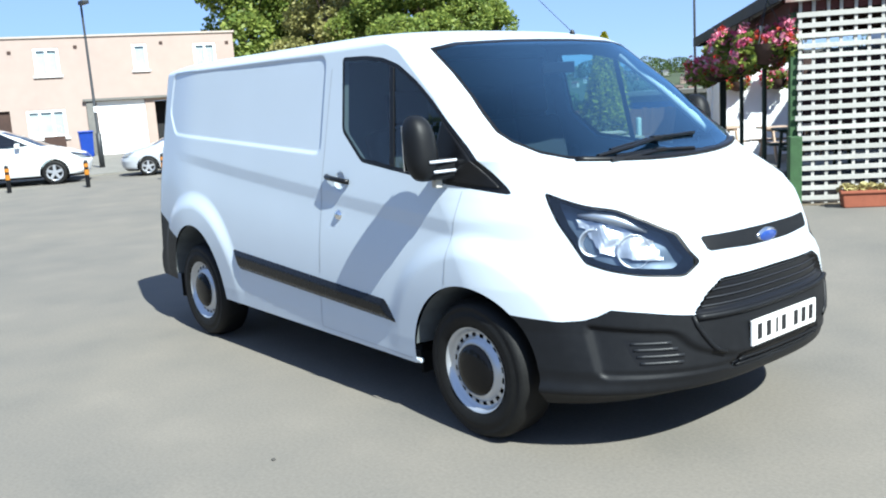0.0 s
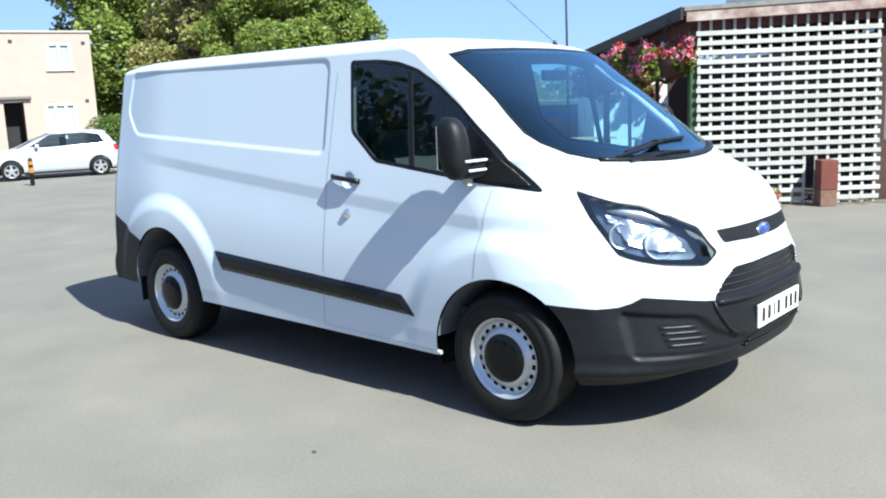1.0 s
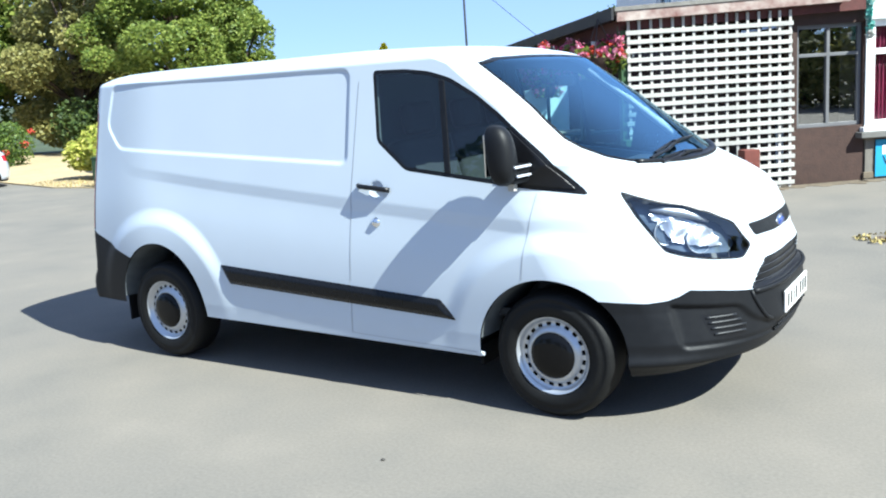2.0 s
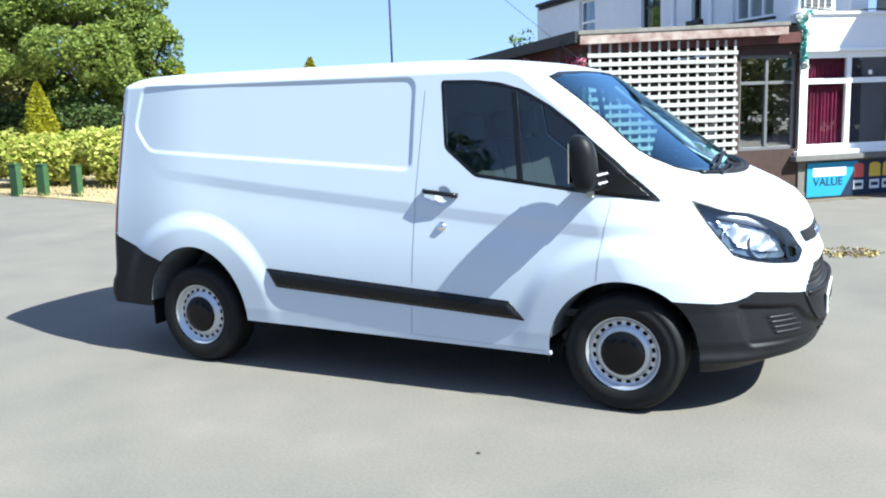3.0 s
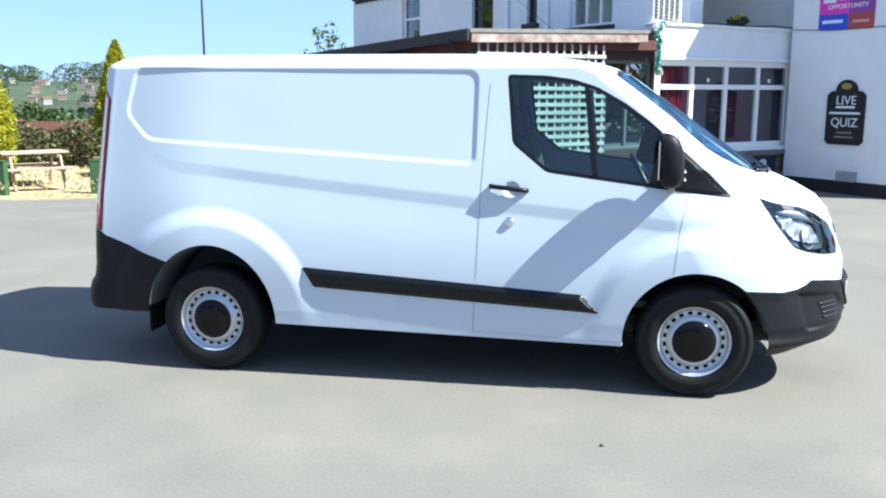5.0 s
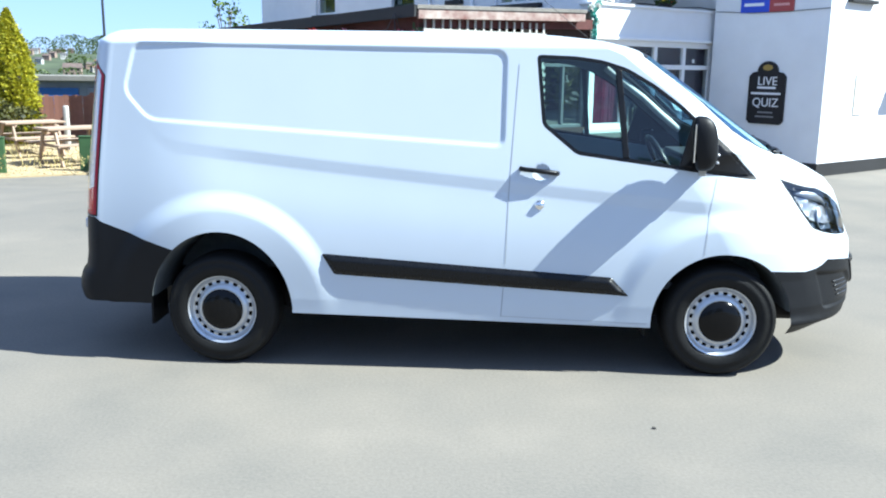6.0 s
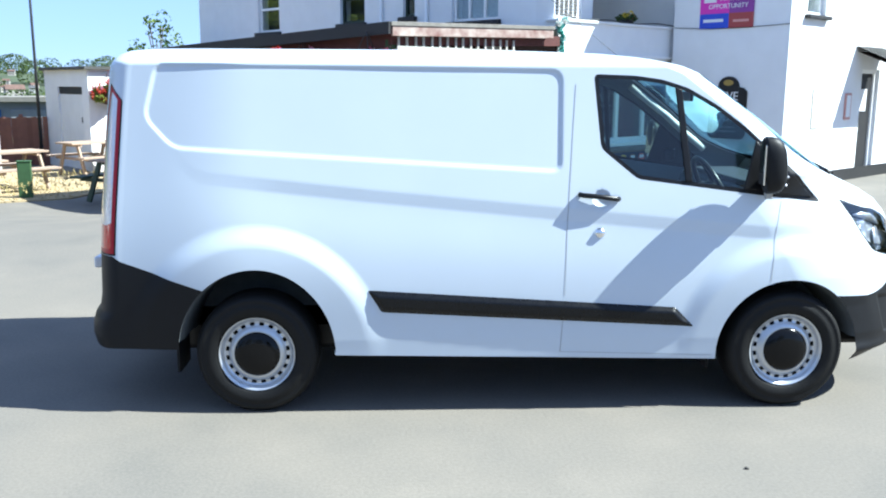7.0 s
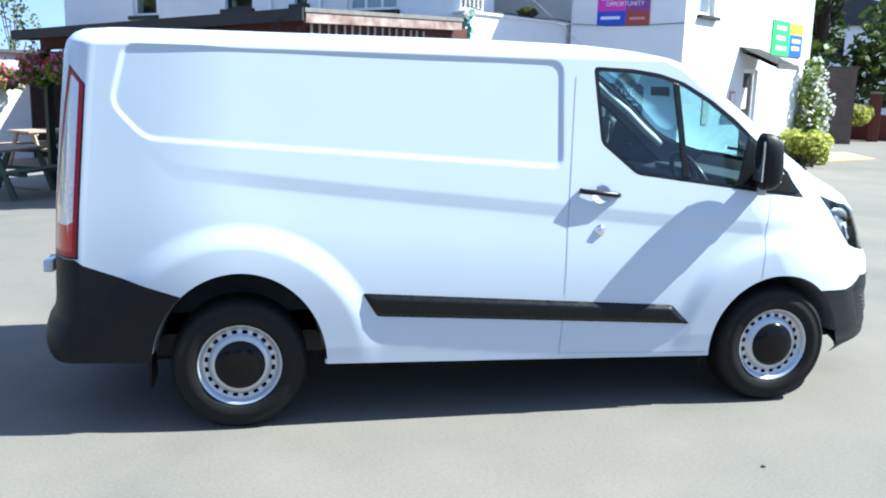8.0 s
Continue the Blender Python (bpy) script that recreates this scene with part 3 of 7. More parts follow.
    part("floor_pan", box(0.44, 2.5, -0.925, 0.925, 0.335, 0.37), BLACK, van, "black floor pan")
    part("underbody", box(-0.85, 3.55, -0.62, 0.62, 0.26, 0.55, 0.03), BLACK, van, "black underbody")
    for ax, rx, rz in ((0.005, 0.425, 0.478), (F_AXLE, 0.408, 0.408)):
        for s in (1, -1):
            bm = bmesh.new()
            rows = []
            for k in range(33):
                a = math.pi * (0.05 + 0.90 * k / 32)
                p = []
                for yy, g in ((-0.945, 1.0), (-0.90, 0.97), (-0.72, 0.97), (-0.62, 0.93)):
                    base = surf(ax + rx * math.cos(a), max(HUB_Z + rz * math.sin(a), 0.30)).y
                    y2 = max(base, -0.985) + 0.002 if yy == -0.945 else yy
                    p.append(bm.verts.new((ax + rx * g * math.cos(a), s * y2, HUB_Z + rz * g * math.sin(a))))
                rows.append(p)
            for a, b in zip(rows, rows[1:]):
                for j in range(3):
                    bm.faces.new((a[j], a[j + 1], b[j + 1], b[j]))
            bm.faces.new([r[3] for r in rows])
            part("wheel_housing", bm, ARCHGREY, van, "dark wheel arch lining", smooth=True)
    for x0, zt in ((2.50, 0.34), (-0.43, 0.42)):
        for s in (1, -1):
            m = Matrix.Translation((x0, 0, 0)) @ pose(0, 0, 0, 0, 0, 0)
            part("mud_flap", box(-0.006, 0.006, s * 0.70 - 0.0, s * 0.93, 0.23, zt, 0.004, m=m), RUBBER, van, "black rubber mud flap")

    # wheels
    for ax in (R_AXLE, F_AXLE):
        for s in (1, -1):
            hub = Matrix.Translation((ax, s * -0.965, HUB_Z)) @ (Matrix() if s > 0 else pose(0, 0, 0, 0, 0, 180))
            w = thing("wheel", hub, "", "")
            w.parent = van
            prof = [(0.198, 0.016), (0.214, 0.004), (0.222, -0.001), (0.250, -0.005), (0.266, -0.006), (0.272, -0.002), (0.295, 0.0), (0.301, -0.002), (0.318, 0.012), (0.330, 0.032), (0.335, 0.05), (0.335, 0.165),
                    (0.330, 0.185), (0.30, 0.21), (0.198, 0.2)]
            bm = lathe(prof, 64)
            part("tyre", bm, RUBBER, w, "black road tyre", smooth=True)
            bm = bmesh.new()
            n = 80
            rings = [(0.206, 0.004), (0.199, 0.006), (0.190, 0.022), (0.180, 0.034), (0.174, 0.036), (0.156, 0.034), (0.150, 0.028), (0.136, 0.014), (0.124, 0.012), (0.10, 0.016)]
            vr = [[bm.verts.new((r * math.cos(2 * math.pi * k / n), a, r * math.sin(2 * math.pi * k / n))) for k in range(n)] for r, a in rings]
            for i in range(len(vr) - 1):
                for k in range(n):
                    if i == 4 and k % 4 in (1, 2):
                        continue
                    bm.faces.new((vr[i][k], vr[i][(k + 1) % n], vr[i + 1][(k + 1) % n], vr[i + 1][k]))
            bmesh.ops.recalc_face_normals(bm, faces=bm.faces)
            part("rim", bm, STEEL, w, "silver pressed steel rim with round vents", smooth=True)
            part("brake", lathe([(0.20, 0.07), (0.02, 0.07)], 32), BLACK, w, smooth=True)
            part("hub_cap", lathe([(0.001, -0.014), (0.06, -0.013), (0.098, -0.007), (0.118, 0.003), (0.126, 0.016)], 48), CAPBLACK, w, "black domed hub cap", smooth=True)

    # door mirrors: a rounded shell, a flat glass, an arm and a pair of pale indicator strips
    for s in (1, -1):
        turn = pose(0, 0, 0, 0, 0, s * -10)
        bm = bmesh.new()
        bmesh.ops.create_uvsphere(bm, u_segments=40, v_segments=24, radius=1)
        for v in bm.verts:
            k = (abs(v.co.x) ** 2.5 + abs(v.co.y) ** 2.5 + abs(v.co.z) ** 3.0) ** (-1 / 2.6)
            x, y, z = v.co * k
            lift = (z + 1) / 2
            x = x * (0.098 if x > 0 else 0.036) - 0.026 * lift
            y = y * (0.078 - 0.010 * lift) + s * (0.012 - 0.022 * lift)
            v.co = (x, y, z * 0.152)
        bmesh.ops.transform(bm, matrix=Matrix.Translation((2.735, s * -1.042, 1.374)) @ turn, verts=bm.verts)
        mr = part("door_mirror", bm, PLASTIC, van, "black rounded door mirror", smooth=True)
        bm = box(-0.004, 0.004, -0.058, 0.058, -0.105, 0.105, 0.003)
        bmesh.ops.transform(bm, matrix=Matrix.Translation((2.693, s * -1.042, 1.378)) @ turn, verts=bm.verts)
        part("mirror_glass", bm, CHROME, mr, "mirror glass")
        bm = box(-0.042, 0.042, -0.085, 0.085, -0.048, 0.048, 0.022, segs=3)
        bmesh.ops.transform(bm, matrix=Matrix.Translation((2.785, s * -0.955, 1.276)) @ pose(0, 0, 0, 0, 0, s * -14), verts=bm.verts)
        part("mirror_arm", bm, PLASTIC, mr, "thick black arm to the door", smooth=True)
        part("mirror_foot", box(2.745, 2.782, s * -0.978 - 0.018, s * -0.978 + 0.018, 1.188, 1.242, 0.006), FOOTGREY, mr, "pale grey foot under the arm")
        for zz, ya, yb in ((1.314, -1.06, -0.90), (1.268, -1.04, -0.90)):
            pts = [(2.838 - 0.10 * (abs(yy) - 0.93), s * yy, zz) for yy in np.linspace(ya, yb, 7)]
            part("indicator", tube(pts, 0.0075, 6), PALELENS, mr, "clear side indicator", smooth=True)

    # door handles and locks
    for s in (1, -1):
        p = surf(1.78, 1.205)
        y0 = s * (p.y - 0.022)
        pts = [(1.745, s * (p.y - 0.006), 1.207), (1.765, y0, 1.204), (1.85, y0 - s * 0.006, 1.197), (1.94, y0, 1.186), (1.962, s * (p.y - 0.006), 1.182)]
        part("door_handle", tube(pts, 0.014, 10), BLACK, van, "black pull handle", smooth=True)
        p = surf(1.862, 0.998)
        part("door_lock", lathe([(0.001, s * (p.y - 0.016)), (0.017, s * (p.y - 0.016)), (0.024, s * (p.y - 0.008)), (0.030, s * p.y)], 24, bm=None), CHROME, van, "round chrome lock", smooth=True).location = (1.862, 0, 0.998)

    # wipers, washer cowl, roof aerial
    for blade, base in ((((-0.40, 1.316), (-0.07, 1.346), (0.26, 1.347)), (-0.50, 1.298)), (((-0.42, 1.289), (-0.15, 1.296), (0.10, 1.284)), (-0.47, 1.276))):
        pts = [fsurf(yy, zz, 0.014) for yy, zz in blade]
        w = part("wiper", tube(pts, 0.010, 6), BLACK, van, "black wiper")
        mid = fsurf(*blade[1], 0.034)
        part("wiper_arm", tube([fsurf(*base, 0.018), fsurf((base[0] + blade[1][0]) / 2, (base[1] + blade[1][1]) / 2, 0.036), mid], 0.010, 6), BLACK, w)
        part("wiper_joint", box(mid.x - 0.016, mid.x + 0.012, mid.y - 0.035, mid.y + 0.035, mid.z - 0.012, mid.z + 0.012, 0.006), BLACK, w)
    pts = [fsurf(yy, 1.262 + 0.03 * (yy / 0.6) ** 2, 0.004) for yy in np.linspace(-0.6, 0.6, 31)]
    part("cowl", tube(pts, 0.016, 6), BLACK, van, "black cowl strip", smooth=True)
    bm = tube([(2.33, 0.42, 1.93), (2.14, 0.43, 2.08), (1.72, 0.45, 2.42)], 0.0018, 6)
    part("roof_aerial", bm, BLACK, van, "thin black whip aerial")
    part("aerial_base", lathe([(0.018, 1.94), (0.014, 1.96), (0.006, 1.975)], 16, 'z'), BLACK, van).location = (2.33, 0.42, -0.03)

    # the cab
    part("bulkhead", box(1.72, 1.745, -0.77, 0.77, 0.5, 1.82, 0.01), BULKHEAD, van, "grey load bulkhead")
    part("cab_floor", box(1.74, 3.2, -0.86, 0.86, 0.50, 0.54), CABGREY, van)
    bm = slab([(2.72, 0.55), (3.05, 0.55), (3.12, 1.17), (3.06, 1.205), (2.96, 1.21), (2.84, 1.18), (2.78, 1.02)], -0.70, 0.70, 0.015)
    bmesh.ops.transform(bm, matrix=pose(0, 0, 0, 90, 0, 0), verts=bm.verts)
    part("dashboard", bm, CABGREY, van, "dark grey dashboard", smooth=False)
    part("dash_top", box(2.86, 3.16, -0.52, 0.52, 1.19, 1.225, 0.012), CABGREY, van)
    bm = bmesh.new()
    ring = [(0.20 * math.cos(2 * math.pi * k / 40), 0.20 * math.sin(2 * math.pi * k / 40)) for k in range(41)]
    wm = Matrix.Translation((2.66, -0.40, 1.18)) @ pose(0, 0, 0, 0, 62, 0)
    tube([wm @ Vector((a, b, 0)) for a, b in ring], 0.017, 8, bm=bm, cap=False)
    for k in (0, 1, 2):
        a = math.radians(90 + 120 * k)
        tube([wm @ Vector((0, 0, 0.03)), wm @ Vector((0.2 * math.cos(a), 0.2 * math.sin(a), 0))], 0.02, 8, bm=bm)
    part("steering_wheel", bm, BLACK, van, "black three-spoke steering wheel", smooth=True)
    part("steering_column", tube([wm @ Vector((0, 0, 0.03)), wm @ Vector((0, 0, -0.35))], 0.05, 10), CABGREY, van)
    for yy, w in ((-0.42, 0.27), (0.12, 0.25), (0.55, 0.22)):
        s1 = part("seat_base", box(1.98, 2.48, yy - w, yy + w, 0.72, 0.90, 0.06, segs=3), SEATCLOTH, van, "dark cloth seat", smooth=True)
        m = Matrix.Translation((1.98, yy, 0.86)) @ pose(0, 0, 0, 0, -14, 0)
        part("seat_back", box(-0.10, 0.06, -w, w, 0.0, 0.60, 0.06, m=m, segs=3), SEATCLOTH, van, "dark cloth seat back", smooth=True)
        m = Matrix.Translation((1.84, yy, 1.46)) @ pose(0, 0, 0, 0, -10, 0)
        part("headrest", box(-0.05, 0.05, -0.13, 0.13, 0.0, 0.19, 0.045, m=m, segs=3), SEATCLOTH, van, smooth=True)
    for s in (1, -1):
        pts = [fsurf(s * yy, zz, 0.0) + Vector((-0.055, s * 0.004 * -1, -0.03)) for yy, zz in ((0.765, 1.36), (0.765, 1.47), (0.745, 1.60), (0.735, 1.72), (0.72, 1.81))]
        part("pillar_trim", tube(pts, 0.026, 10), PILLAR, van, "pale windscreen pillar trim", smooth=True)
    part("rear_view_mirror", box(2.60, 2.62, -0.12, 0.12, 1.69, 1.75, 0.008), BLACK, van)
    return van


BOWL = mat("lamp_bowl", (0.50, 0.53, 0.58), rough=0.38, metal=0.85, vary=0.1, scale=30)
LINING = mat("cab_lining_grey", (0.19, 0.21, 0.23), rough=0.75, vary=0.08, scale=8)
PILLAR = mat("pale_pillar_trim", (0.7, 0.7, 0.67), rough=0.7, vary=0.06, scale=8)
HOUSING = mat("lamp_housing", (0.09, 0.12, 0.16), rough=0.3, metal=0.5, vary=0.3, scale=12)
DARKRED = mat("dark_red_lens", (0.30, 0.004, 0.016), rough=0.35, vary=0.1, scale=40, coat=0.15, spec=0.3)
GAPDARK = mat("shut_line", (0.33, 0.35, 0.38), rough=0.8, vary=0.0)
ARCHGREY = mat("arch_lining", (0.085, 0.095, 0.10), rough=0.8, vary=0.3, scale=15)
MOULDING = mat("moulding_plastic", (0.004, 0.0042, 0.005), rough=0.28, spec=0.32, vary=0.1, scale=30)
FOOTGREY = mat("mirror_foot_grey", (0.42, 0.41, 0.38), rough=0.4, vary=0.08, scale=20)
REVLENS = mat("reversing_lens_white", (0.62, 0.60, 0.58), rough=0.15, vary=0.25, scale=45, coat=0.6)
CAPBLACK = mat("hub_cap_black", (0.004, 0.004, 0.0045), rough=0.15, spec=0.25, vary=0.1, scale=20)
BULKHEAD = mat("bulkhead_grey", (0.022, 0.030, 0.034), rough=0.7, vary=0.1, scale=8)
build_van()

# ---- ground ----
A40 = radians(40)
E1, E2 = Vector((math.cos(A40), math.sin(A40), 0)), Vector((-math.sin(A40), math.cos(A40), 0))


def ground_z(x, y):
    """The yard rises gently to the pub; far behind, the land falls into a valley and climbs a hillside."""
    q = -0.5 * np.asarray(x, float) + 0.866 * np.asarray(y, float)
    near = 0.13 * smooth(y, 2.0, 6.0) * smooth(x, -5.0, -1.0)
    dip = -0.31 * smooth(y, 5.0, 9.5) * smooth(x, -13.0, -8.0) * (1 - smooth(x, -3.2, 0.4))      # the beer garden lies lower
    return near + dip - 7.5 * smooth(q, 27, 140) + 13.0 * smooth(q, 150, 380)


def noise_mix(t, co, scale, detail=6.0, kind="noise"):
    n = t.nodes.new("ShaderNodeTexNoise" if kind == "noise" else "ShaderNodeTexVoronoi")
    n.inputs["Scale"].default_value = scale
    if kind == "noise":
        n.inputs["Detail"].default_value = detail
    t.links.new(co.outputs["Object"], n.inputs["Vector"])
    return n


def asphalt_mat():
    m = bpy.data.materials.new("worn_asphalt")
    m.use_nodes = True
    t = m.node_tree
    b = t.nodes["Principled BSDF"]
    co = t.nodes.new("ShaderNodeTexCoord")
    grain, patch, wide = noise_mix(t, co, 55, 4), noise_mix(t, co, 1.3, 9), noise_mix(t, co, 0.33, 5)
    stones = noise_mix(t, co, 90, kind="voronoi")

    def ramp(src, stops):
        r = t.nodes.new("ShaderNodeValToRGB")
        r.color_ramp.elements[0].position, r.color_ramp.elements[0].color = stops[0][0], (*stops[0][1], 1)
        r.color_ramp.elements[1].position, r.color_ramp.elements[1].color = stops[-1][0], (*stops[-1][1], 1)
        for p, c in stops[1:-1]:
            e = r.color_ramp.elements.new(p)
            e.color = (*c, 1)
        t.links.new(src, r.inputs[0])
        return r

    def mixc(a, bb, fac, mode='MULTIPLY'):
        x = t.nodes.new("ShaderNodeMix")
        x.data_type, x.blend_type = 'RGBA', mode
        x.inputs["Factor"].default_value = fac
        t.links.new(a, x.inputs["A"])
        t.links.new(bb, x.inputs["B"])
        return x.outputs["Result"]
    base = ramp(patch.outputs["Fac"], [(0.32, (0.146, 0.136, 0.120)), (0.47, (0.161, 0.148, 0.129)), (0.56, (0.165, 0.151, 0.131)), (0.68, (0.178, 0.162, 0.140))]).outputs[0]
    g = ramp(grain.outputs["Fac"], [(0.3, (0.91, 0.91, 0.91)), (0.7, (1.09, 1.085, 1.07))]).outputs[0]
    w = ramp(wide.outputs["Fac"], [(0.34, (0.94, 0.95, 0.96)), (0.5, (1.0, 1.0, 1.0)), (0.66, (1.06, 1.05, 1.03))]).outputs[0]
    s = ramp(stones.outputs["Distance"], [(0.0, (1.15, 1.145, 1.13)), (0.25, (1.0, 1.0, 1.0)), (0.8, (0.93, 0.93, 0.93))]).outputs[0]
    c = mixc(mixc(mixc(base, g, 1.0), w, 1.0), s, 0.3)
    t.links.new(c, b.inputs["Base Color"])
    b.inputs["Roughness"].default_value = 0.92
    b.inputs["Specular IOR Level"].default_value = 0.3
    bp = t.nodes.new("ShaderNodeBump")
    bp.inputs["Strength"].default_value, bp.inputs["Distance"].default_value = 0.12, 0.005
    t.links.new(stones.outputs["Distance"], bp.inputs["Height"])
    t.links.new(bp.outputs[0], b.inputs["Normal"])
    return m


ASPHALT = asphalt_mat()
FARLAND = mat("far_fields", (0.05, 0.065, 0.032), rough=0.95, vary=0.5, scale=0.08, big=0.02)
DRYGRASS = mat("dry_grass", (0.37, 0.29, 0.165), rough=0.95, vary=0.2, scale=7, bump=0.25, bump_scale=60, big=0.6)
CONCRETE = mat("concrete", (0.191, 0.18, 0.157), rough=0.9, vary=0.18, scale=5, bump=0.2)
RENDERW = mat("white_render", (0.77, 0.78, 0.79), rough=0.85, vary=0.05, scale=3, bump=0.12, bump_scale=70, big=0.7)
PINKR = mat("pink_render", (0.348, 0.276, 0.242), rough=0.9, vary=0.06, scale=2.5, bump=0.15, bump_scale=60, big=0.4)
WHITEPVC = mat("white_window_frame", (0.84, 0.84, 0.83), rough=0.4, vary=0.03, scale=5)
# near-black colour standing in for the shade of unlit rooms and the porch
ROOMSHADE = mat("room_shade", (0.018, 0.018, 0.02), rough=0.9, vary=0.3, scale=3)
NETCURT = mat("net_curtain", (0.50, 0.54, 0.56), rough=0.9, vary=0.15, scale=14)
CURTAIN = mat("crimson_curtain", (0.195, 0.0143, 0.0553), rough=0.9, vary=0.35, scale=6)
PURPLE = mat("dark_purple_blind", (0.0715, 0.0553, 0.0845), rough=0.8, vary=0.25, scale=3)
PANE = glass_mat("window_pane", (0.85, 0.88, 0.88), gloss=0.05)
STONE = mat("sandstone", (0.169, 0.137, 0.0975), rough=0.9, vary=0.3, scale=9, bump=0.4, bump_scale=30, per_piece=0.6)
MORTAR = mat("mortar", (0.163, 0.15, 0.13), rough=0.95, vary=0.2, scale=15, bump=0.3)
GREYSTONE = mat("grey_sill_stone", (0.14, 0.136, 0.126), rough=0.85, vary=0.2, scale=8, bump=0.2)
BLACKPAINT = mat("black_masonry_paint", (0.018, 0.018, 0.02), rough=0.6, vary=0.25, scale=6, bump=0.15)
FELT = mat("grey_roof_felt", (0.077, 0.077, 0.0735), rough=0.9, vary=0.25, scale=8, bump=0.3)
FELTEDGE = mat("weathered_felt", (0.175, 0.164, 0.147), rough=0.9, vary=0.3, scale=10, bump=0.3)
SLATE = mat("dark_slate", (0.05, 0.052, 0.058), rough=0.7, vary=0.25, scale=6, bump=0.2)
PEELING = mat("peeling_red_paint", (0.35, 0.301, 0.266), rough=0.85, vary=0.2, scale=7, bump=0.4, bump_scale=25, second=(0.119, 0.0315, 0.0245), big=3.0)
REDBEAM = mat("dark_red_beam", (0.085, 0.026, 0.022), rough=0.75, vary=0.3, scale=10, bump=0.2)
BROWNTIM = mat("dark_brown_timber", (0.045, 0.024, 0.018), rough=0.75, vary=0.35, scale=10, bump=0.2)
WHITEWOOD = mat("white_painted_slat", (0.39, 0.38, 0.353), rough=0.75, vary=0.24, scale=9, bump=0.2, per_piece=0.5)
GREENPAINT = mat("green_painted_wood", (0.036, 0.084, 0.03), rough=0.65, vary=0.25, scale=9, bump=0.2)
DARKGREEN = mat("dark_green_post", (0.015, 0.03, 0.018), rough=0.5, vary=0.3, scale=8)
BENCHWOOD = mat("weathered_pine", (0.35, 0.262, 0.195), rough=0.8, vary=0.2, scale=12, bump=0.3, per_piece=0.6)
TERRA = mat("terracotta", (0.252, 0.078, 0.042), rough=0.8, vary=0.15, scale=12, bump=0.1)
REDBRICK = mat("red_painted_brick", (0.13, 0.039, 0.0292), rough=0.85, vary=0.25, scale=14, bump=0.2)
WORNBRICK = mat("worn_brick", (0.156, 0.091, 0.065), rough=0.9, vary=0.3, scale=14, bump=0.3)
FENCEWOOD = mat("red_brown_fence", (0.20, 0.095, 0.07), rough=0.85, vary=0.25, scale=7, bump=0.3, per_piece=0.5)
GALV = mat("dark_steel_pole", (0.045, 0.048, 0.052), rough=0.5, metal=0.5, vary=0.2, scale=6)
BLUEBIN = mat("blue_plastic", (0.0072, 0.036, 0.252), rough=0.45, vary=0.1, scale=8)
AMBER = mat("amber_band", (0.42, 0.162, 0.012), rough=0.5, vary=0.1, scale=10)

span = lambda a, b, n: list(np.linspace(a, b, n))
gx = [-3000, -1200, -600, -400] + span(-300, -40, 27) + span(-32, 26, 60) + [34, 50, 90, 200, 600, 3000]
gy = [-3000, -600, -150, -60, -30] + span(-16, 26, 44) + span(32, 400, 40) + [500, 700, 1200, 3000]
gv = [(x, y, float(ground_z(x, y))) for y in gy for x in gx]
nx = len(gx)
gf = [(j * nx + i, j * nx + i + 1, (j + 1) * nx + i + 1, (j + 1) * nx + i) for j in range(len(gy) - 1) for i in range(nx - 1)]
ground = mesh_ob("ground", gv, gf, ASPHALT, None, "light grey worn asphalt yard", kind="structure")
ground["category"] = "ground"
ground.data.materials.append(FARLAND)
for p in ground.data.polygons:
    c = p.center
    if -0.5 * c.x + 0.866 * c.y > 24 and c.x < 5:
        p.material_index = 1


def sheet(name, outline, z0, z1, material, label):
    """A layer that follows the ground, cut along the ground's own grid."""
    bm = bmesh.new()
    bm.faces.new([bm.verts.new((x, y, 0)) for x, y in outline])
    for axis, cuts in ((0, gx), (1, gy)):
        lo, hi = min(p[axis] for p in outline), max(p[axis] for p in outline)
        for c in cuts:
            if lo < c < hi:
                n = Vector((1, 0, 0)) if axis == 0 else Vector((0, 1, 0))
                bmesh.ops.bisect_plane(bm, geom=bm.verts[:] + bm.edges[:] + bm.faces[:], plane_co=n * c, plane_no=n)
    side = bmesh.ops.extrude_face_region(bm, geom=bm.faces[:])["geom"]
    top = {v for v in side if isinstance(v, bmesh.types.BMVert)}
    for v in bm.verts:
        v.co.z = float(ground_z(v.co.x, v.co.y)) + (z1 if v in top else z0)
    bmesh.ops.recalc_face_normals(bm, faces=bm.faces)
    ob = part(name, bm, material, None, label)
    return tagged(ob, label, name.split("_")[0], kind="structure")


sheet("lawn", [(-31.0, 10.6), (-21.0, 9.2), (-14.0, 7.5), (-9.89, 7.84), (-6.28, 10.19), (-5.28, 10.73), (-4.86, 12.28), (-5.28, 14.44), (-7.96, 16.31), (-10.0, 19.13), (-16.0, 19.0), (-31.0, 24.0)], -0.3, 0.03, DRYGRASS, "sun-bleached dry lawn with a worn edge")
sheet("pavement", [(-20.3, -4), (-19.0, 2.2), (-19.0, 9.1), (-31, 10.4), (-35, 0), (-35, -4)], -0.2, 0.05, CONCRETE, "pale concrete pavement beside the road")
sheet("patio", [(-4.96, 12.15), (-5.39, 14.54), (-7.85, 16.2), (-7.51, 18.22), (0.5, 21), (3.5, 10.2), (0.3, 6.3), (-1.06, 7.83)], -0.2, 0.035, CONCRETE, "worn concrete patio under the shelter")
DRYT = mat("dry_grass_blade", (0.339, 0.272, 0.106), rough=0.9, vary=0.3, scale=3)
rs = np.random.RandomState(4)
gv, gf = [], []
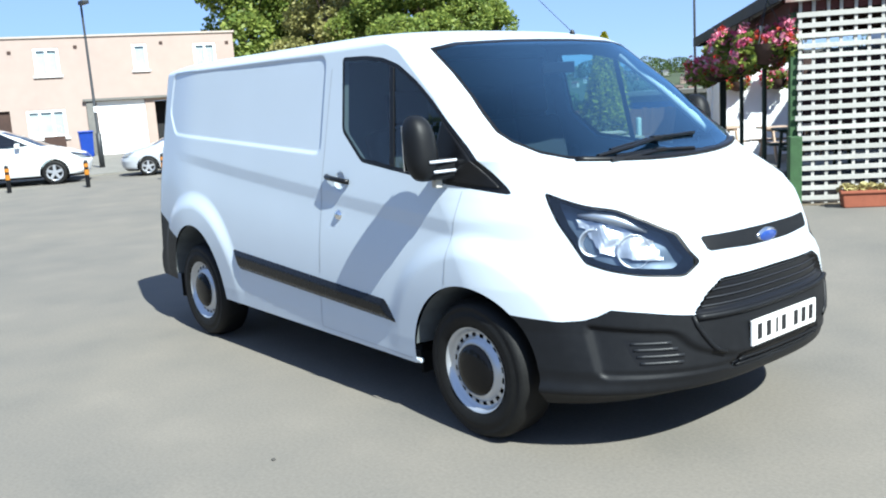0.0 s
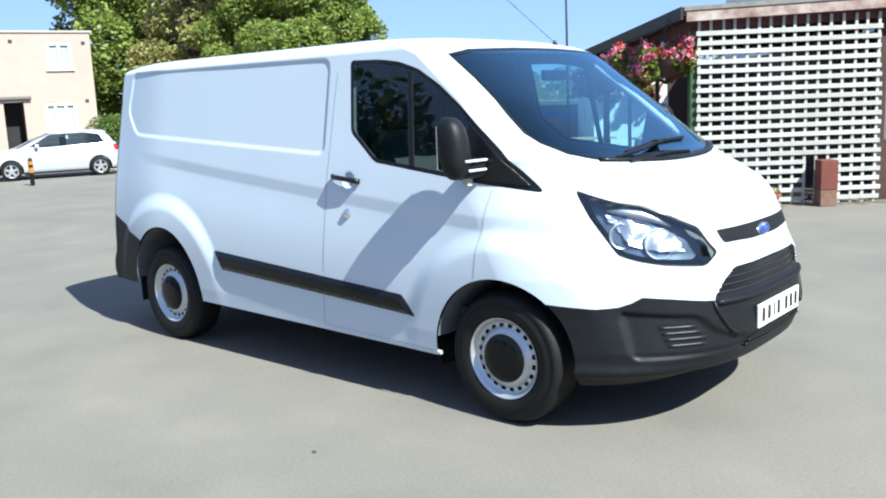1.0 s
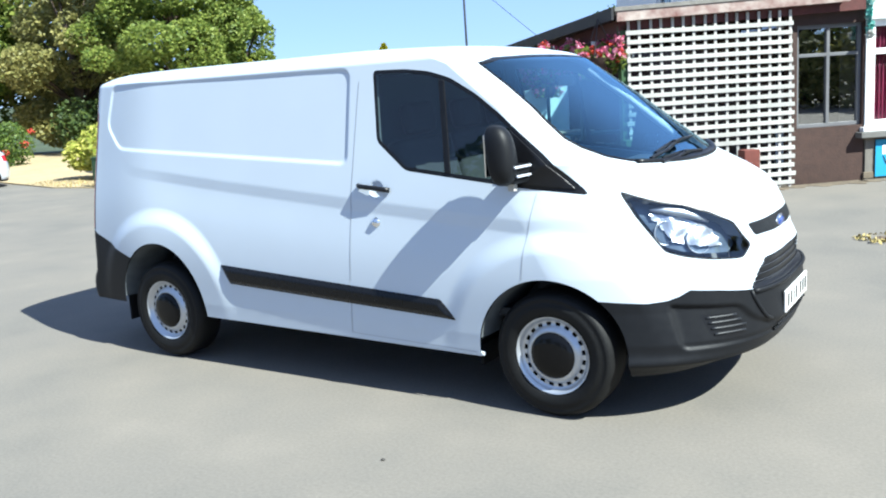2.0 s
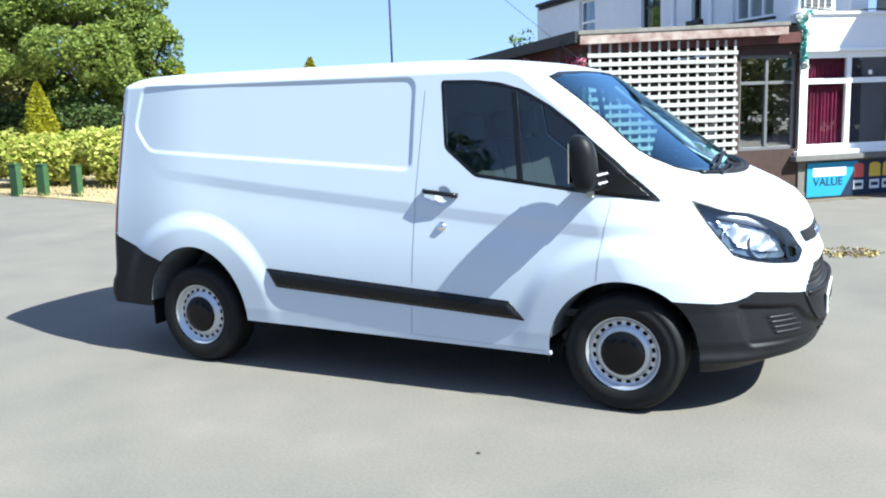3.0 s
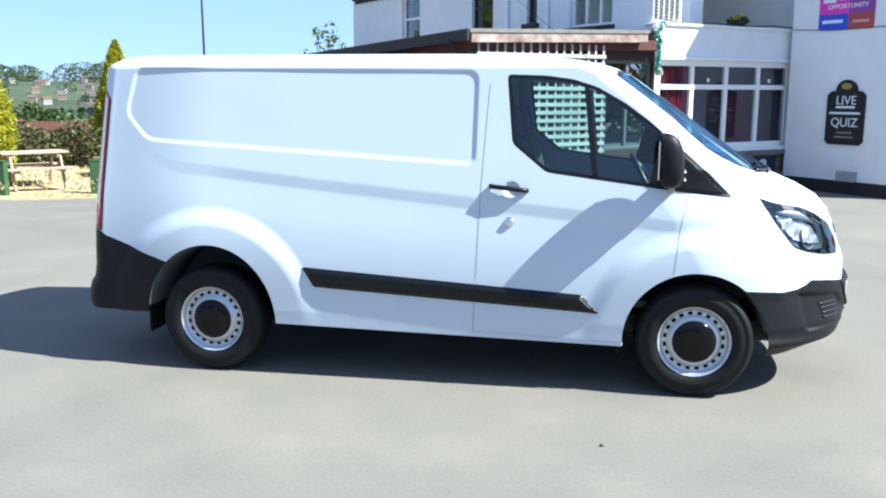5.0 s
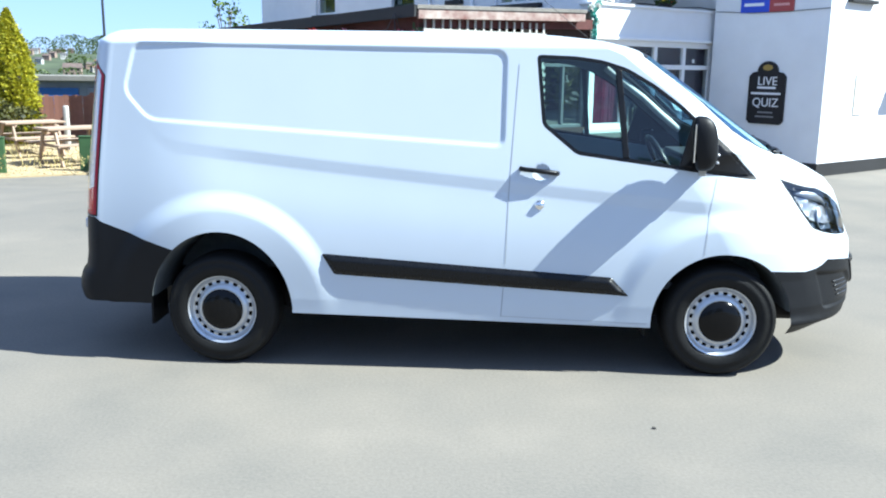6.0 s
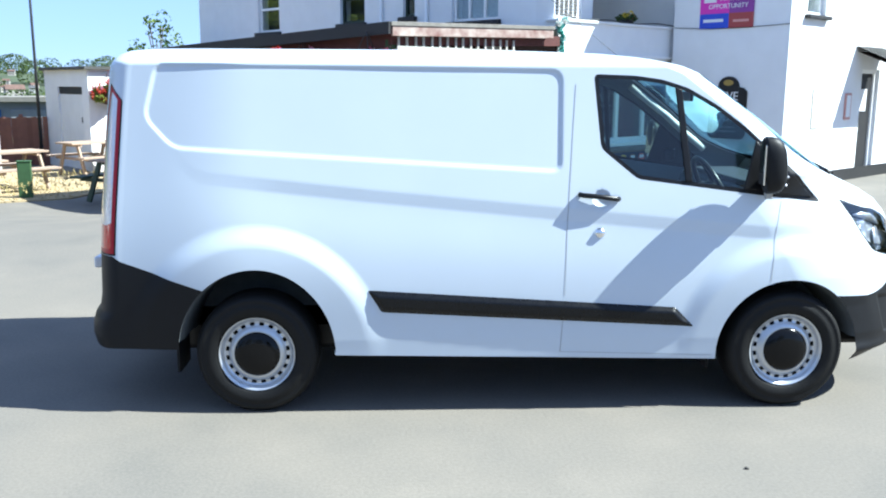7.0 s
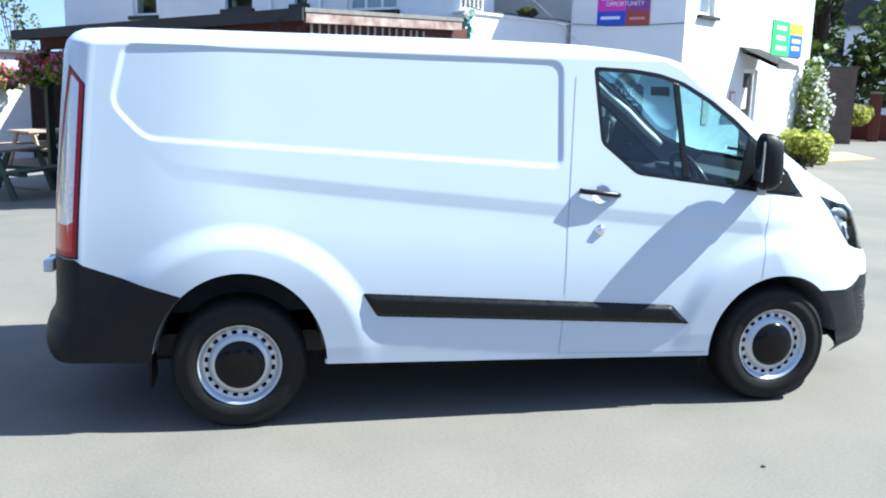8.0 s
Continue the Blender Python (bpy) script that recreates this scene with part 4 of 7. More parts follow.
while len(gf) < 2200:
    x, y = rs.uniform(-15, -4.3), rs.uniform(7.2, 12.5)
    if y < 7.2 + 0.36 * max(0, x + 9.3) or poly_dist(np.array([x]), np.array([y]), [(-31, 10.6), (-14, 7.5), (-9.3, 7.1), (-5.5, 8.45), (-4.2, 10.2), (-4.6, 12.2), (-7, 13.9), (-31, 24)])[0] < 0:
        continue
    h, a = rs.uniform(0.03, 0.09), rs.uniform(0, 6.28)
    k = len(gv)
    gv += [(x + 0.012 * math.cos(a), y + 0.012 * math.sin(a), 0.028), (x - 0.012 * math.cos(a), y - 0.012 * math.sin(a), 0.028), (x + rs.uniform(-.04, .04), y + rs.uniform(-.04, .04), 0.03 + h)]
    gf.append((k, k + 1, k + 2))
tagged(mesh_ob("grass", gv, gf, DRYT, None, "short dry grass blades on the lawn", smooth=False), category="grass", kind="stuff")


# ---- walls and windows ----
def wall_m(p, ang, z=0.0):
    return Matrix.Translation((p[0], p[1], z)) @ pose(0, 0, 0, 0, 0, ang)


def wall(name, m, s0, s1, z0, z1, thick, holes, material, label, parent=None, kind="structure", cat="wall"):
    """A wall along its own x, with its outside at y = 0, and openings cut through it."""
    ss = sorted({s0, s1, *[h[0] for h in holes], *[h[1] for h in holes]})
    zz = sorted({z0, z1, *[h[2] for h in holes], *[h[3] for h in holes]})
    bm = bmesh.new()
    vm = {}

    def vert(s, y, z):
        k = (round(s, 5), y, round(z, 5))
        if k not in vm:
            vm[k] = bm.verts.new((s, y, z))
        return vm[k]

    def solid(i, j):
        if i < 0 or j < 0 or i >= len(ss) - 1 or j >= len(zz) - 1:
            return False
        cs, cz = (ss[i] + ss[i + 1]) / 2, (zz[j] + zz[j + 1]) / 2
        return not any(h[0] < cs < h[1] and h[2] < cz < h[3] for h in holes)
    for i in range(len(ss) - 1):
        for j in range(len(zz) - 1):
            if not solid(i, j):
                continue
            a, b, c, d = ss[i], ss[i + 1], zz[j], zz[j + 1]
            bm.faces.new([vert(a, 0, c), vert(b, 0, c), vert(b, 0, d), vert(a, 0, d)])
            bm.faces.new([vert(a, thick, d), vert(b, thick, d), vert(b, thick, c), vert(a, thick, c)])
            if not solid(i - 1, j):
                bm.faces.new([vert(a, 0, d), vert(a, thick, d), vert(a, thick, c), vert(a, 0, c)])
            if not solid(i + 1, j):
                bm.faces.new([vert(b, 0, c), vert(b, thick, c), vert(b, thick, d), vert(b, 0, d)])
            if not solid(i, j - 1):
                bm.faces.new([vert(a, 0, c), vert(a, thick, c), vert(b, thick, c), vert(b, 0, c)])
            if not solid(i, j + 1):
                bm.faces.new([vert(a, 0, d), vert(b, 0, d), vert(b, thick, d), vert(a, thick, d)])
    bmesh.ops.recalc_face_normals(bm, faces=bm.faces)
    ob = part(name, bm, material, parent, label)
    if not parent:
        ob.matrix_basis = m
        tagged(ob, label, cat, kind=kind)
    return ob


def window(name, m, s0, s1, z0, z1, ups, across, frame_mat, label, parent=None, behind=ROOMSHADE, depth=0.07, bar=0.06, sill=None, sill_z=0.06, back=0.22):
    """A window in a wall: frame, bars, panes, a sill and what shows behind the glass."""
    w = thing(name, m if not parent else Matrix(), label if not parent else "", "window" if not parent else "", kind="structure" if not parent else "")
    if parent:
        w.parent = parent
    fr = bmesh.new()
    for a, b, c, d in ((s0, s1, z0, z0 + bar), (s0, s1, z1 - bar, z1), (s0, s0 + bar, z0 + bar, z1 - bar), (s1 - bar, s1, z0 + bar, z1 - bar)):
        box(a, b, depth, depth + 0.06, c, d, 0.006, bm=fr)
    part("window_frame", fr, frame_mat, w)
    us = [s0 + bar] + [s for s in ups] + [s1 - bar]
    cs = [z0 + bar] + [z for z in across] + [z1 - bar]
    for s in ups:
        part("mullion", box(s - bar * 0.45, s + bar * 0.45, depth - 0.004, depth + 0.06, z0 + bar, z1 - bar, 0.005), frame_mat, w)
    for z in across:
        part("transom", box(s0 + bar, s1 - bar, depth - 0.002, depth + 0.058, z - bar * 0.45, z + bar * 0.45, 0.005), frame_mat, w)
    for a, b in zip(us, us[1:]):
        for c, d in zip(cs, cs[1:]):
            p = part("pane", box(a, b, depth + 0.028, depth + 0.034, c, d), PANE, w)
            p.visible_shadow = False
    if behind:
        # no room is built: dark panels carry its shade in their colour
        part("backing", box(s0, s1, depth + back, depth + back + 0.02, z0, z1), behind, w, "flat panel in place of the room behind the glass")
    if sill:
        part("window_sill", box(s0 - 0.08, s1 + 0.08, -0.09, 0.10, z0 - sill_z, z0, 0.012), sill, w)
    return w


def text(body, size, m, material, parent, extrude=0.003):
    c = bpy.data.curves.new("lettering", 'FONT')
    c.body, c.size, c.extrude, c.align_x, c.align_y = body, size, extrude, 'CENTER', 'CENTER'
    c.materials.append(material)
    ob = new("lettering", c)
    ob.parent = parent
    ob.matrix_basis = m @ pose(0, 0, 0, 90, 0, 0)
    return ob


# ---- the pub ----
GZ = 0.13
B0, C0, M0, T0 = (3.2, 8.2), (6.9, 8.4), (0.0, 14.0), (0.4, 6.25)
BAY, SIDE, SHEL = wall_m(B0, 40), wall_m(C0, 40), wall_m(T0, 40)
FACE = wall_m(C0, -50)            # its x runs back towards the corner: x = -s
MAIN = wall_m(M0, -50)

# main house wall with its upper windows
ups = [(-4.33, -3.37, 3.04, 4.15), (-0.88, 0.0, 3.10, 4.15), (1.28, 1.64, 3.14, 4.15), (2.73, 3.97, 2.97, 4.15)]
wall("wall_main", MAIN, -7.1, 5.9, 0.0, 4.36, 0.3, ups, RENDERW, "white rendered upper wall of the pub")
for i, (a, b, c, d) in enumerate(ups):
    window("window_%d" % (i + 1), MAIN, a, b, c, d, [] if i < 3 else [a + 0.42, a + 0.83], [(c + d) / 2], WHITEPVC if i in (0, 3) else DARKGREEN, "small sash window with a dark sill in white render" if i < 3 else "wide pale blue window with a dark sill", behind=ROOMSHADE if i < 3 else NETCURT, sill=BLACKPAINT, sill_z=0.09)
roofm = thing("roof_main", MAIN, "dark slate roof of the pub with a black gutter", "roof", kind="structure")
bm = bmesh.new()
for pr in ([(-7.2, -0.10, 4.40), (5.9, -0.10, 4.40), (5.9, 3.2, 5.3), (-7.2, 3.2, 5.3)], [(-7.2, 6.5, 4.40), (5.9, 6.5, 4.40), (5.9, 3.2, 5.3), (-7.2, 3.2, 5.3)]):
    bm.faces.new([bm.verts.new(p) for p in pr])
bmesh.ops.solidify(bm, geom=bm.faces, thickness=0.1)
part("slates", bm, SLATE, roofm)
part("gutter", tube([(-7.2, -0.09, 4.35), (5.9, -0.09, 4.35)], 0.05, 10), BLACKPAINT, roofm)
part("eaves_board", box(-7.2, 5.9, -0.034, -0.004, 4.22, 4.38), BLACKPAINT, roofm)
wall("wall_gable", wall_m(Vector((*M0, 0)) + E2 * 7.1, 40), 0, 6.3, 0, 4.36, 0.3, [], RENDERW, "white rendered end wall of the pub")
for s in (2.05, 0.62):
    part("drain_pipe", tube([(s, -0.05, 0.2), (s, -0.05, 4.3)], 0.035, 8), WHITEPVC, None, "white drain pipe down the wall", smooth=True).matrix_basis = MAIN
for o in [o for o in bpy.data.objects if o.name.startswith("drain_pipe")]:
    tagged(o, category="pipe", kind="structure")

# bay with its windows, parapet and stone base
bayh = [(0.06, 3.14, 0.84, 2.24)]
wall("wall_bay", BAY, 0.0, 3.2, 0.70, 2.76, 0.22, bayh, RENDERW, "white rendered bay front with a flat parapet")
bay_w = window("window_5", BAY, 0.06, 3.14, 0.84, 2.24, [0.83, 1.60, 2.36], [1.83], WHITEPVC, "white framed bay window with crimson and purple curtains", behind=PURPLE, depth=0.03, bar=0.085, back=0.16)
bm = bmesh.new()
n = 60
vv = [[bm.verts.new((0.1 + 0.76 * k / n, 0.135 + 0.018 * math.sin(k * 1.3) + 0.008 * math.sin(k * 0.37), z)) for k in range(n + 1)] for z in (0.9, 2.2)]
for k in range(n):
    bm.faces.new((vv[0][k], vv[0][k + 1], vv[1][k + 1], vv[1][k]))
part("curtain", bm, CURTAIN, bay_w, "crimson pleated curtain", smooth=True)
part("curtain", box(1.70, 2.28, 0.15, 0.17, 0.92, 1.75), mat("dark_maroon_cloth", (0.10, 0.025, 0.055), rough=0.9, vary=0.3, scale=5), bay_w, "dark maroon curtain")
for s in (1.18, 2.62):
    part("sticker", box(s, s + 0.06, 0.05, 0.056, 1.91, 1.97), WHITEPVC, bay_w, "small white sticker")
tagged(part("sill_slab", box(-0.12, 3.25, -0.12, 0.25, 0.70, 0.78, 0.012), GREYSTONE, None, "grey stone sill under the bay window"), category="sill", kind="structure").matrix_basis = BAY
tagged(part("sill_board", box(-0.06, 3.18, -0.07, 0.05, 0.782, 0.842, 0.008), WHITEPVC, None, "white sill board of the bay window"), category="sill", kind="structure").matrix_basis = BAY
tagged(part("coping", box(-0.05, 3.2, -0.04, 0.26, 2.76, 2.80, 0.01), RENDERW, None, "white coping on the bay parapet"), category="coping", kind="structure").matrix_basis = BAY
tagged(part("drip_rail", box(-0.03, 3.2, -0.05, 0.0, 2.245, 2.29, 0.01), WHITEPVC, None, "white ledge over the bay window"), category="ledge", kind="structure").matrix_basis = BAY
wall("wall_bay_return", wall_m(B0, -50), -2.4, -0.22, 0.0, 2.76, 0.2, [], RENDERW, "white rendered return of the bay")
tagged(part("roof_flat", slab([(3.2, 8.25), (5.75, 10.35), (4.4, 12.2), (1.9, 10.0)], 2.55, 2.62), FELT, None, "grey felt flat roof of the bay"), category="roof", kind="structure")
bay_base = wall("wall_bay_base", BAY, 0.012, 3.2, 0.0, 0.70, 0.2, [], MORTAR, "coursed sandstone base of the bay")

# banner on the base
banner = thing("banner", BAY, "blue and navy drinks banner fixed to the stone base", "banner")
CYAN = mat("banner_cyan", (0.039, 0.273, 0.468), rough=0.5, vary=0.05, scale=6)
NAVY = mat("banner_navy", (0.012, 0.025, 0.06), rough=0.5, vary=0.15, scale=6)
SIGNWHITE = mat("sign_white", (0.75, 0.76, 0.78), rough=0.5, vary=0.02, scale=6)
YELLOW = mat("drink_yellow", (0.62, 0.42, 0.05), rough=0.5, vary=0.15, scale=30)
DRINKRED = mat("drink_red", (0.55, 0.09, 0.08), rough=0.5, vary=0.15, scale=30)
DRINKBRN = mat("drink_brown", (0.20, 0.09, 0.03), rough=0.5, vary=0.2, scale=30)
part("cloth", box(0.14, 2.86, -0.022, -0.010, 0.16, 0.67, 0.003), NAVY, banner, "navy banner cloth")
bm = bmesh.new()
bm.faces.new([bm.verts.new(p) for p in ((0.145, -0.026, 0.165), (0.72, -0.026, 0.165), (1.02, -0.026, 0.66), (0.145, -0.026, 0.66))])
part("cyan_field", bm, CYAN, banner)
part("white_flash", box(0.24, 0.80, -0.030, -0.027, 0.46, 0.585, 0.001), SIGNWHITE, banner, "white bar of unreadable lettering")
text("VALUE", 0.17, Matrix.Translation((0.50, -0.028, 0.375)), NAVY, banner)
for k, (s, mm) in enumerate(((1.02, DRINKRED), (1.30, YELLOW), (1.52, YELLOW), (1.76, YELLOW), (2.02, DRINKBRN), (2.28, DRINKRED), (2.54, SIGNWHITE))):
    w = 0.085 if k != 1 else 0.10
    bm = slab([(s - w, 0.42), (s + w, 0.42), (s + w * 0.95, 0.60), (s + w * 0.4, 0.63), (s - w * 0.5, 0.63), (s - w * 0.95, 0.60)], 0.026, 0.030)
    bmesh.ops.transform(bm, matrix=pose(0, 0, 0, 90, 0, 0), verts=bm.verts)
    part("drink", bm, mm, banner)
    if k > 3:
        part("drink_head", box(s - w * 0.7, s + w * 0.7, -0.033, -0.030, 0.56, 0.61), SIGNWHITE, banner)
    part("price_bar", box(s - 0.085, s + 0.085, -0.030, -0.026, 0.24, 0.375, 0.001), SIGNWHITE, banner, "white price label")
    part("price_ink", box(s - 0.06, s + 0.06, -0.033, -0.0305, 0.285, 0.335), NAVY, banner)

# projecting block with its signs
sidew = [(0.54, 1.2, 2.93, 4.2), (2.85, 3.62, GZ, 2.10)]
wall("wall_block", FACE, -2.12, 0.0, 0.0, 5.3, 0.3, [], RENDERW, "white rendered wall of the pub in shade")
wall("wall_link", wall_m(Vector((*C0, 0)) + E1 * 0.6, -50), -5.0, -2.0, 0.0, 5.3, 0.25, [], RENDERW, "white rendered wall behind the bay roof in shade")
wall("wall_side", SIDE, 0.3, 6.85, 0.0, 5.3, 0.3, sidew, RENDERW, "white rendered sunlit wall of the pub")
window("window_6", SIDE, 0.54, 1.2, 2.93, 4.2, [], [3.5], WHITEPVC, "narrow sash window with a dark stone sill", behind=NETCURT, sill=BLACKPAINT, sill_z=0.06)
wall("wall_end", wall_m(Vector((*C0, 0)) + E1 * 6.85, 130), 0, 5, 0, 5.3, 0.3, [], RENDERW, "white rendered end wall")
tagged(part("roof_block", slab([(-2.2, -0.25), (0.25, -0.25), (0.25, 7.1), (-2.2, 7.1)], 5.3, 5.45), SLATE, None, "dark slate roof edge over the block"), category="roof", kind="structure").matrix_basis = FACE
for mm, a, b in ((FACE, -2.12, 0.012), (SIDE, 0.0, 6.85)):
    tagged(part("plinth", box(a, b, -0.012, 0.0, 0.0, 0.34), BLACKPAINT, None, "black painted plinth along the wall foot"), category="plinth", kind="structure").matrix_basis = mm
dr = thing("door_1", SIDE, "dark entrance door in a white wall", "door", kind="structure")
part("door_leaf", box(2.93, 3.54, 0.10, 0.14, GZ, 2.03, 0.006), BLACKPAINT, dr)
part("door_frame", box(2.85, 2.93, 0.06, 0.16, GZ, 2.10), WHITEPVC, dr)
part("door_frame", box(3.54, 3.62, 0.06, 0.16, GZ, 2.10), WHITEPVC, dr)
part("door_frame", box(2.93, 3.54, 0.06, 0.16, 2.03, 2.10), WHITEPVC, dr)
part("door_handle", tube([(3.0, 0.06, 1.0), (3.0, 0.06, 1.15)], 0.012, 8), CHROME, dr)
part("notice", box(3.05, 3.35, 0.094, 0.098, 1.35, 1.75), SIGNWHITE, dr, "white notice on the door")
can = thing("canopy", SIDE, "grey lean-to canopy over the side door", "canopy")
bm = bmesh.new()
bm.faces.new([bm.verts.new(p) for p in ((2.50, 0.0, 2.50), (3.68, 0.0, 2.50), (3.68, -0.72, 2.19), (2.50, -0.72, 2.19))])
bmesh.ops.solidify(bm, geom=bm.faces, thickness=0.05)
part("canopy_roof", bm, FELT, can)
part("canopy_fascia", box(2.49, 3.69, -0.75, -0.72, 2.10, 2.20, 0.004), FELT, can)
# sheet added below the roof to put the underside's shade into its colour
bm = bmesh.new()
bm.faces.new([bm.verts.new(p) for p in ((2.55, -0.005, 2.41), (3.63, -0.005, 2.41), (3.63, -0.70, 2.12), (2.55, -0.70, 2.12))])
bmesh.ops.solidify(bm, geom=bm.faces, thickness=0.02)
part("canopy_lining", bm, BROWNTIM, can, "dark sheet for the shaded underside of the canopy")

psign = thing("hanging_sign", FACE, "black arched pub sign with white lettering on render", "sign")
SIGNBLACK = mat("sign_black", (0.008, 0.008, 0.010), rough=0.55, vary=0.2, scale=8)
GOLD = mat("sign_gold", (0.32, 0.22, 0.05), rough=0.5, vary=0.2, scale=20)
ol = [(-1.33, 0.98), (-1.27, 0.92), (-0.71, 0.92), (-0.65, 0.98), (-0.65, 1.70), (-0.71, 1.76), (-0.80, 1.78)]
ol += [(-0.99 + 0.19 * math.cos(a), 1.78 + 0.17 * math.sin(a)) for a in np.linspace(0.3, math.pi - 0.3, 9)] + [(-1.18, 1.78), (-1.27, 1.76), (-1.33, 1.70)]
bm = slab(ol, 0.0, 0.03)
bmesh.ops.transform(bm, matrix=pose(0, 0, 0, 90, 0, 0), verts=bm.verts)
part("sign_board", bm, SIGNBLACK, psign)
bm = lathe([(0.001, -0.034), (0.07, -0.034), (0.07, -0.03)], 20)
bmesh.ops.transform(bm, matrix=Matrix.Translation((-0.99, 0, 1.845)) @ Matrix.Diagonal((1.3, 1, 0.7, 1)), verts=bm.verts)
part("crest", bm, GOLD, psign, "dull gold oval crest")
text("LIVE", 0.20, Matrix.Translation((-0.98, -0.034, 1.62)), SIGNWHITE, psign)
text("QUIZ", 0.20, Matrix.Translation((-0.99, -0.034, 1.27)), SIGNWHITE, psign)
for s0, s1, z in ((-1.16, -0.82, 1.50), (-1.27, -0.72, 1.405), (-1.12, -0.84, 1.10), (-1.16, -0.82, 1.03)):
    part("script_bar", box(s0, s1, -0.034, -0.031, z, z + (0.035 if z > 1.2 else 0.025)), mat("dim_script", (0.22, 0.22, 0.23), rough=0.6, vary=0.1) if z < 1.2 else SIGNWHITE, psign)

bo = thing("trade_board", FACE, "magenta, purple, blue and red notice board high on the wall", "sign")
for a, b, c, d, nm, colr in ((-1.60, -1.06, 2.98, 3.42, "magenta_panel", (0.62, 0.03, 0.42)), (-1.06, -0.63, 2.98, 3.42, "purple_panel", (0.22, 0.04, 0.28)),
                             (-1.60, -1.06, 2.74, 2.98, "blue_panel", (0.03, 0.07, 0.55)), (-1.06, -0.63, 2.74, 2.98, "red_panel", (0.32, 0.05, 0.05))):
    part(nm, box(a, b, -0.03, 0.0, c, d), mat(nm, colr, rough=0.5, vary=0.06, scale=5), bo)
text("BUSINESS", 0.115, Matrix.Translation((-1.0, -0.034, 3.22)), SIGNWHITE, bo)
text("OPPORTUNITY", 0.105, Matrix.Translation((-1.08, -0.034, 3.09)), SIGNWHITE, bo)
part("print_bar", box(-1.53, -1.16, -0.034, -0.031, 2.84, 2.89), SIGNWHITE, bo)
part("print_bar", box(-0.98, -0.70, -0.034, -0.031, 2.83, 2.87), mat("pale_red_print", (0.6, 0.3, 0.28), vary=0.05), bo)
part("print_bar", box(-1.53, -1.30, -0.034, -0.031, 3.16, 3.28), SIGNWHITE, bo)

gs = thing("hoarding", SIDE, "green, orange and blue advertising board on the wall", "sign")
for a, b, c, d, nm, colr in ((4.2, 5.24, 2.42, 3.10, "green_panel", (0.08, 0.62, 0.12)), (5.24, 6.10, 2.86, 3.10, "orange_panel", (0.75, 0.38, 0.03)), (5.24, 6.10, 2.42, 2.86, "blue_panel", (0.03, 0.10, 0.60))):
    part(nm, box(a, b, -0.03, 0.0, c, d), mat("board_" + nm, colr, rough=0.5, vary=0.05, scale=5), gs)
for a, b, z in ((4.4, 5.0, 2.92), (4.4, 4.95, 2.72), (4.4, 5.05, 2.52), (5.4, 5.95, 2.70), (5.4, 5.9, 2.55)):
    part("print_bar", box(a, b, -0.034, -0.031, z, z + 0.08), SIGNWHITE, gs)
nb = thing("notice_board", SIDE, "faded white notice on the sunlit wall", "notice")
part("sheet", box(0.95, 1.22, -0.02, 0.0, 1.10, 1.75), mat("faded_notice", (0.60, 0.58, 0.50), rough=0.7, vary=0.12, scale=18), nb)
nb = thing("notice_board", SIDE, "small red framed notice beside the door", "notice")
part("frame", box(2.2, 2.42, -0.03, 0.0, 1.22, 1.68), mat("notice_red", (0.50, 0.27, 0.25), rough=0.6, vary=0.1), nb)
part("sheet", box(2.23, 2.39, -0.034, -0.03, 1.26, 1.64), SIGNWHITE, nb)
tagged(part("wall_cable", tube([(-2.1, -0.02, 2.78), (-1.4, -0.02, 2.735), (-0.7, -0.02, 2.735), (0.0, -0.02, 2.76)], 0.006, 6), BLACKPAINT, None, "thin black cable along the wall"), category="cable").matrix_basis = FACE
tagged(part("roof_cable", tube([(0.0, -0.03, 2.86), (0.5, -0.03, 2.80), (1.2, -0.03, 2.83), (1.9, -0.03, 2.80), (2.6, -0.03, 2.84), (3.1, -0.03, 2.82)], 0.010, 6), BLACKPAINT, None, "sagging black cable along the parapet"), category="cable").matrix_basis = BAY
tagged(part("meter_box", box(-1.02, -0.70, -0.10, 0.0, 0.34, 0.50, 0.01), mat("grey_box", (0.32, 0.33, 0.35), rough=0.6, vary=0.1), None, "small grey box on the black plinth"), category="box").matrix_basis = FACE
vent = thing("louvre_panel", BAY, "white louvred vent box on the flat roof", "vent")
part("vent_body", box(0.02, 0.62, 0.12, 0.5, 2.60, 3.35, 0.01), RENDERW, vent)
for k in range(9):
    part("louvre", box(0.06, 0.58, 0.09, 0.12, 2.86 + 0.05 * k, 2.885 + 0.05 * k), GREYSTONE, vent)
for k in range(5):
    part("louvre_bar", box(0.09 + 0.11 * k, 0.105 + 0.11 * k, 0.085, 0.12, 2.85, 3.30), RENDERW, vent)

# window wall between shelter and bay
LOBBY = SHEL @ Matrix.Translation((0, -0.28, 0))
wall("wall_lobby", LOBBY, 2.36, 3.40, 0.0, 2.45, 0.2, [(2.44, 3.37, 0.88, 2.22)], BROWNTIM, "dark wall panel below a timber window")
lobby = window("window_7", LOBBY, 2.44, 3.37, 0.88, 2.22, [2.90], [1.83], mat("grey_timber_frame", (0.13, 0.13, 0.135), rough=0.6, vary=0.15), "dark grey timber window reflecting trees", behind=ROOMSHADE, depth=0.05, bar=0.05, back=0.5)
SHINY = glass_mat("reflecting_pane", (0.5, 0.5, 0.5), gloss=0.34)
for o in lobby.children:
    if o.name.startswith("pane"):
        o.data.materials[0] = SHINY

# ---- timber shelter: roof, fascia, posts, trellis ----
sh = thing("shelter", SHEL, "timber smoking shelter with peeling red fascia and felt roof", "shelter")


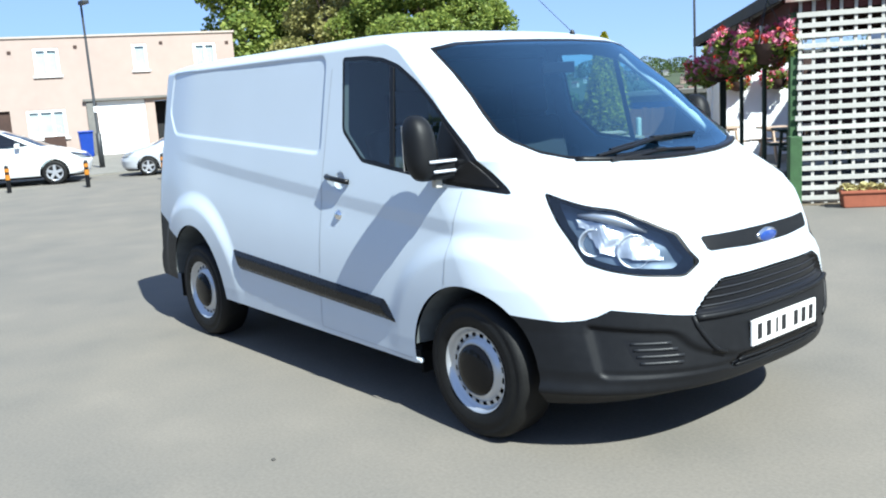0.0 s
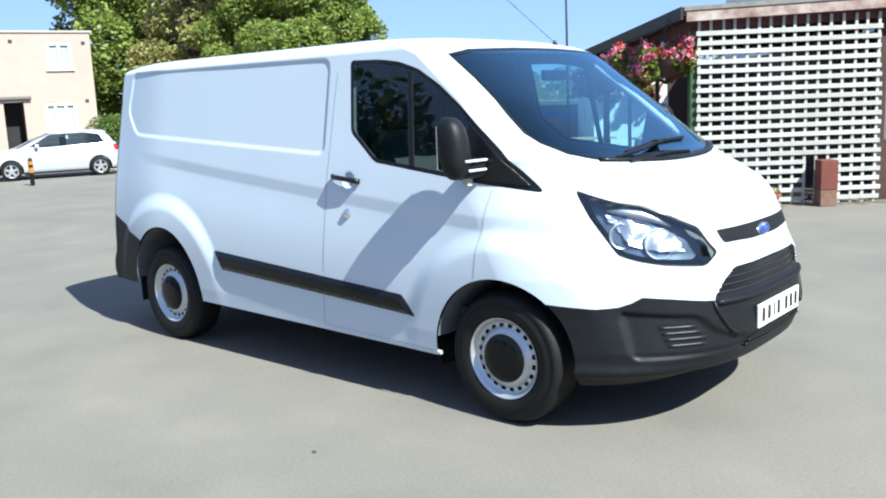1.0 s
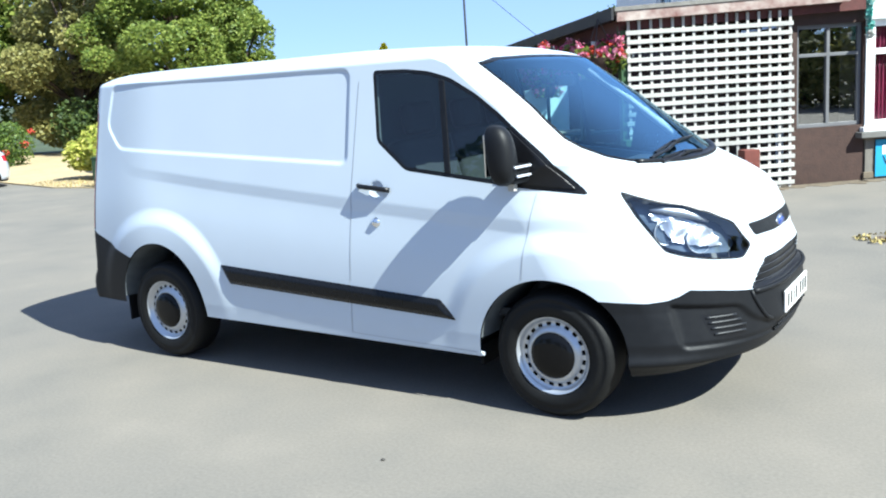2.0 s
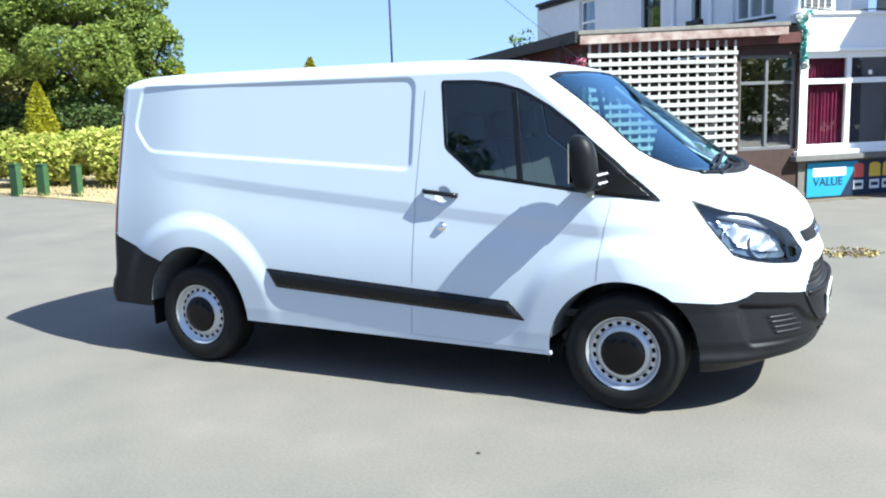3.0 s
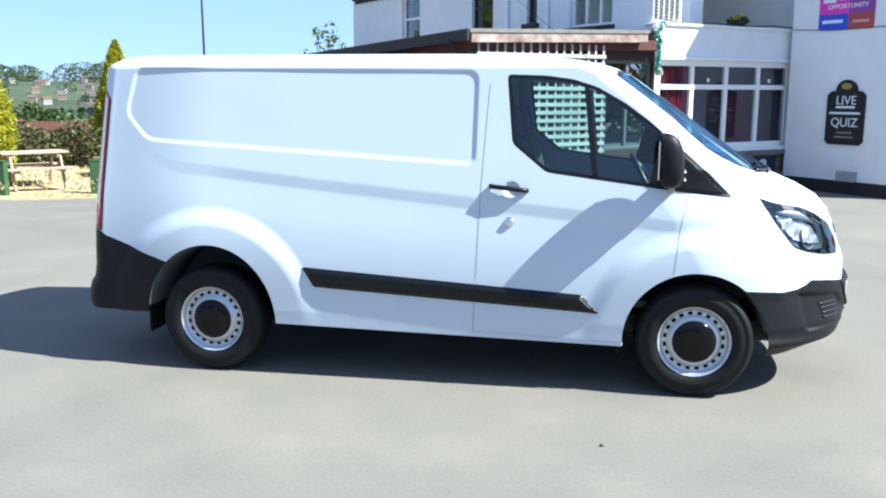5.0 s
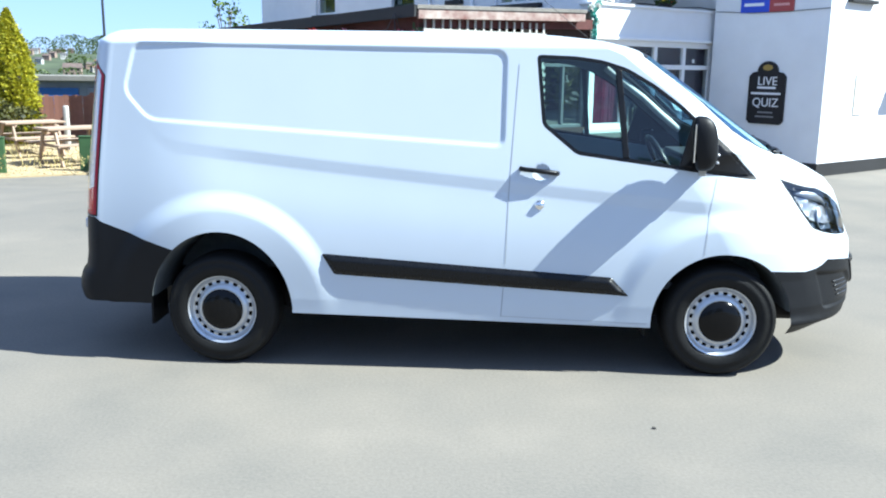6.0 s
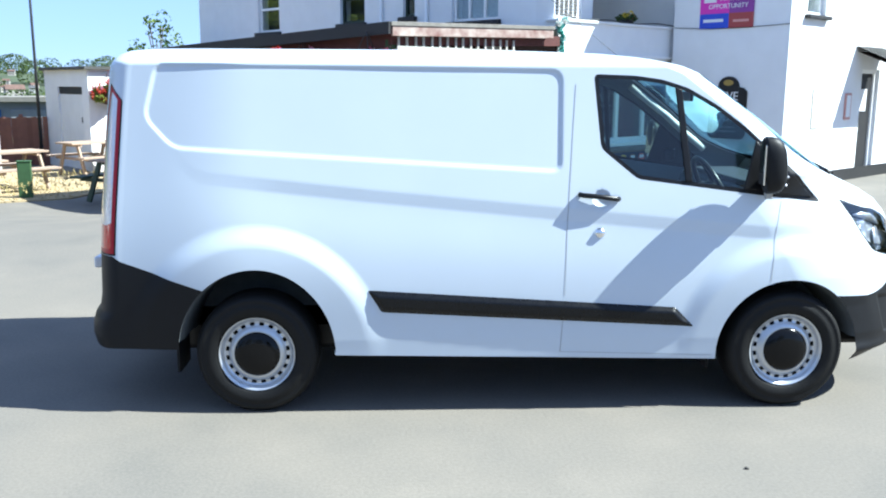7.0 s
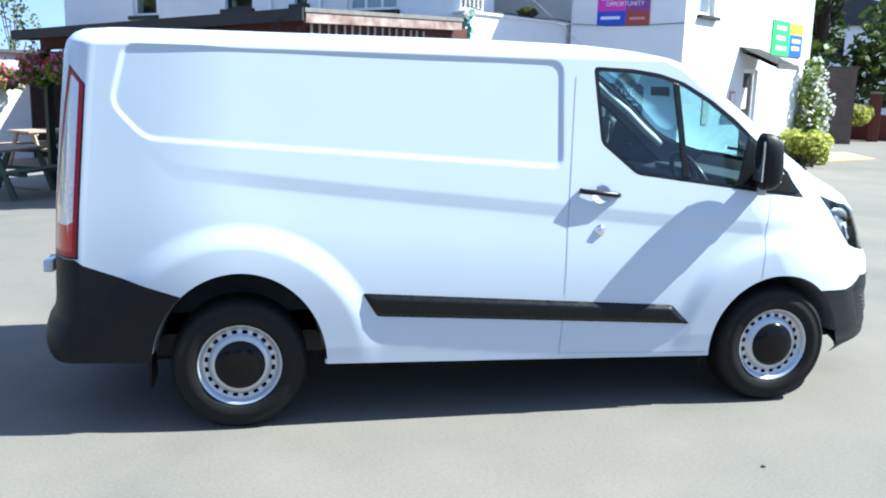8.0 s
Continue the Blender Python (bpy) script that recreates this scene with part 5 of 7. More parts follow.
def roof_z(u, v):
    """Top of the shelter's roof, which falls to its open side and away from its front."""
    return 2.555 + 0.028 * u - 0.0290 * (v + 0.5)


def under_roof(bm):
    """Sets a piece, built with heights below a level roof, under the falling one."""
    for v in bm.verts:
        v.co.z += roof_z(v.co.x, v.co.y)
    return bm


# sheet added over the patio, its dark colour standing for the roof's shade
DIMFLOOR = mat("dim_shelter_floor", (0.035, 0.028, 0.023), rough=0.8, vary=0.35, scale=8, bump=0.2)
sheet("decking", [tuple((Vector((*T0, 0)) + E1 * u + E2 * v)[:2]) for u, v in ((0.06, -0.04), (3.5, -0.04), (3.5, 6.0), (0.06, 6.0))], -0.1, 0.06, DIMFLOOR, "dark sheet added for the shaded floor under the shelter")
bm = bmesh.new()
bm.faces.new([bm.verts.new(p) for p in ((-0.11, -0.52, 0), (3.05, -0.52, 0), (3.58, -0.12, 0), (3.58, 6.08, 0), (-0.39, 6.08, 0))])
bmesh.ops.solidify(bm, geom=bm.faces, thickness=0.05)
part("roof", under_roof(bm), FELTEDGE, sh, "weathered grey felt roof")
part("felt_drip", under_roof(box(-0.10, 3.05, -0.534, -0.522, -0.040, 0.012, 0.004)), FELTEDGE, sh, "grey felt folded over the edge")
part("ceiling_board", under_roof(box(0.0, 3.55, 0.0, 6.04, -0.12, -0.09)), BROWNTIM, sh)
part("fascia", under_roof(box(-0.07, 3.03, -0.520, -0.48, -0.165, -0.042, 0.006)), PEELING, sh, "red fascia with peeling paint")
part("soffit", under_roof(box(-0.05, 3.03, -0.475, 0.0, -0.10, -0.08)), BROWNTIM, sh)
bm = box(-0.142, -0.112, -0.525, 6.10, -0.14, 0.012)
for v in bm.verts:
    v.co.x -= 0.28 * (v.co.y + 0.525) / 6.6
part("side_fascia", under_roof(bm), BLACKPAINT, sh, "black eaves board")
part("end_fascia", under_roof(box(-0.36, 3.5, 6.085, 6.115, -0.14, 0.010)), BLACKPAINT, sh, "black board across the far end")
part("side_beam", under_roof(box(0.02, 0.10, -0.33, 6.02, -0.30, -0.125)), REDBEAM, sh, "dark red beam")
part("front_beam", under_roof(box(0.0, 3.32, -0.40, -0.34, -0.27, -0.125)), REDBEAM, sh, "dark red header board")
part("post", box(0.01, 0.14, -0.40, -0.27, 0.0, roof_z(0, -0.4) - 0.2, 0.006), GREENPAINT, sh, "green painted corner post")
part("post_block", box(-0.03, 0.10, -0.62, -0.43, 0.0, 0.92, 0.008), GREENPAINT, sh, "short green block beside the corner post")
part("post", box(0.02, 0.13, 5.88, 5.99, -0.25, roof_z(0, 5.9) - 0.2, 0.008), DARKGREEN, sh, "thick dark end post")
for y in (1.62, 3.65):
    part("post", tube([(0.07, y, -0.25), (0.07, y, roof_z(0, y) - 0.2)], 0.032, 8), DARKGREEN, sh, "thin dark post")
for k in range(8):
    part("rafter", under_roof(box(0.105, 3.5, 0.5 + 0.75 * k, 0.56 + 0.75 * k, -0.22, -0.125)), BROWNTIM, sh)
# added panel: darkens the white house wall so the trellis gaps look dim
tagged(part("wall_boards", box(-7.1, 5.9, -0.03, 0.0, -0.3, 2.30), BROWNTIM, None, "panel added to darken the house wall behind the trellis"), category="boarding", kind="structure").matrix_basis = MAIN
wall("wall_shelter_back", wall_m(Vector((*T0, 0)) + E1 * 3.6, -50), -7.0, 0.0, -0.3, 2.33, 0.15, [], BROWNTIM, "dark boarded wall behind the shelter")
trel = thing("trellis", SHEL @ Matrix.Translation((0, -0.42, 0)), "white painted slatted trellis screen with flaking paint", "trellis")
rt = random.Random(7)
for k in range(16):
    s = 0.11 + 0.1440 * k
    m = Matrix.Translation((s, 0.0, 0)) @ pose(0, 0, 0, 0, rt.uniform(-0.25, 0.25), 0)
    part("upright_slat", box(-0.017, 0.017, -0.008, 0.008, 0.14, 2.42, m=m), WHITEWOOD, trel)
for k in range(19):
    z = 0.205 + 0.1136 * k
    e = 2.335 - 0.0026 * k
    for a, b in ([(0.07, e)] if k > 4 else [(0.07, 1.40), (1.72, e)]):
        m = Matrix.Translation(((a + b) / 2, -0.018, z)) @ pose(0, 0, 0, 0, rt.uniform(-0.25, 0.25), 0)
        part("cross_slat", box(-(b - a) / 2 + rt.uniform(-.015, .015), (b - a) / 2 + rt.uniform(-.012, .012), -0.009, 0.009, -0.027, 0.027, 0.003, m=m), WHITEWOOD, trel)
pil = thing("brick_pier", SHEL @ Matrix.Translation((1.60, -0.62, GZ)), "short red painted brick pier with worn foot", "pier")
part("pier_shaft", box(-0.105, 0.105, -0.10, 0.10, 0.20, 0.56, 0.012), REDBRICK, pil)
part("pier_foot", box(-0.10, 0.10, -0.095, 0.095, 0.0, 0.20, 0.01), WORNBRICK, pil, "bare worn foot")
tr = thing("planter", SHEL @ Matrix.Translation((0.72, -0.74, GZ)), "long terracotta trough with dry plants", "planter")
bm = box(-0.25, 0.25, -0.10, 0.10, 0.0, 0.18, 0.012)
for v in bm.verts:
    k = 0.88 + 0.12 * v.co.z / 0.2
    v.co.x, v.co.y = v.co.x * k, v.co.y * k
part("trough", bm, TERRA, tr)
part("trough_rim", box(-0.265, 0.265, -0.115, 0.115, 0.155, 0.185, 0.008), TERRA, tr)

# ---- plants ----
def leaf_mat(name, lo, hi, rough=0.55, spec=0.35, trans=0.25):
    """Leaves that vary from one to the next, with some light passing through."""
    m = bpy.data.materials.new(name)
    m.use_nodes = True
    t = m.node_tree
    b = t.nodes["Principled BSDF"]
    geo = t.nodes.new("ShaderNodeNewGeometry")
    r = t.nodes.new("ShaderNodeValToRGB")
    r.color_ramp.elements[0].color, r.color_ramp.elements[1].color = (*lo, 1), (*hi, 1)
    t.links.new(geo.outputs["Random Per Island"], r.inputs[0])
    t.links.new(r.outputs[0], b.inputs["Base Color"])
    b.inputs["Roughness"].default_value, b.inputs["Specular IOR Level"].default_value = rough, spec
    tl = t.nodes.new("ShaderNodeBsdfTranslucent")
    t.links.new(r.outputs[0], tl.inputs["Color"])
    mx = t.nodes.new("ShaderNodeMixShader")
    mx.inputs[0].default_value = trans
    t.links.new(b.outputs[0], mx.inputs[1])
    t.links.new(tl.outputs[0], mx.inputs[2])
    t.links.new(mx.outputs[0], t.nodes["Material Output"].inputs[0])
    return m


BARK = mat("bark", (0.07, 0.05, 0.035), rough=0.9, vary=0.35, scale=8, bump=0.6, bump_scale=20)
LEAF = leaf_mat("green_leaves", (0.088, 0.142, 0.026), (0.31, 0.36, 0.075), trans=0.45)
LEAFOLIVE = leaf_mat("olive_leaves", (0.128, 0.134, 0.037), (0.35, 0.322, 0.108), trans=0.35)
LEAFDARK = leaf_mat("dark_leaves", (0.0216, 0.0432, 0.0115), (0.0936, 0.13, 0.0288))
LEAFGOLD = leaf_mat("golden_conifer_leaves", (0.17, 0.19, 0.008), (0.50, 0.45, 0.022), trans=0.4)
LEAFVAR = leaf_mat("yellow_green_hedge_leaves", (0.234, 0.299, 0.0333), (0.666, 0.632, 0.166), trans=0.4)
LEAFHEDGE = leaf_mat("clipped_hedge_leaves", (0.0358, 0.0786, 0.0129), (0.137, 0.186, 0.0322))
PETALPINK = leaf_mat("pink_petals", (0.55, 0.06, 0.17), (0.72, 0.34, 0.42))
PETALRED = leaf_mat("red_petals", (0.375, 0.015, 0.0225), (0.6, 0.12, 0.06))
PETALWHITE = leaf_mat("white_petals", (0.55, 0.55, 0.50), (0.80, 0.80, 0.76))


def leaves(points, size, seed, stretch=1.5, up=0.3):
    """Small folded leaf shapes scattered at the points."""
    r = np.random.RandomState(seed)
    n = len(points)
    a = r.normal(size=(n, 3))
    a[:, 2] *= 0.6
    a /= np.linalg.norm(a, axis=1, keepdims=True)
    nn = r.normal(size=(n, 3)) + np.array([0, 0, up])
    b = np.cross(nn, a)
    b /= np.maximum(np.linalg.norm(b, axis=1, keepdims=True), 1e-6)
    s = size * r.uniform(0.6, 1.35, size=(n, 1))
    p = np.asarray(points)
    V = np.stack([p - a * s * stretch * 0.5, p + b * s * 0.42 + a * s * 0.05, p + a * s * stretch * 0.5, p - b * s * 0.42 + a * s * 0.05], 1).reshape(-1, 3)
    F = np.arange(4 * n).reshape(n, 4)
    return V, F


def blob_points(blobs, n, seed, shell=0.55):
    """Points in and near the skins of many overlapping balls (x, y, z, rx, rz)."""
    r = np.random.RandomState(seed)
    w = np.array([b[3] ** 2 for b in blobs])
    pick = r.choice(len(blobs), n, p=w / w.sum())
    d = r.normal(size=(n, 3))
    d /= np.linalg.norm(d, axis=1, keepdims=True)
    rad = r.uniform(shell, 1.0, n) ** 0.6
    B = np.array(blobs)[pick]
    return B[:, :3] + d * rad[:, None] * np.stack([B[:, 3], B[:, 3], B[:, 4]], 1)


def tree(x, y, height, width, seed, leafm, label, low=0.25, count=9000, size=0.20, blobs_n=34, trunk=0.22):
    r = random.Random(seed)
    z0 = float(ground_z(x, y)) - 0.1
    t = thing("tree", Matrix.Translation((x, y, z0)), label, "tree")
    bm = bmesh.new()
    top = height * 0.75
    line = [(0, 0, 0), (r.uniform(-.1, .1), r.uniform(-.1, .1), height * 0.25), (r.uniform(-.3, .3), r.uniform(-.3, .3), height * 0.5), (r.uniform(-.4, .4), r.uniform(-.4, .4), top)]
    tube(line, trunk, 10, bm=bm, radii=[trunk * 1.25, trunk, trunk * 0.65, trunk * 0.25])
    blobs = []
    for k in range(blobs_n):
        a = r.uniform(0, 2 * math.pi)
        f = r.uniform(low, 1.0)
        env = math.sin(math.pi * min(1, (f - low) / (1 - low) * 0.80 + 0.16)) ** 0.7
        rad = width * 0.5 * env * r.uniform(0.35, 1.0)
        c = (rad * math.cos(a), rad * math.sin(a), height * f * 0.93)
        s = width * r.uniform(0.09, 0.19)
        blobs.append((*c, s, s * r.uniform(0.6, 0.9)))
        if k % 2 == 0:
            h = min(c[2] * 0.75, top)
            tube([(0, 0, h * 0.7), (c[0] * 0.5, c[1] * 0.5, (h * 0.7 + c[2]) / 2), c], 0.05, 6, bm=bm, radii=[trunk * 0.4, trunk * 0.22, 0.02])
    part("trunk", bm, BARK, t, "brown trunk with limbs", smooth=True)
    P = blob_points(blobs, count, seed)
    V, F = leaves(P, size, seed)
    mesh_ob("crown", V, F, leafm, t, "leafy crown with gaps", smooth=False)
    return t


def conifer(x, y, height, width, seed, label, z0=0.0):
    t = thing("conifer", Matrix.Translation((x, y, z0)), label, "conifer")
    part("trunk", tube([(0, 0, 0), (0, 0, height * 0.8)], 0.05, 8, radii=[0.07, 0.02]), BARK, t)
    r = np.random.RandomState(seed)
    n = 19000
    h = r.uniform(0, 1, n) ** 1.25
    env = np.where(h < 0.30, 0.66 + 0.34 * h / 0.30, (1 - ((h - 0.30) / 0.70) ** 1.35) ** 0.8)
    a = r.uniform(0, 2 * math.pi, n)
    lump = 1 + 0.10 * np.sin(3 * a + 9 * h) + 0.08 * np.sin(7 * a - 17 * h) + 0.05 * np.sin(13 * a + 31 * h)
    flame = 1 + 0.07 * np.sin(19 * a + 5 * h) + 0.06 * np.sin(31 * a - 8 * h)
    rad = width * 0.5 * env * lump * flame * r.uniform(0.72, 1.0, n)
    P = np.stack([rad * np.cos(a), rad * np.sin(a), 0.05 + height * 0.95 * h], 1)
    V, F = leaves(P, 0.046, seed, stretch=2.6, up=0.0)
    mesh_ob("crown", V, F, LEAFGOLD, t, "dense golden yellow foliage", smooth=False)
    return t


def shrub(name, blobs, count, size, seed, leafm, label, category="shrub", z0=0.0, origin=(0, 0)):
    t = thing(name, Matrix.Translation((origin[0], origin[1], z0)), label, category)
    r = random.Random(seed)
    bm = bmesh.new()
    for k in range(6):
        b = blobs[k % len(blobs)]
        tube([(b[0] * 0.6, b[1] * 0.6, 0), (b[0], b[1], b[2])], 0.02, 6, bm=bm)
    part("stems", bm, BARK, t)
    V, F = leaves(blob_points(blobs, count, seed), size, seed)
    mesh_ob("foliage", V, F, leafm, t, smooth=False)
    return t


def row_blobs(p, q, n, r, z, seed, jitter=0.3):
    g = random.Random(seed)
    return [(p[0] + (q[0] - p[0]) * k / (n - 1) + g.uniform(-jitter, jitter), p[1] + (q[1] - p[1]) * k / (n - 1) + g.uniform(-jitter, jitter), z * g.uniform(0.55, 1.0), r * g.uniform(0.7, 1.2), r * g.uniform(0.7, 1.1)) for k in range(n)]


tree(-24.6, 21.0, 9.6, 7.3, 11, LEAF, "broad green tree in full summer leaf", count=80000, size=0.115, low=0.15, blobs_n=60)
tree(-29.2, 19.4, 8.6, 6.5, 12, LEAFOLIVE, "olive-green tree behind the pink house", count=36000, size=0.12, low=0.10, blobs_n=48)
tree(-37.5, 19.5, 10.5, 9.0, 13, LEAF, "tall green tree behind the flat-roofed house", count=30000, size=0.18, low=0.2, blobs_n=50)
tree(-23.4, 22.8, 6.4, 3.4, 14, LEAF, "smaller green tree at the edge of the lawn", count=14000, size=0.13, low=0.42)
tree(-33.5, 22.5, 9.0, 7.0, 15, LEAFOLIVE, "olive-green tree behind the roofs", count=14000, size=0.18, low=0.2)
tree(-7.6, 26.0, 4.8, 2.4, 16, LEAFHEDGE, "wispy young tree with sparse leaves", count=650, size=0.10, low=0.35, blobs_n=26, trunk=0.05)
tree(21.5, 26.5, 8.5, 9.0, 17, LEAFDARK, "dark leafy tree beside the road", count=11000, size=0.26, low=0.25)
# trees behind the viewer, seen in the glass
tree(27.0, 5.5, 9.0, 8.0, 41, LEAFOLIVE, "yellow-green tree across the yard, mirrored in windows", count=7000, size=0.26, low=0.12)
tree(30.0, -2.5, 9.5, 8.5, 42, LEAF, "green tree across the yard, mirrored in windows", count=7000, size=0.26, low=0.12)
tree(29.0, 13.0, 8.5, 7.0, 43, LEAFOLIVE, "olive tree beside the yard, mirrored in windows", count=6000, size=0.26, low=0.12)
tree(8.0, -31.0, 8.5, 9.0, 44, LEAFDARK, "dark tree behind the yard, mirrored in the van's glass", count=6000, size=0.28, low=0.12)
tree(-3.0, -33.0, 9.0, 9.5, 45, LEAFDARK, "dark tree behind the yard, mirrored in the van's glass", count=6000, size=0.28, low=0.12)
tree(-13.0, -30.0, 10.5, 10.0, 46, LEAFDARK, "dark tree behind the yard, mirrored in the van's glass", count=6000, size=0.3, low=0.10)
tree(-23.0, -25.0, 11.0, 10.0, 47, LEAFDARK, "tall dark tree behind the yard, mirrored in the van's glass", count=6000, size=0.3, low=0.10)
tree(-32.0, -17.0, 11.0, 10.0, 48, LEAFDARK, "tall dark tree beyond the road, mirrored in the van's glass", count=6000, size=0.3, low=0.10)
shrub("hedgerow", row_blobs((0, -9), (2.5, 10), 24, 1.7, 2.0, 49, 0.6), 12000, 0.22, 49, LEAFOLIVE, "tall olive-green hedgerow across the yard, mirrored in windows", "hedge", origin=(25.5, 4.5))
conifer(-10.4, 10.7, 2.91, 1.42, 21, "golden conifer with a pointed top on the lawn", -0.17)
conifer(-9.9, 15.4, 3.35, 1.22, 22, "taller golden conifer with a pointed top", -0.21)
conifer(-15.0, 10.6, 2.60, 0.95, 23, "slim golden conifer behind the hedge")
shrub("hedge", row_blobs((-2.4, -0.55), (1.55, 0.36), 24, 0.60, 0.95, 31), 21000, 0.095, 31, LEAFVAR, "yellow-green variegated hedge on the lawn", "hedge", origin=(-12.2, 10.0), z0=-0.04)
shrub("shrub", row_blobs((-0.6, -0.3), (0.6, 0.3), 6, 0.5, 0.9, 32), 2500, 0.07, 32, leaf_mat("grey_green_leaves", (0.14, 0.18, 0.10), (0.36, 0.42, 0.28)), "pale grey-green shrub behind the hedge", origin=(-12.4, 11.6))
shrub("clipped_bush", [(0.5 * math.cos(a), 0.5 * math.sin(a), 0.75, 0.75, 0.8) for a in np.linspace(0, 5.5, 7)], 6000, 0.07, 33, LEAFHEDGE, "rounded clipped green bush with orange blooms", "bush", origin=(-24.6, 12.6))
for k, (x, y, z) in enumerate(((-23.75, 13.4, 1.15), (-23.6, 13.0, 0.75), (-23.65, 12.3, 0.55))):
    V, F = leaves(blob_points([(0, 0, 0, 0.12, 0.12)], 36, 40 + k), 0.07, 40 + k)
    tagged(mesh_ob("bloom", V + np.array([x, y, z]), F, PETALRED, None, "orange-red blooms on the clipped bush", smooth=False), category="flowers")
shrub("thicket", row_blobs((-6.5, -0.8), (-1.8, 0.6), 20, 1.1, 1.3, 34, 0.6), 12000, 0.13, 34, LEAFDARK, "dark shrub thicket under the trees", "shrubs", origin=(-20.5, 18.5))
shrub("thicket", row_blobs((-2.5, -0.6), (3.0, 1.2), 14, 0.7, 0.8, 38, 0.4), 6000, 0.12, 38, LEAFDARK, "low dark scrub beside the lawn", "shrubs", origin=(-18.2, 19.6))
shrub("bramble", row_blobs((-4.4, -1.2), (0.0, 1.3), 20, 0.62, 0.66, 35), 11000, 0.075, 35, leaf_mat("bramble_leaves", (0.03, 0.034, 0.012), (0.13, 0.13, 0.04)), "brown-green scrub at the lawn's end", origin=(-9.8, 13.6), z0=-0.15)
shrub("bush", row_blobs((-0.55, -0.45), (0.45, 0.4), 18, 0.22, 0.62, 36, 0.24), 3200, 0.08, 36, LEAFVAR, "bright green bush at the foot of the wall", origin=tuple((Vector((*C0, 0)) + E1 * 5.9 - E2 * 0.5)[:2]), z0=GZ)
cl = thing("climber", SIDE @ Matrix.Translation((6.45, -0.12, GZ)), "climbing shrub with white flowers on the wall", "climber")
cb = [(0.25 * math.sin(k * 2.1), -0.15 - 0.1 * math.cos(k), 0.15 + 0.17 * k, 0.36 - 0.012 * k, 0.3) for k in range(12)]
part("stems", tube([(0, 0, 0), (0.1, 0.0, 1.0), (0, 0, 2.0)], 0.03, 6), BARK, cl)
V, F = leaves(blob_points(cb, 3000, 37), 0.08, 37)
mesh_ob("foliage", V, F, LEAF, cl, smooth=False)
V, F = leaves(blob_points([(b[0], b[1] - 0.08, b[2], b[3], b[4]) for b in cb[3:]], 620, 38, 0.9), 0.085, 38, 1.0)
mesh_ob("blossom", V, F, PETALWHITE, cl, "small white flowers", smooth=False)
V, F = leaves(blob_points([(-0.20 + 0.066 * k, 0, 0.20, 0.08, 0.06) for k in range(7)], 260, 39), 0.05, 39)
mesh_ob("plant", V, F, leaf_mat("straw_plant", (0.25, 0.20, 0.08), (0.45, 0.40, 0.16)), tr, "dry straw-coloured plants", smooth=False)


def basket(m, seed, label="hanging basket of pink and red flowers", r=0.30, kind=0):
    t = thing("hanging_basket", m, label, "hanging basket", "hanging baskets round the shelter")
    bm = lathe([(0.01, -0.22), (r * 0.5, -0.18), (r * 0.78, -0.06), (r * 0.85, 0.02)], 20, 'z')
    part("bowl", bm, BROWNTIM, t, "dark woven bowl", smooth=True)
    bm = bmesh.new()
    for k in range(3):
        a = k * 2.094
        tube([(r * 0.8 * math.cos(a), r * 0.8 * math.sin(a), 0.02), (0, 0, 0.51)], 0.006, 5, bm=bm)
    part("chain", bm, GALV, t)
    g = random.Random(seed)
    bl = [(g.uniform(-r, r), g.uniform(-r, r), g.uniform(-0.12, 0.20), r * 0.42, r * 0.40) for _ in range(14)]
    V, F = leaves(blob_points(bl, 1100, seed), 0.06, seed)
    mesh_ob("foliage", V, F, LEAF, t, smooth=False)
    rb2 = np.random.RandomState(seed)
    for nm, mm, cnt, sd in (("pink_blossom", PETALPINK, 12 if kind else 125, 1), ("red_blossom", PETALRED, 80 if kind else 24, 2), ("white_blossom", PETALWHITE, 5, 3)):
        heads = blob_points([(b[0] * 1.06, b[1] * 1.06, b[2] + 0.05, b[3], b[4]) for b in bl], cnt, seed + sd, 0.97)
        P = np.repeat(heads, 9, axis=0) + rb2.normal(size=(cnt * 9, 3)) * 0.022
        V, F = leaves(P, 0.055, seed + sd, 1.0)
        mesh_ob(nm, V, F, mm, t, smooth=False, kind="stuff")
    return t


for k, (u, v, z) in enumerate(((-0.20, -0.15, 0), (-0.14, 1.4, 0), (-0.14, 2.5, 0), (-0.14, 3.55, 0), (-0.16, 4.7, -0.04), (-0.22, 5.75, -0.08))):
    basket(SHEL @ Matrix.Translation((u, v, roof_z(u, v) - 0.59 + z)), 60 + 7 * k, r=0.32)
OUT = wall_m((-6.5, 15.6), 40, -0.1)
basket(OUT @ Matrix.Translation((0.35, -0.28, 1.60)), 120, "wall basket of red and orange flowers", r=0.26, kind=1)
basket(OUT @ Matrix.Translation((1.25, -0.28, 1.60)), 130, "wall basket of pink flowers", r=0.28)

gr = np.random.RandomState(95)
gxy = np.stack([gr.uniform(-16, -5.2, 26000), gr.uniform(7.6, 16.0, 26000)], 1)
edge = np.interp(gxy[:, 0], (-16, -14, -9.89, -6.28, -5.28), (8.0, 7.5, 7.84, 10.19, 10.73))
gxy = gxy[(gxy[:, 1] > edge + 0.12 * gr.uniform(0, 1, len(gxy)) ** 2) & (gxy[:, 1] < edge + 5.5 * gr.uniform(0, 1, len(gxy)))]
P = np.array([(x, y, float(ground_z(x, y)) + 0.034) for x, y in gxy])
V, F = leaves(P, 0.026, 95, 1.6, 0.0)
tagged(mesh_ob("dry_grass", V, F, leaf_mat("straw_grass", (0.28, 0.225, 0.11), (0.45, 0.36, 0.20), trans=0.3), None, "short sun-dried grass on the lawn", smooth=False), category="grass", kind="stuff")

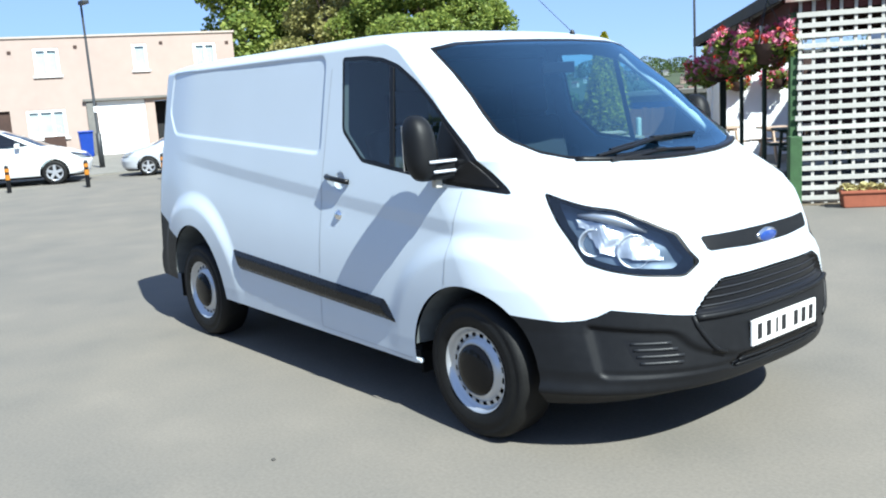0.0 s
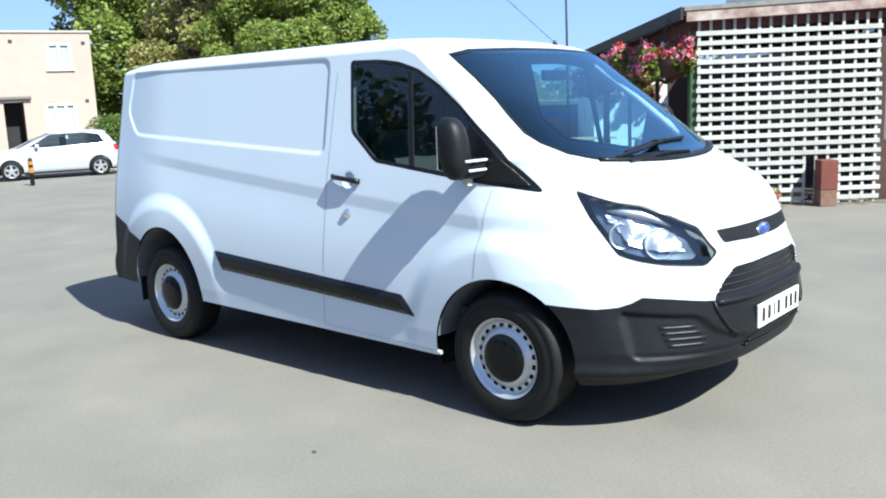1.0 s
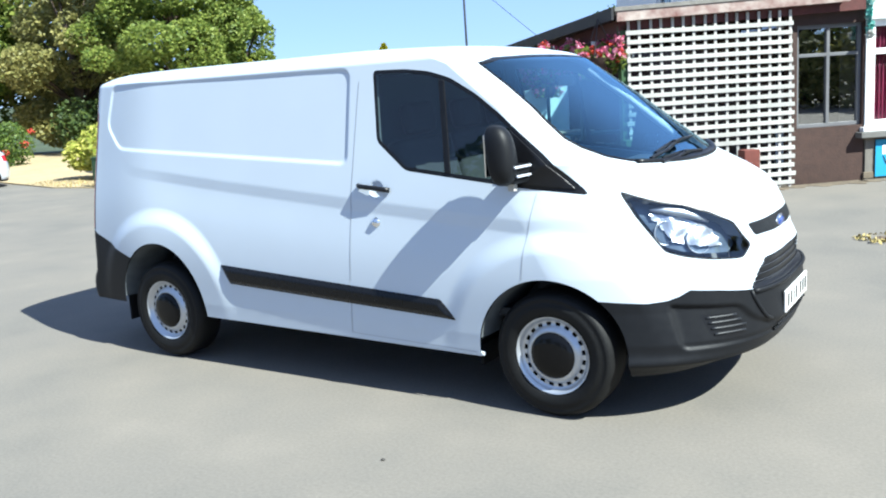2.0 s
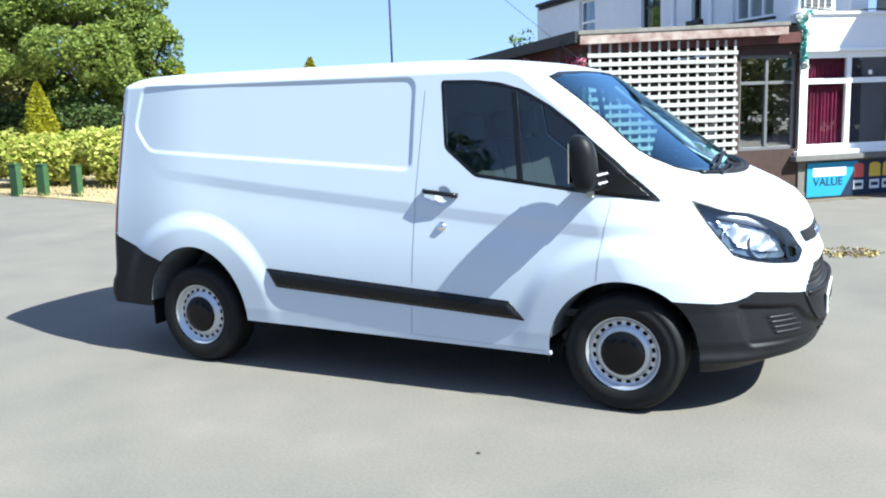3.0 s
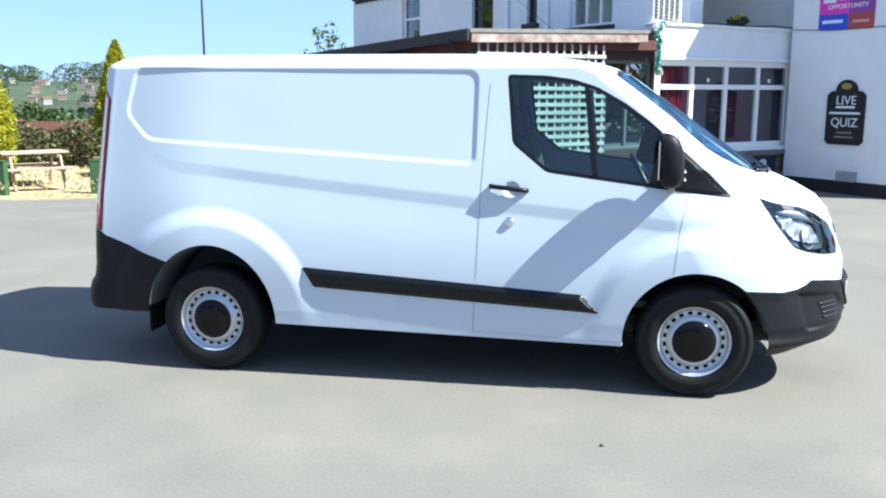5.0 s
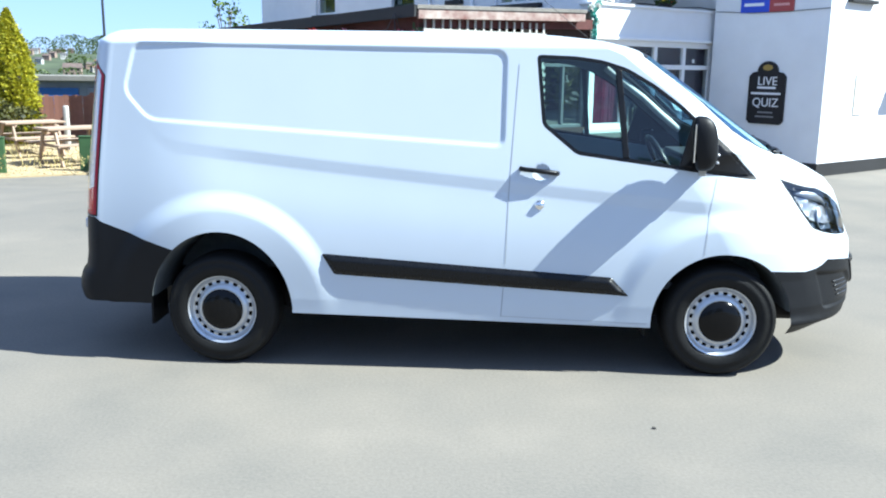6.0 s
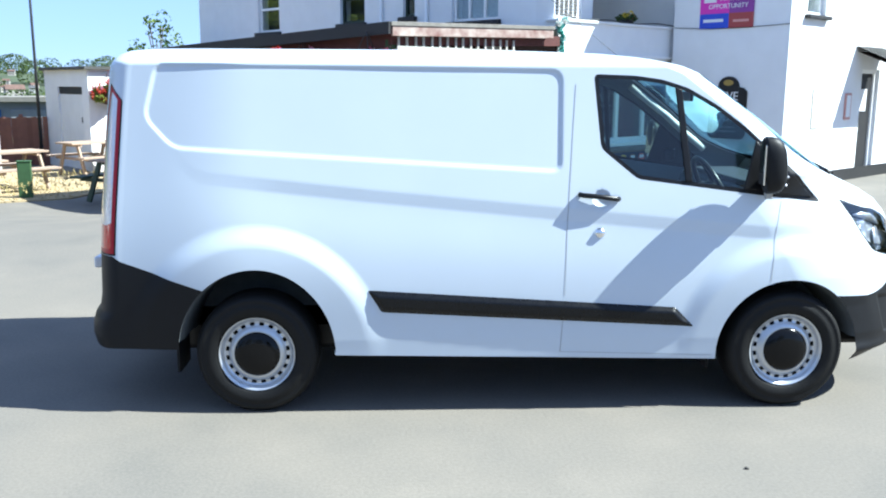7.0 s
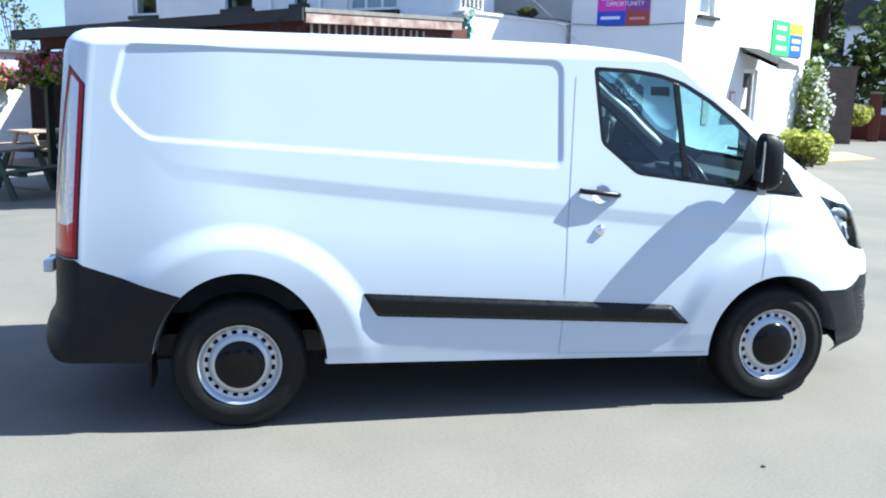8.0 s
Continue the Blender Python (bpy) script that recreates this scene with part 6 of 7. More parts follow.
# ---- outbuilding, fence, sheds ----
wall("wall_outhouse_front", OUT, 0.0, 6.5, -0.3, 2.2, 0.2, [], RENDERW, "white rendered outbuilding wall in sun")
# added panel, keeps the white outbuilding from showing through the trellis
tagged(part("outhouse_boards", box(1.9, 6.5, -0.035, -0.004, -0.3, 2.19), BROWNTIM, None, "panel added to darken the outbuilding behind the trellis"), category="boarding", kind="structure").matrix_basis = OUT
wall("wall_outhouse_side", wall_m((-6.5, 15.6), -50, -0.1), -2.85, -0.2, -0.3, 2.2, 0.2, [(-1.95, -0.38, -0.3, 1.80)], RENDERW, "white rendered outbuilding wall in shade")
tagged(part("roof_outhouse", slab([(-2.95, -0.1), (0.12, -0.1), (0.12, 6.6), (-2.95, 6.6)], 2.2, 2.27), FELT, None, "dark felt flat roof of the outbuilding"), category="roof", kind="structure").matrix_basis = wall_m((-6.5, 15.6), -50, -0.1)
d2 = thing("door_2", wall_m((-6.5, 15.6), -50, -0.1), "pale boarded outbuilding door under a dark header", "door", kind="structure")
for k in range(8):
    a = -1.95 + 1.57 * k / 8
    part("board", box(a + 0.004, a + 1.57 / 8 - 0.004, 0.05, 0.08, -0.28, 1.62), RENDERW, d2)
part("header", box(-1.95, -0.38, 0.04, 0.12, 1.62, 1.80), BLACKPAINT, d2, "dark header panel")
part("door_handle", tube([(-0.55, 0.03, 0.95), (-0.55, 0.03, 1.08)], 0.012, 6), GALV, d2)
fe = thing("fence", wall_m((-15.5, 15.4), 17.5), "red-brown close-boarded garden fence", "fence")
fr = random.Random(5)
for k in range(63):
    m = Matrix.Translation((0.12 * k + 0.06, 0, 0)) @ pose(0, 0, 0, 0, fr.uniform(-0.5, 0.5), 0)
    part("board", box(-0.060, 0.060, -0.012, 0.008 + (k % 2) * 0.006, -0.35, 0.92 + fr.uniform(-0.02, 0.02), m=m), FENCEWOOD, fe)
for k in range(4):
    part("post", box(2.3 * k, 2.3 * k + 0.09, 0.02, 0.11, -0.35, 1.0), FENCEWOOD, fe)
part("rail", box(0, 7.0, 0.018, 0.06, 0.6, 0.68), FENCEWOOD, fe)
GARBLUE = mat("blue_garage_door", (0.035, 0.11, 0.3), rough=0.6, vary=0.2, scale=4)
GARGREY = mat("grey_garage_wall", (0.22, 0.23, 0.24), rough=0.85, vary=0.15, scale=4)
ga = thing("garage", wall_m((-16.2, 24.2), 15, -0.4), "low flat-roofed garage with blue and grey doors", "garage")
part("garage_wall", box(0, 7.2, 0.12, 3, -1.2, 1.55), GARGREY, ga)
part("garage_door", box(0.2, 3.6, 0.04, 0.1, -1.2, 1.3, 0.01), GARBLUE, ga, "blue door")
part("garage_door", box(3.9, 6.8, 0.04, 0.1, -1.2, 1.3, 0.01), GARGREY, ga, "pale grey door")
part("roof", box(-0.2, 7.4, -0.15, 3.2, 1.55, 1.72, 0.01), CONCRETE, ga, "pale flat roof edge")

# ---- poles ----
po = thing("telegraph_pole", Matrix.Translation((-8.3, 17.2, -0.22)), "slim dark steel lighting column", "pole")
part("shaft", tube([(0, 0, 0), (0.0, 0, 3), (-0.03, 0, 9.5)], 0.045, 10, radii=[0.045, 0.032, 0.024]), GALV, po, smooth=True)
lp = thing("street_lamp", Matrix.Translation((-22.2, 5.9, 0)), "dark street lamp column with a white sign plate", "street lamp")
part("column", tube([(0, 0, 0), (0, 0, 1.1), (0, 0, 1.12), (-0.06, -0.02, 5.0)], 0.05, 10, radii=[0.085, 0.085, 0.048, 0.032]), GALV, lp, smooth=True)
part("lantern", box(-0.10, 0.35, -0.10, 0.10, 4.98, 5.10, 0.03), GALV, lp, "dark lantern head")
part("column_sign", box(0.05, 0.07, -0.07, 0.07, 1.75, 1.93, 0.008), SIGNWHITE, lp, "small white plate")

# ---- pink house ----
HOUSE = wall_m((-30.3, 14.9), 71.6)
hh = [(-8.05, -7.10, 3.38, 4.50), (-4.22, -3.64, 3.45, 4.55), (-1.72, -0.78, 3.42, 4.50), (-8.60, -7.12, 0.85, 2.02), (-2.02, -0.80, 0.95, 2.05), (-12.6, -11.6, 3.4, 4.5),
      (-5.87, -3.95, 0.0, 2.25), (-3.55, -2.80, 0.0, 2.15), (-10.2, -9.20, 0.0, 2.05)]
house = thing("house", HOUSE, "flat-roofed two-storey pink rendered terraced house", "house")
wall("wall", Matrix(), -16, 0.0, -0.2, 4.90, 0.25, hh, PINKR, "", parent=house)
part("wall", box(-0.25, 0.0, 0.25, 8.0, -0.2, 4.90), PINKR, house)
part("roof", box(-16.1, 0.08, -0.06, 8.0, 4.90, 4.98, 0.01), mat("pale_capping", (0.40, 0.345, 0.30), rough=0.85, vary=0.15, scale=3), house, "pale parapet capping")
for i, (a, b, c, d) in enumerate(hh[:6]):
    wide = b - a > 1.1
    window("window", Matrix(), a, b, c, d, [a + (b - a) / 3, b - (b - a) / 3] if wide else ([(a + b) / 2] if b - a > 0.7 else []), [], WHITEPVC, "white framed window with net curtains", parent=house, behind=NETCURT, depth=0.02, bar=0.10, sill=WHITEPVC, back=0.1)
gd = part("garage_door", box(-5.87, -3.95, 0.05, 0.10, 0.0, 2.25, 0.01), WHITEPVC, house, "white up-and-over garage door")
for k in range(7):
    part("rib", box(-5.8, -4.0, 0.043, 0.05, 0.2 + 0.28 * k, 0.22 + 0.28 * k), GREYSTONE, gd)
# the porch's shade is put in as a dark panel
part("porch_recess", box(-3.55, -2.80, 0.9, 0.95, 0.0, 2.15), ROOMSHADE, house, "flat panel coloured for the shade in the porch")
part("porch_side", box(-2.80, -2.62, 0.25, 0.9, 0.0, 2.15), REDBRICK, house)
part("door", box(-10.2, -9.20, 0.12, 0.17, 0.0, 2.05, 0.01), BROWNTIM, house, "dark brown front door")
part("porch_lintel", box(-6.4, -2.5, -0.18, 0.0, 2.27, 2.37, 0.01), GREYSTONE, house, "grey porch canopy edge")
part("pillar", box(-6.28, -5.92, -0.10, 0.0, -0.1, 2.26), GREYSTONE, house, "grey stone pillar")
for s, z in ((-6.5, 4.45), (-3.1, 4.5), (-0.35, 4.42), (-0.42, 2.05), (-9.0, 4.3)):
    part("vent", box(s, s + 0.14, -0.03, 0.0, z, z + 0.12), BROWNTIM, house, "small wall vent")
wb = thing("wheelie_bin", wall_m((-30.86, 8.30), 75), "blue wheelie bin beside the pillar", "bin")
bm = box(-0.27, 0.27, -0.3, 0.3, 0.05, 1.02, 0.03)
for v in bm.verts:
    k = 0.80 + 0.2 * v.co.z
    v.co.x, v.co.y = v.co.x * k, v.co.y * k
part("bin_body", bm, BLUEBIN, wb)
part("lid", box(-0.29, 0.29, -0.34, 0.33, 1.02, 1.09, 0.02), BLUEBIN, wb)
for s in (-0.24, 0.24):
    bm = lathe([(0.02, s - 0.03), (0.1, s - 0.03), (0.1, s + 0.03), (0.02, s + 0.03)], 16)
    bmesh.ops.transform(bm, matrix=Matrix.Translation((0, 0.28, 0.1)) @ pose(0, 0, 0, 0, 0, 90), verts=bm.verts)
    part("bin_wheel", bm, RUBBER, wb)
sc = thing("garden_chair", wall_m((-31.15, 7.2), 75), "old brown wooden garden chair against the house", "chair")
part("seat", box(-0.4, 0.4, -0.25, 0.25, 0.4, 0.46, 0.01), BENCHWOOD, sc)
part("backrest", box(-0.4, 0.4, 0.22, 0.26, 0.46, 0.95, 0.01), BROWNTIM, sc)
for a in (-0.36, 0.32):
    for b in (-0.22, 0.2):
        part("leg", box(a, a + 0.05, b, b + 0.05, 0, 0.4), BROWNTIM, sc)


# ---- cars ----
CARWHITE = mat("car_white_paint", (0.72, 0.73, 0.74), rough=0.25, vary=0.02, coat=0.8)
CARSILVER = mat("car_silver_paint", (0.50, 0.52, 0.56), rough=0.3, metal=0.35, vary=0.03, coat=0.8)
CARGLASS = glass_mat("car_glass", (0.30, 0.36, 0.38))
ALLOY = mat("alloy_wheel", (0.60, 0.60, 0.61), rough=0.3, metal=0.8, vary=0.05)


def car(m, paint, label, roof=1.46):
    """A small hatchback, nose towards +x, wheels at x = 0 and 2.55."""
    t = thing("car", m, label, "car")
    zk = (0.18, 0.30, 0.50, 0.65, 0.75, 0.85, 0.93, 1.0, 1.2, roof - 0.08, roof - 0.03, roof)
    xn = (3.25, 3.38, 3.42, 3.38, 3.25, 2.95, 2.55, 2.35, 1.95, 1.45, 1.25, 0.8)
    bn = (0.4, 0.5, 0.55, 0.55, 0.55, 0.5, 0.35, 0.25, 0.25, 0.25, 0.3, 0.3)
    xt = (-0.60, -0.68, -0.70, -0.68, -0.66, -0.64, -0.62, -0.60, -0.48, -0.30, -0.15, 0.3)
    hw = (0.78, 0.84, 0.87, 0.875, 0.87, 0.86, 0.84, 0.82, 0.72, 0.60, 0.52, 0.2)
    zs = np.concatenate([np.arange(0.18, roof - 0.06, 0.03), [roof - 0.04, roof - 0.02, roof - 0.008, roof]])
    th, tr2 = np.linspace(0, math.pi / 2, 20), np.linspace(0, math.pi / 2, 14)[::-1]
    rows = []
    for z in zs:
        f, b, r, w = (interp(z, zk, k) for k in (xn, bn, xt, hw))
        x = np.concatenate([f - b + b * np.cos(th) ** 1.2, np.linspace(f - b, r + 0.3, 60)[1:-1], r + 0.3 - 0.3 * np.cos(tr2) ** 0.9])
        y = np.concatenate([w * np.sin(th) ** 0.7, np.full(58, w), w * np.sin(tr2) ** 0.7])
        y[0] = y[-1] = 0
        rows.append(np.stack([x, -y, np.full_like(x, z)], 1))
    n = len(rows[0])
    V = np.vstack(rows)
    q = np.arange(n - 1)
    F = np.vstack([k for r in range(len(rows) - 1) for k in (np.stack([r * n + q, (r + 1) * n + q + 1, r * n + q + 1], 1), np.stack([r * n + q, (r + 1) * n + q, (r + 1) * n + q + 1], 1))])
    side = lambda v: np.where(v[:, 1] < -0.25, 1.0, -1.0)
    V, F, _ = clip(V, F, np.where(V[:, 1] < -0.4, np.minimum(np.hypot(V[:, 0], V[:, 2] - 0.30), np.hypot(V[:, 0] - 2.55, V[:, 2] - 0.30)) - 0.345, 1))
    wp = rounded([(-0.20, 1.03), (-0.05, 1.30), (0.4, roof - 0.09), (1.35, roof - 0.10), (2.05, 1.0), (1.6, 0.96)], 0.05)
    V, win, F = clip(V, F, np.where(V[:, 1] < -0.4, poly_dist(V[:, 0], V[:, 2], wp), -1))
    V, ws, F = clip(V, F, np.where((V[:, 0] > 1.0), np.minimum(np.minimum(V[:, 2] - 0.97, roof - 0.09 - V[:, 2]), V[:, 1] + interp(V[:, 2], zk, hw) * 0.88), -1))
    V, rw, F = clip(V, F, np.where((V[:, 0] < 0.2), np.minimum(np.minimum(V[:, 2] - 1.04, roof - 0.12 - V[:, 2]), V[:, 1] + interp(V[:, 2], zk, hw) * 0.85), -1))
    V, hl, F = clip(V, F, np.where(V[:, 0] > 2.6, poly_dist(V[:, 0], V[:, 2], [(2.9, 0.80), (3.36, 0.70), (3.40, 0.60), (3.2, 0.60)]), -1))
    V, tl, F = clip(V, F, np.where(V[:, 0] < 0, poly_dist(V[:, 0], V[:, 2], [(-0.75, 0.98), (-0.42, 0.95), (-0.48, 0.78), (-0.75, 0.76)]), -1))
    tl = tl[V[tl][:, :, 1].mean(1) < -0.45]
    hl = hl[V[hl][:, :, 1].mean(1) < -0.35]
    V, sk, F = clip(V, F, 0.24 - V[:, 2])
    mesh_ob("body", *mirrored(V, F), paint, t)
    mesh_ob("skirt", *mirrored(V, sk), PLASTIC, t, "dark lower skirt")
    mesh_ob("windscreen", *mirrored(V, ws), CARGLASS, t)
    mesh_ob("rear_window", *mirrored(V, rw), CARGLASS, t)
    for nm, fc, mm in (("side_window", win, CARGLASS), ("headlight", hl, CLEAR), ("tail_light", tl, REDLENS)):
        v, f = compact(V, fc)
        mesh_ob(nm, v, f, mm, t)
        mesh_ob(nm, v * np.array([1, -1, 1]), f[:, ::-1], mm, t)
    part("cabin", box(-0.1, 1.9, -0.6, 0.6, 0.35, 0.95, 0.05), CABGREY, t, "dark cabin")
    part("front_seat", box(0.9, 1.05, -0.55, -0.1, 0.9, 1.22, 0.04), SEATCLOTH, t)
    part("front_seat", box(0.9, 1.05, 0.1, 0.55, 0.9, 1.22, 0.04), SEATCLOTH, t)
    for s in (-1, 1):
        part("pillar", box(0.86, 0.92, s * 0.70 - 0.02, s * 0.70 + 0.02, 0.98, roof - 0.16), paint, t)
        part("wing_mirror", box(1.72, 1.84, s * 0.92 - 0.09, s * 0.92 + 0.06, 0.96, 1.08, 0.03), paint, t)
        part("underside", box(-0.45, 3.1, -0.55, 0.55, 0.18, 0.4), BLACK, t) if s > 0 else None
        for x in (0.0, 2.55):
            w = thing("wheel", Matrix.Translation((x, s * -0.855, 0.30)) @ (Matrix() if s > 0 else pose(0, 0, 0, 0, 0, 180)), "", "")
            w.parent = t
            part("tyre", lathe([(0.20, 0.01), (0.24, 0.0), (0.285, 0.01), (0.30, 0.03), (0.30, 0.17), (0.2, 0.19)], 36), RUBBER, w, smooth=True)
            bm = lathe([(0.205, 0.0), (0.195, 0.03), (0.17, 0.035)], 36)
            for k in range(5):
                a = k * 2 * math.pi / 5
                box(-0.035, 0.035, 0.005, 0.03, 0.03, 0.19, m=pose(0, 0, 0, 0, math.degrees(a), 0), bm=bm)
            lathe([(0.001, 0.0), (0.05, 0.0), (0.06, 0.02)], 16, bm=bm)
            part("rim", bm, ALLOY, w)
            part("brake", lathe([(0.19, 0.06), (0.02, 0.06)], 20), BLACK, w)
    return t


car(wall_m((-19.15, 1.05), 68), CARWHITE, "white hatchback parked beside the pavement")
car(wall_m((-16.85, 7.55), -113) @ Matrix.Scale(0.82, 4), CARSILVER, "pale silver hatchback parked at the kerb")

# ---- bollards and posts ----
AMB = None
for x, y in ((-16.2, 1.7), (-15.3, 3.2), (-15.1, 4.97)):
    if AMB is None:
        AMB = thing("bollard", Matrix.Translation((x, y, 0)), "slim black bollard with amber bands", "bollard", "bollards along the road")
        part("bollard_shaft", lathe([(0.05, 0.0), (0.05, 0.58), (0.04, 0.63), (0.001, 0.645)], 16, 'z'), BLACK, AMB, smooth=True)
        part("amber_band", lathe([(0.053, 0.30), (0.053, 0.42)], 16, 'z'), AMBER, AMB, smooth=True)
        part("amber_band", lathe([(0.053, 0.48), (0.053, 0.56)], 16, 'z'), AMBER, AMB, smooth=True)
    else:
        copy_thing(AMB, Matrix.Translation((x, y, 0)))
GP = None
for x, y, a in ((-12.48, 7.68, 0), (-11.89, 7.87, 5), (-11.19, 8.14, -4), (-8.92, 9.24, 3), (-7.49, 10.19, 20), (-6.08, 10.78, 14)):
    m = wall_m((x, y), a, float(ground_z(x, y)) + 0.02)
    if GP is None:
        GP = thing("lawn_post", m, "short green painted timber post on the lawn edge", "post", "green posts along the lawn")
        part("post_shaft", box(-0.115, 0.115, -0.07, 0.07, -0.05, 0.66, 0.012), GREENPAINT, GP)
        part("post_cap", box(-0.125, 0.125, -0.08, 0.08, 0.66, 0.685, 0.008), GREENPAINT, GP)
    else:
        copy_thing(GP, m)


def picnic(m, wood, label, frame_wood=None):
    t = thing("picnic_table", m, label, "picnic table", "picnic tables in the beer garden")
    under = frame_wood or wood
    for k in range(5):
        part("top_plank", box(-0.65, 0.65, -0.36 + 0.146 * k, -0.224 + 0.146 * k, 0.72, 0.76, 0.006), wood, t)
    for s in (-1, 1):
        for k in range(2):
            y = s * 0.66 + (k - 0.5) * 0.145
            part("bench_plank", box(-0.65, 0.65, y - 0.066, y + 0.066, 0.42, 0.46, 0.006), under, t)
        part("brace", box(s * 0.43 - 0.022, s * 0.43 + 0.022, -0.76, 0.76, 0.36, 0.42, 0.004), under, t)
        part("top_batten", box(s * 0.43 - 0.022, s * 0.43 + 0.022, -0.34, 0.34, 0.66, 0.72, 0.004), under, t)
        for q in (-1, 1):
            bm = box(-0.022, 0.022, -0.05, 0.05, 0.0, 0.80, 0.004)
            bmesh.ops.transform(bm, matrix=Matrix.Translation((s * 0.48, q * 0.56, 0)) @ pose(0, 0, 0, q * 22, 0, 0), verts=bm.verts)
            for v in bm.verts:
                v.co.z = min(v.co.z, 0.72)
                v.co.z = max(v.co.z, 0.0)
            part("leg", bm, under, t)
    return t


def garden_m(x, y, ang):
    """A place on the lawn or the patio, turned about the upright."""
    return wall_m((x, y), ang, float(ground_z(x, y)) + 0.033)


GREENWOOD = mat("dark_green_bench", (0.05, 0.075, 0.05), rough=0.7, vary=0.25, scale=10, per_piece=0.3)
picnic(garden_m(-9.12, 10.51, 49), BENCHWOOD, "weathered pine picnic table on the dry lawn")
picnic(garden_m(-6.86, 11.93, 49), BENCHWOOD, "weathered pine picnic table near the patio")
picnic(garden_m(-6.28, 14.91, 49), BENCHWOOD, "weathered pine picnic table by the outbuilding")
picnic(garden_m(-3.94, 10.1, 65), BENCHWOOD, "picnic table with a bare pine top on a dark green frame", GREENWOOD)
picnic(garden_m(-4.38, 15.06, 49), BENCHWOOD, "weathered pine picnic table on the patio")
picnic(garden_m(-1.95, 11.46, 40), GREENWOOD, "dark green picnic table under the shelter")
picnic(garden_m(-8.48, 13.35, 49), BENCHWOOD, "weathered pine picnic table beside the scrub")
wp = thing("white_post", garden_m(-8.29, 14.72, 0), "white rounded wooden post", "post")
part("post_shaft", box(-0.06, 0.06, -0.06, 0.06, 0, 1.05, 0.04), WHITEWOOD, wp, smooth=True)

# ---- small things on the pub and the yard ----
TEAL = leaf_mat("teal_tinsel", (0.04, 0.30, 0.26), (0.30, 0.62, 0.55))
gl = thing("garland", SHEL @ Matrix.Translation((3.36, -0.37, 0)), "teal tinsel garland with white bows on the corner", "garland")
gp = [(0.10, 0.0, 2.78), (0.03, -0.02, 2.70), (-0.10, -0.03, 2.68), (-0.02, -0.02, 2.60), (0.04, 0.0, 2.45), (0.02, -0.01, 2.30), (0.05, 0.0, 2.15), (0.03, 0.0, 2.0)]
part("cord", tube(gp, 0.006, 6), BLACKPAINT, gl)
gb = [(p[0] + (q[0] - p[0]) * k / 4, p[1], p[2] + (q[2] - p[2]) * k / 4, 0.035, 0.035) for p, q in zip(gp, gp[1:]) for k in range(4)]
V, F = leaves(blob_points(gb, 420, 81), 0.05, 81)
mesh_ob("tinsel", V, F, TEAL, gl, smooth=False)
V, F = leaves(blob_points([(0.05, -0.03, 2.72, 0.05, 0.04), (-0.10, -0.05, 2.70, 0.05, 0.05), (0.05, -0.03, 2.5, 0.04, 0.04), (0.03, -0.03, 2.05, 0.05, 0.05)], 90, 82), 0.06, 82)
mesh_ob("bow", V, F, PETALWHITE, gl, smooth=False, kind="stuff")
fp = thing("flower_pot", BAY @ Matrix.Translation((1.88, 0.12, 2.80)), "dark pot of yellow and red flowers on the parapet", "plant pot")
part("pot", lathe([(0.001, 0.0), (0.11, 0.0), (0.13, 0.06), (0.14, 0.06), (0.14, 0.075), (0.12, 0.075)], 20, 'z'), BLACKPAINT, fp)
V, F = leaves(blob_points([(0, 0, 0.10, 0.17, 0.08)], 260, 83), 0.05, 83)
mesh_ob("foliage", V, F, LEAFDARK, fp, smooth=False)
V, F = leaves(blob_points([(-0.10, -0.05, 0.14, 0.05, 0.04), (-0.02, -0.1, 0.18, 0.04, 0.04)], 40, 84), 0.045, 84, 1.0)
mesh_ob("yellow_bloom", V, F, leaf_mat("yellow_petals", (0.60, 0.42, 0.03), (0.75, 0.62, 0.08)), fp, smooth=False)
V, F = leaves(blob_points([(0.07, -0.08, 0.12, 0.05, 0.04)], 20, 85), 0.045, 85, 1.0)
mesh_ob("red_bloom", V, F, PETALRED, fp, smooth=False)
RUST = mat("rusty_iron", (0.13, 0.095, 0.065), rough=0.8, vary=0.4, scale=20, bump=0.3, metal=0.3)
dc = thing("drain_cover", Matrix.Translation((4.0, 4.15, float(ground_z(4.0, 4.15)))) @ pose(0, 0, 0, 0, 0, 12), "rusty iron drain cover set in the asphalt", "drain cover")
part("drain_frame", box(-0.15, 0.15, -0.12, 0.12, -0.02, 0.004, 0.003), RUST, dc)
for k in range(5):
    part("drain_bar", box(-0.125 + 0.055 * k, -0.097 + 0.055 * k, -0.10, 0.10, 0.004, 0.010, 0.002), RUST, dc)
LITTER = mat("dry_dirt", (0.135, 0.108, 0.075), rough=0.95, vary=0.35, scale=14, bump=0.6, bump_scale=60, big=2.5)
ld = random.Random(33)
for mm, s0, s1, wide in ((BAY, -0.1, 3.2, 0.34), (LOBBY, -0.2, 3.35, 0.42)):
    n = 44
    outer = [(s0 + (s1 - s0) * k / n, -wide * ld.uniform(0.45, 1.0)) for k in range(n + 1)]
    ob = part("dirt_strip", slab(outer + [(s1, -0.02), (s0, -0.02)], GZ - 0.02, GZ + 0.006), LITTER, None, "dry dirt and leaf litter along the wall foot")
    tagged(ob, category="dirt", kind="structure").matrix_basis = mm
V, F = leaves(blob_points([(0.24 * math.cos(a) * ld.uniform(0.7, 1.3), 0.18 * math.sin(a) * ld.uniform(0.7, 1.3), 0.012, 0.07, 0.012) for a in np.linspace(0, 6.0, 16)], 200, 91), 0.03, 91, 1.8)
mesh_ob("weeds", V, F, DRYT, dc, "dry yellow weeds round the iron frame", smooth=False, kind="stuff")
sr = random.Random(15)
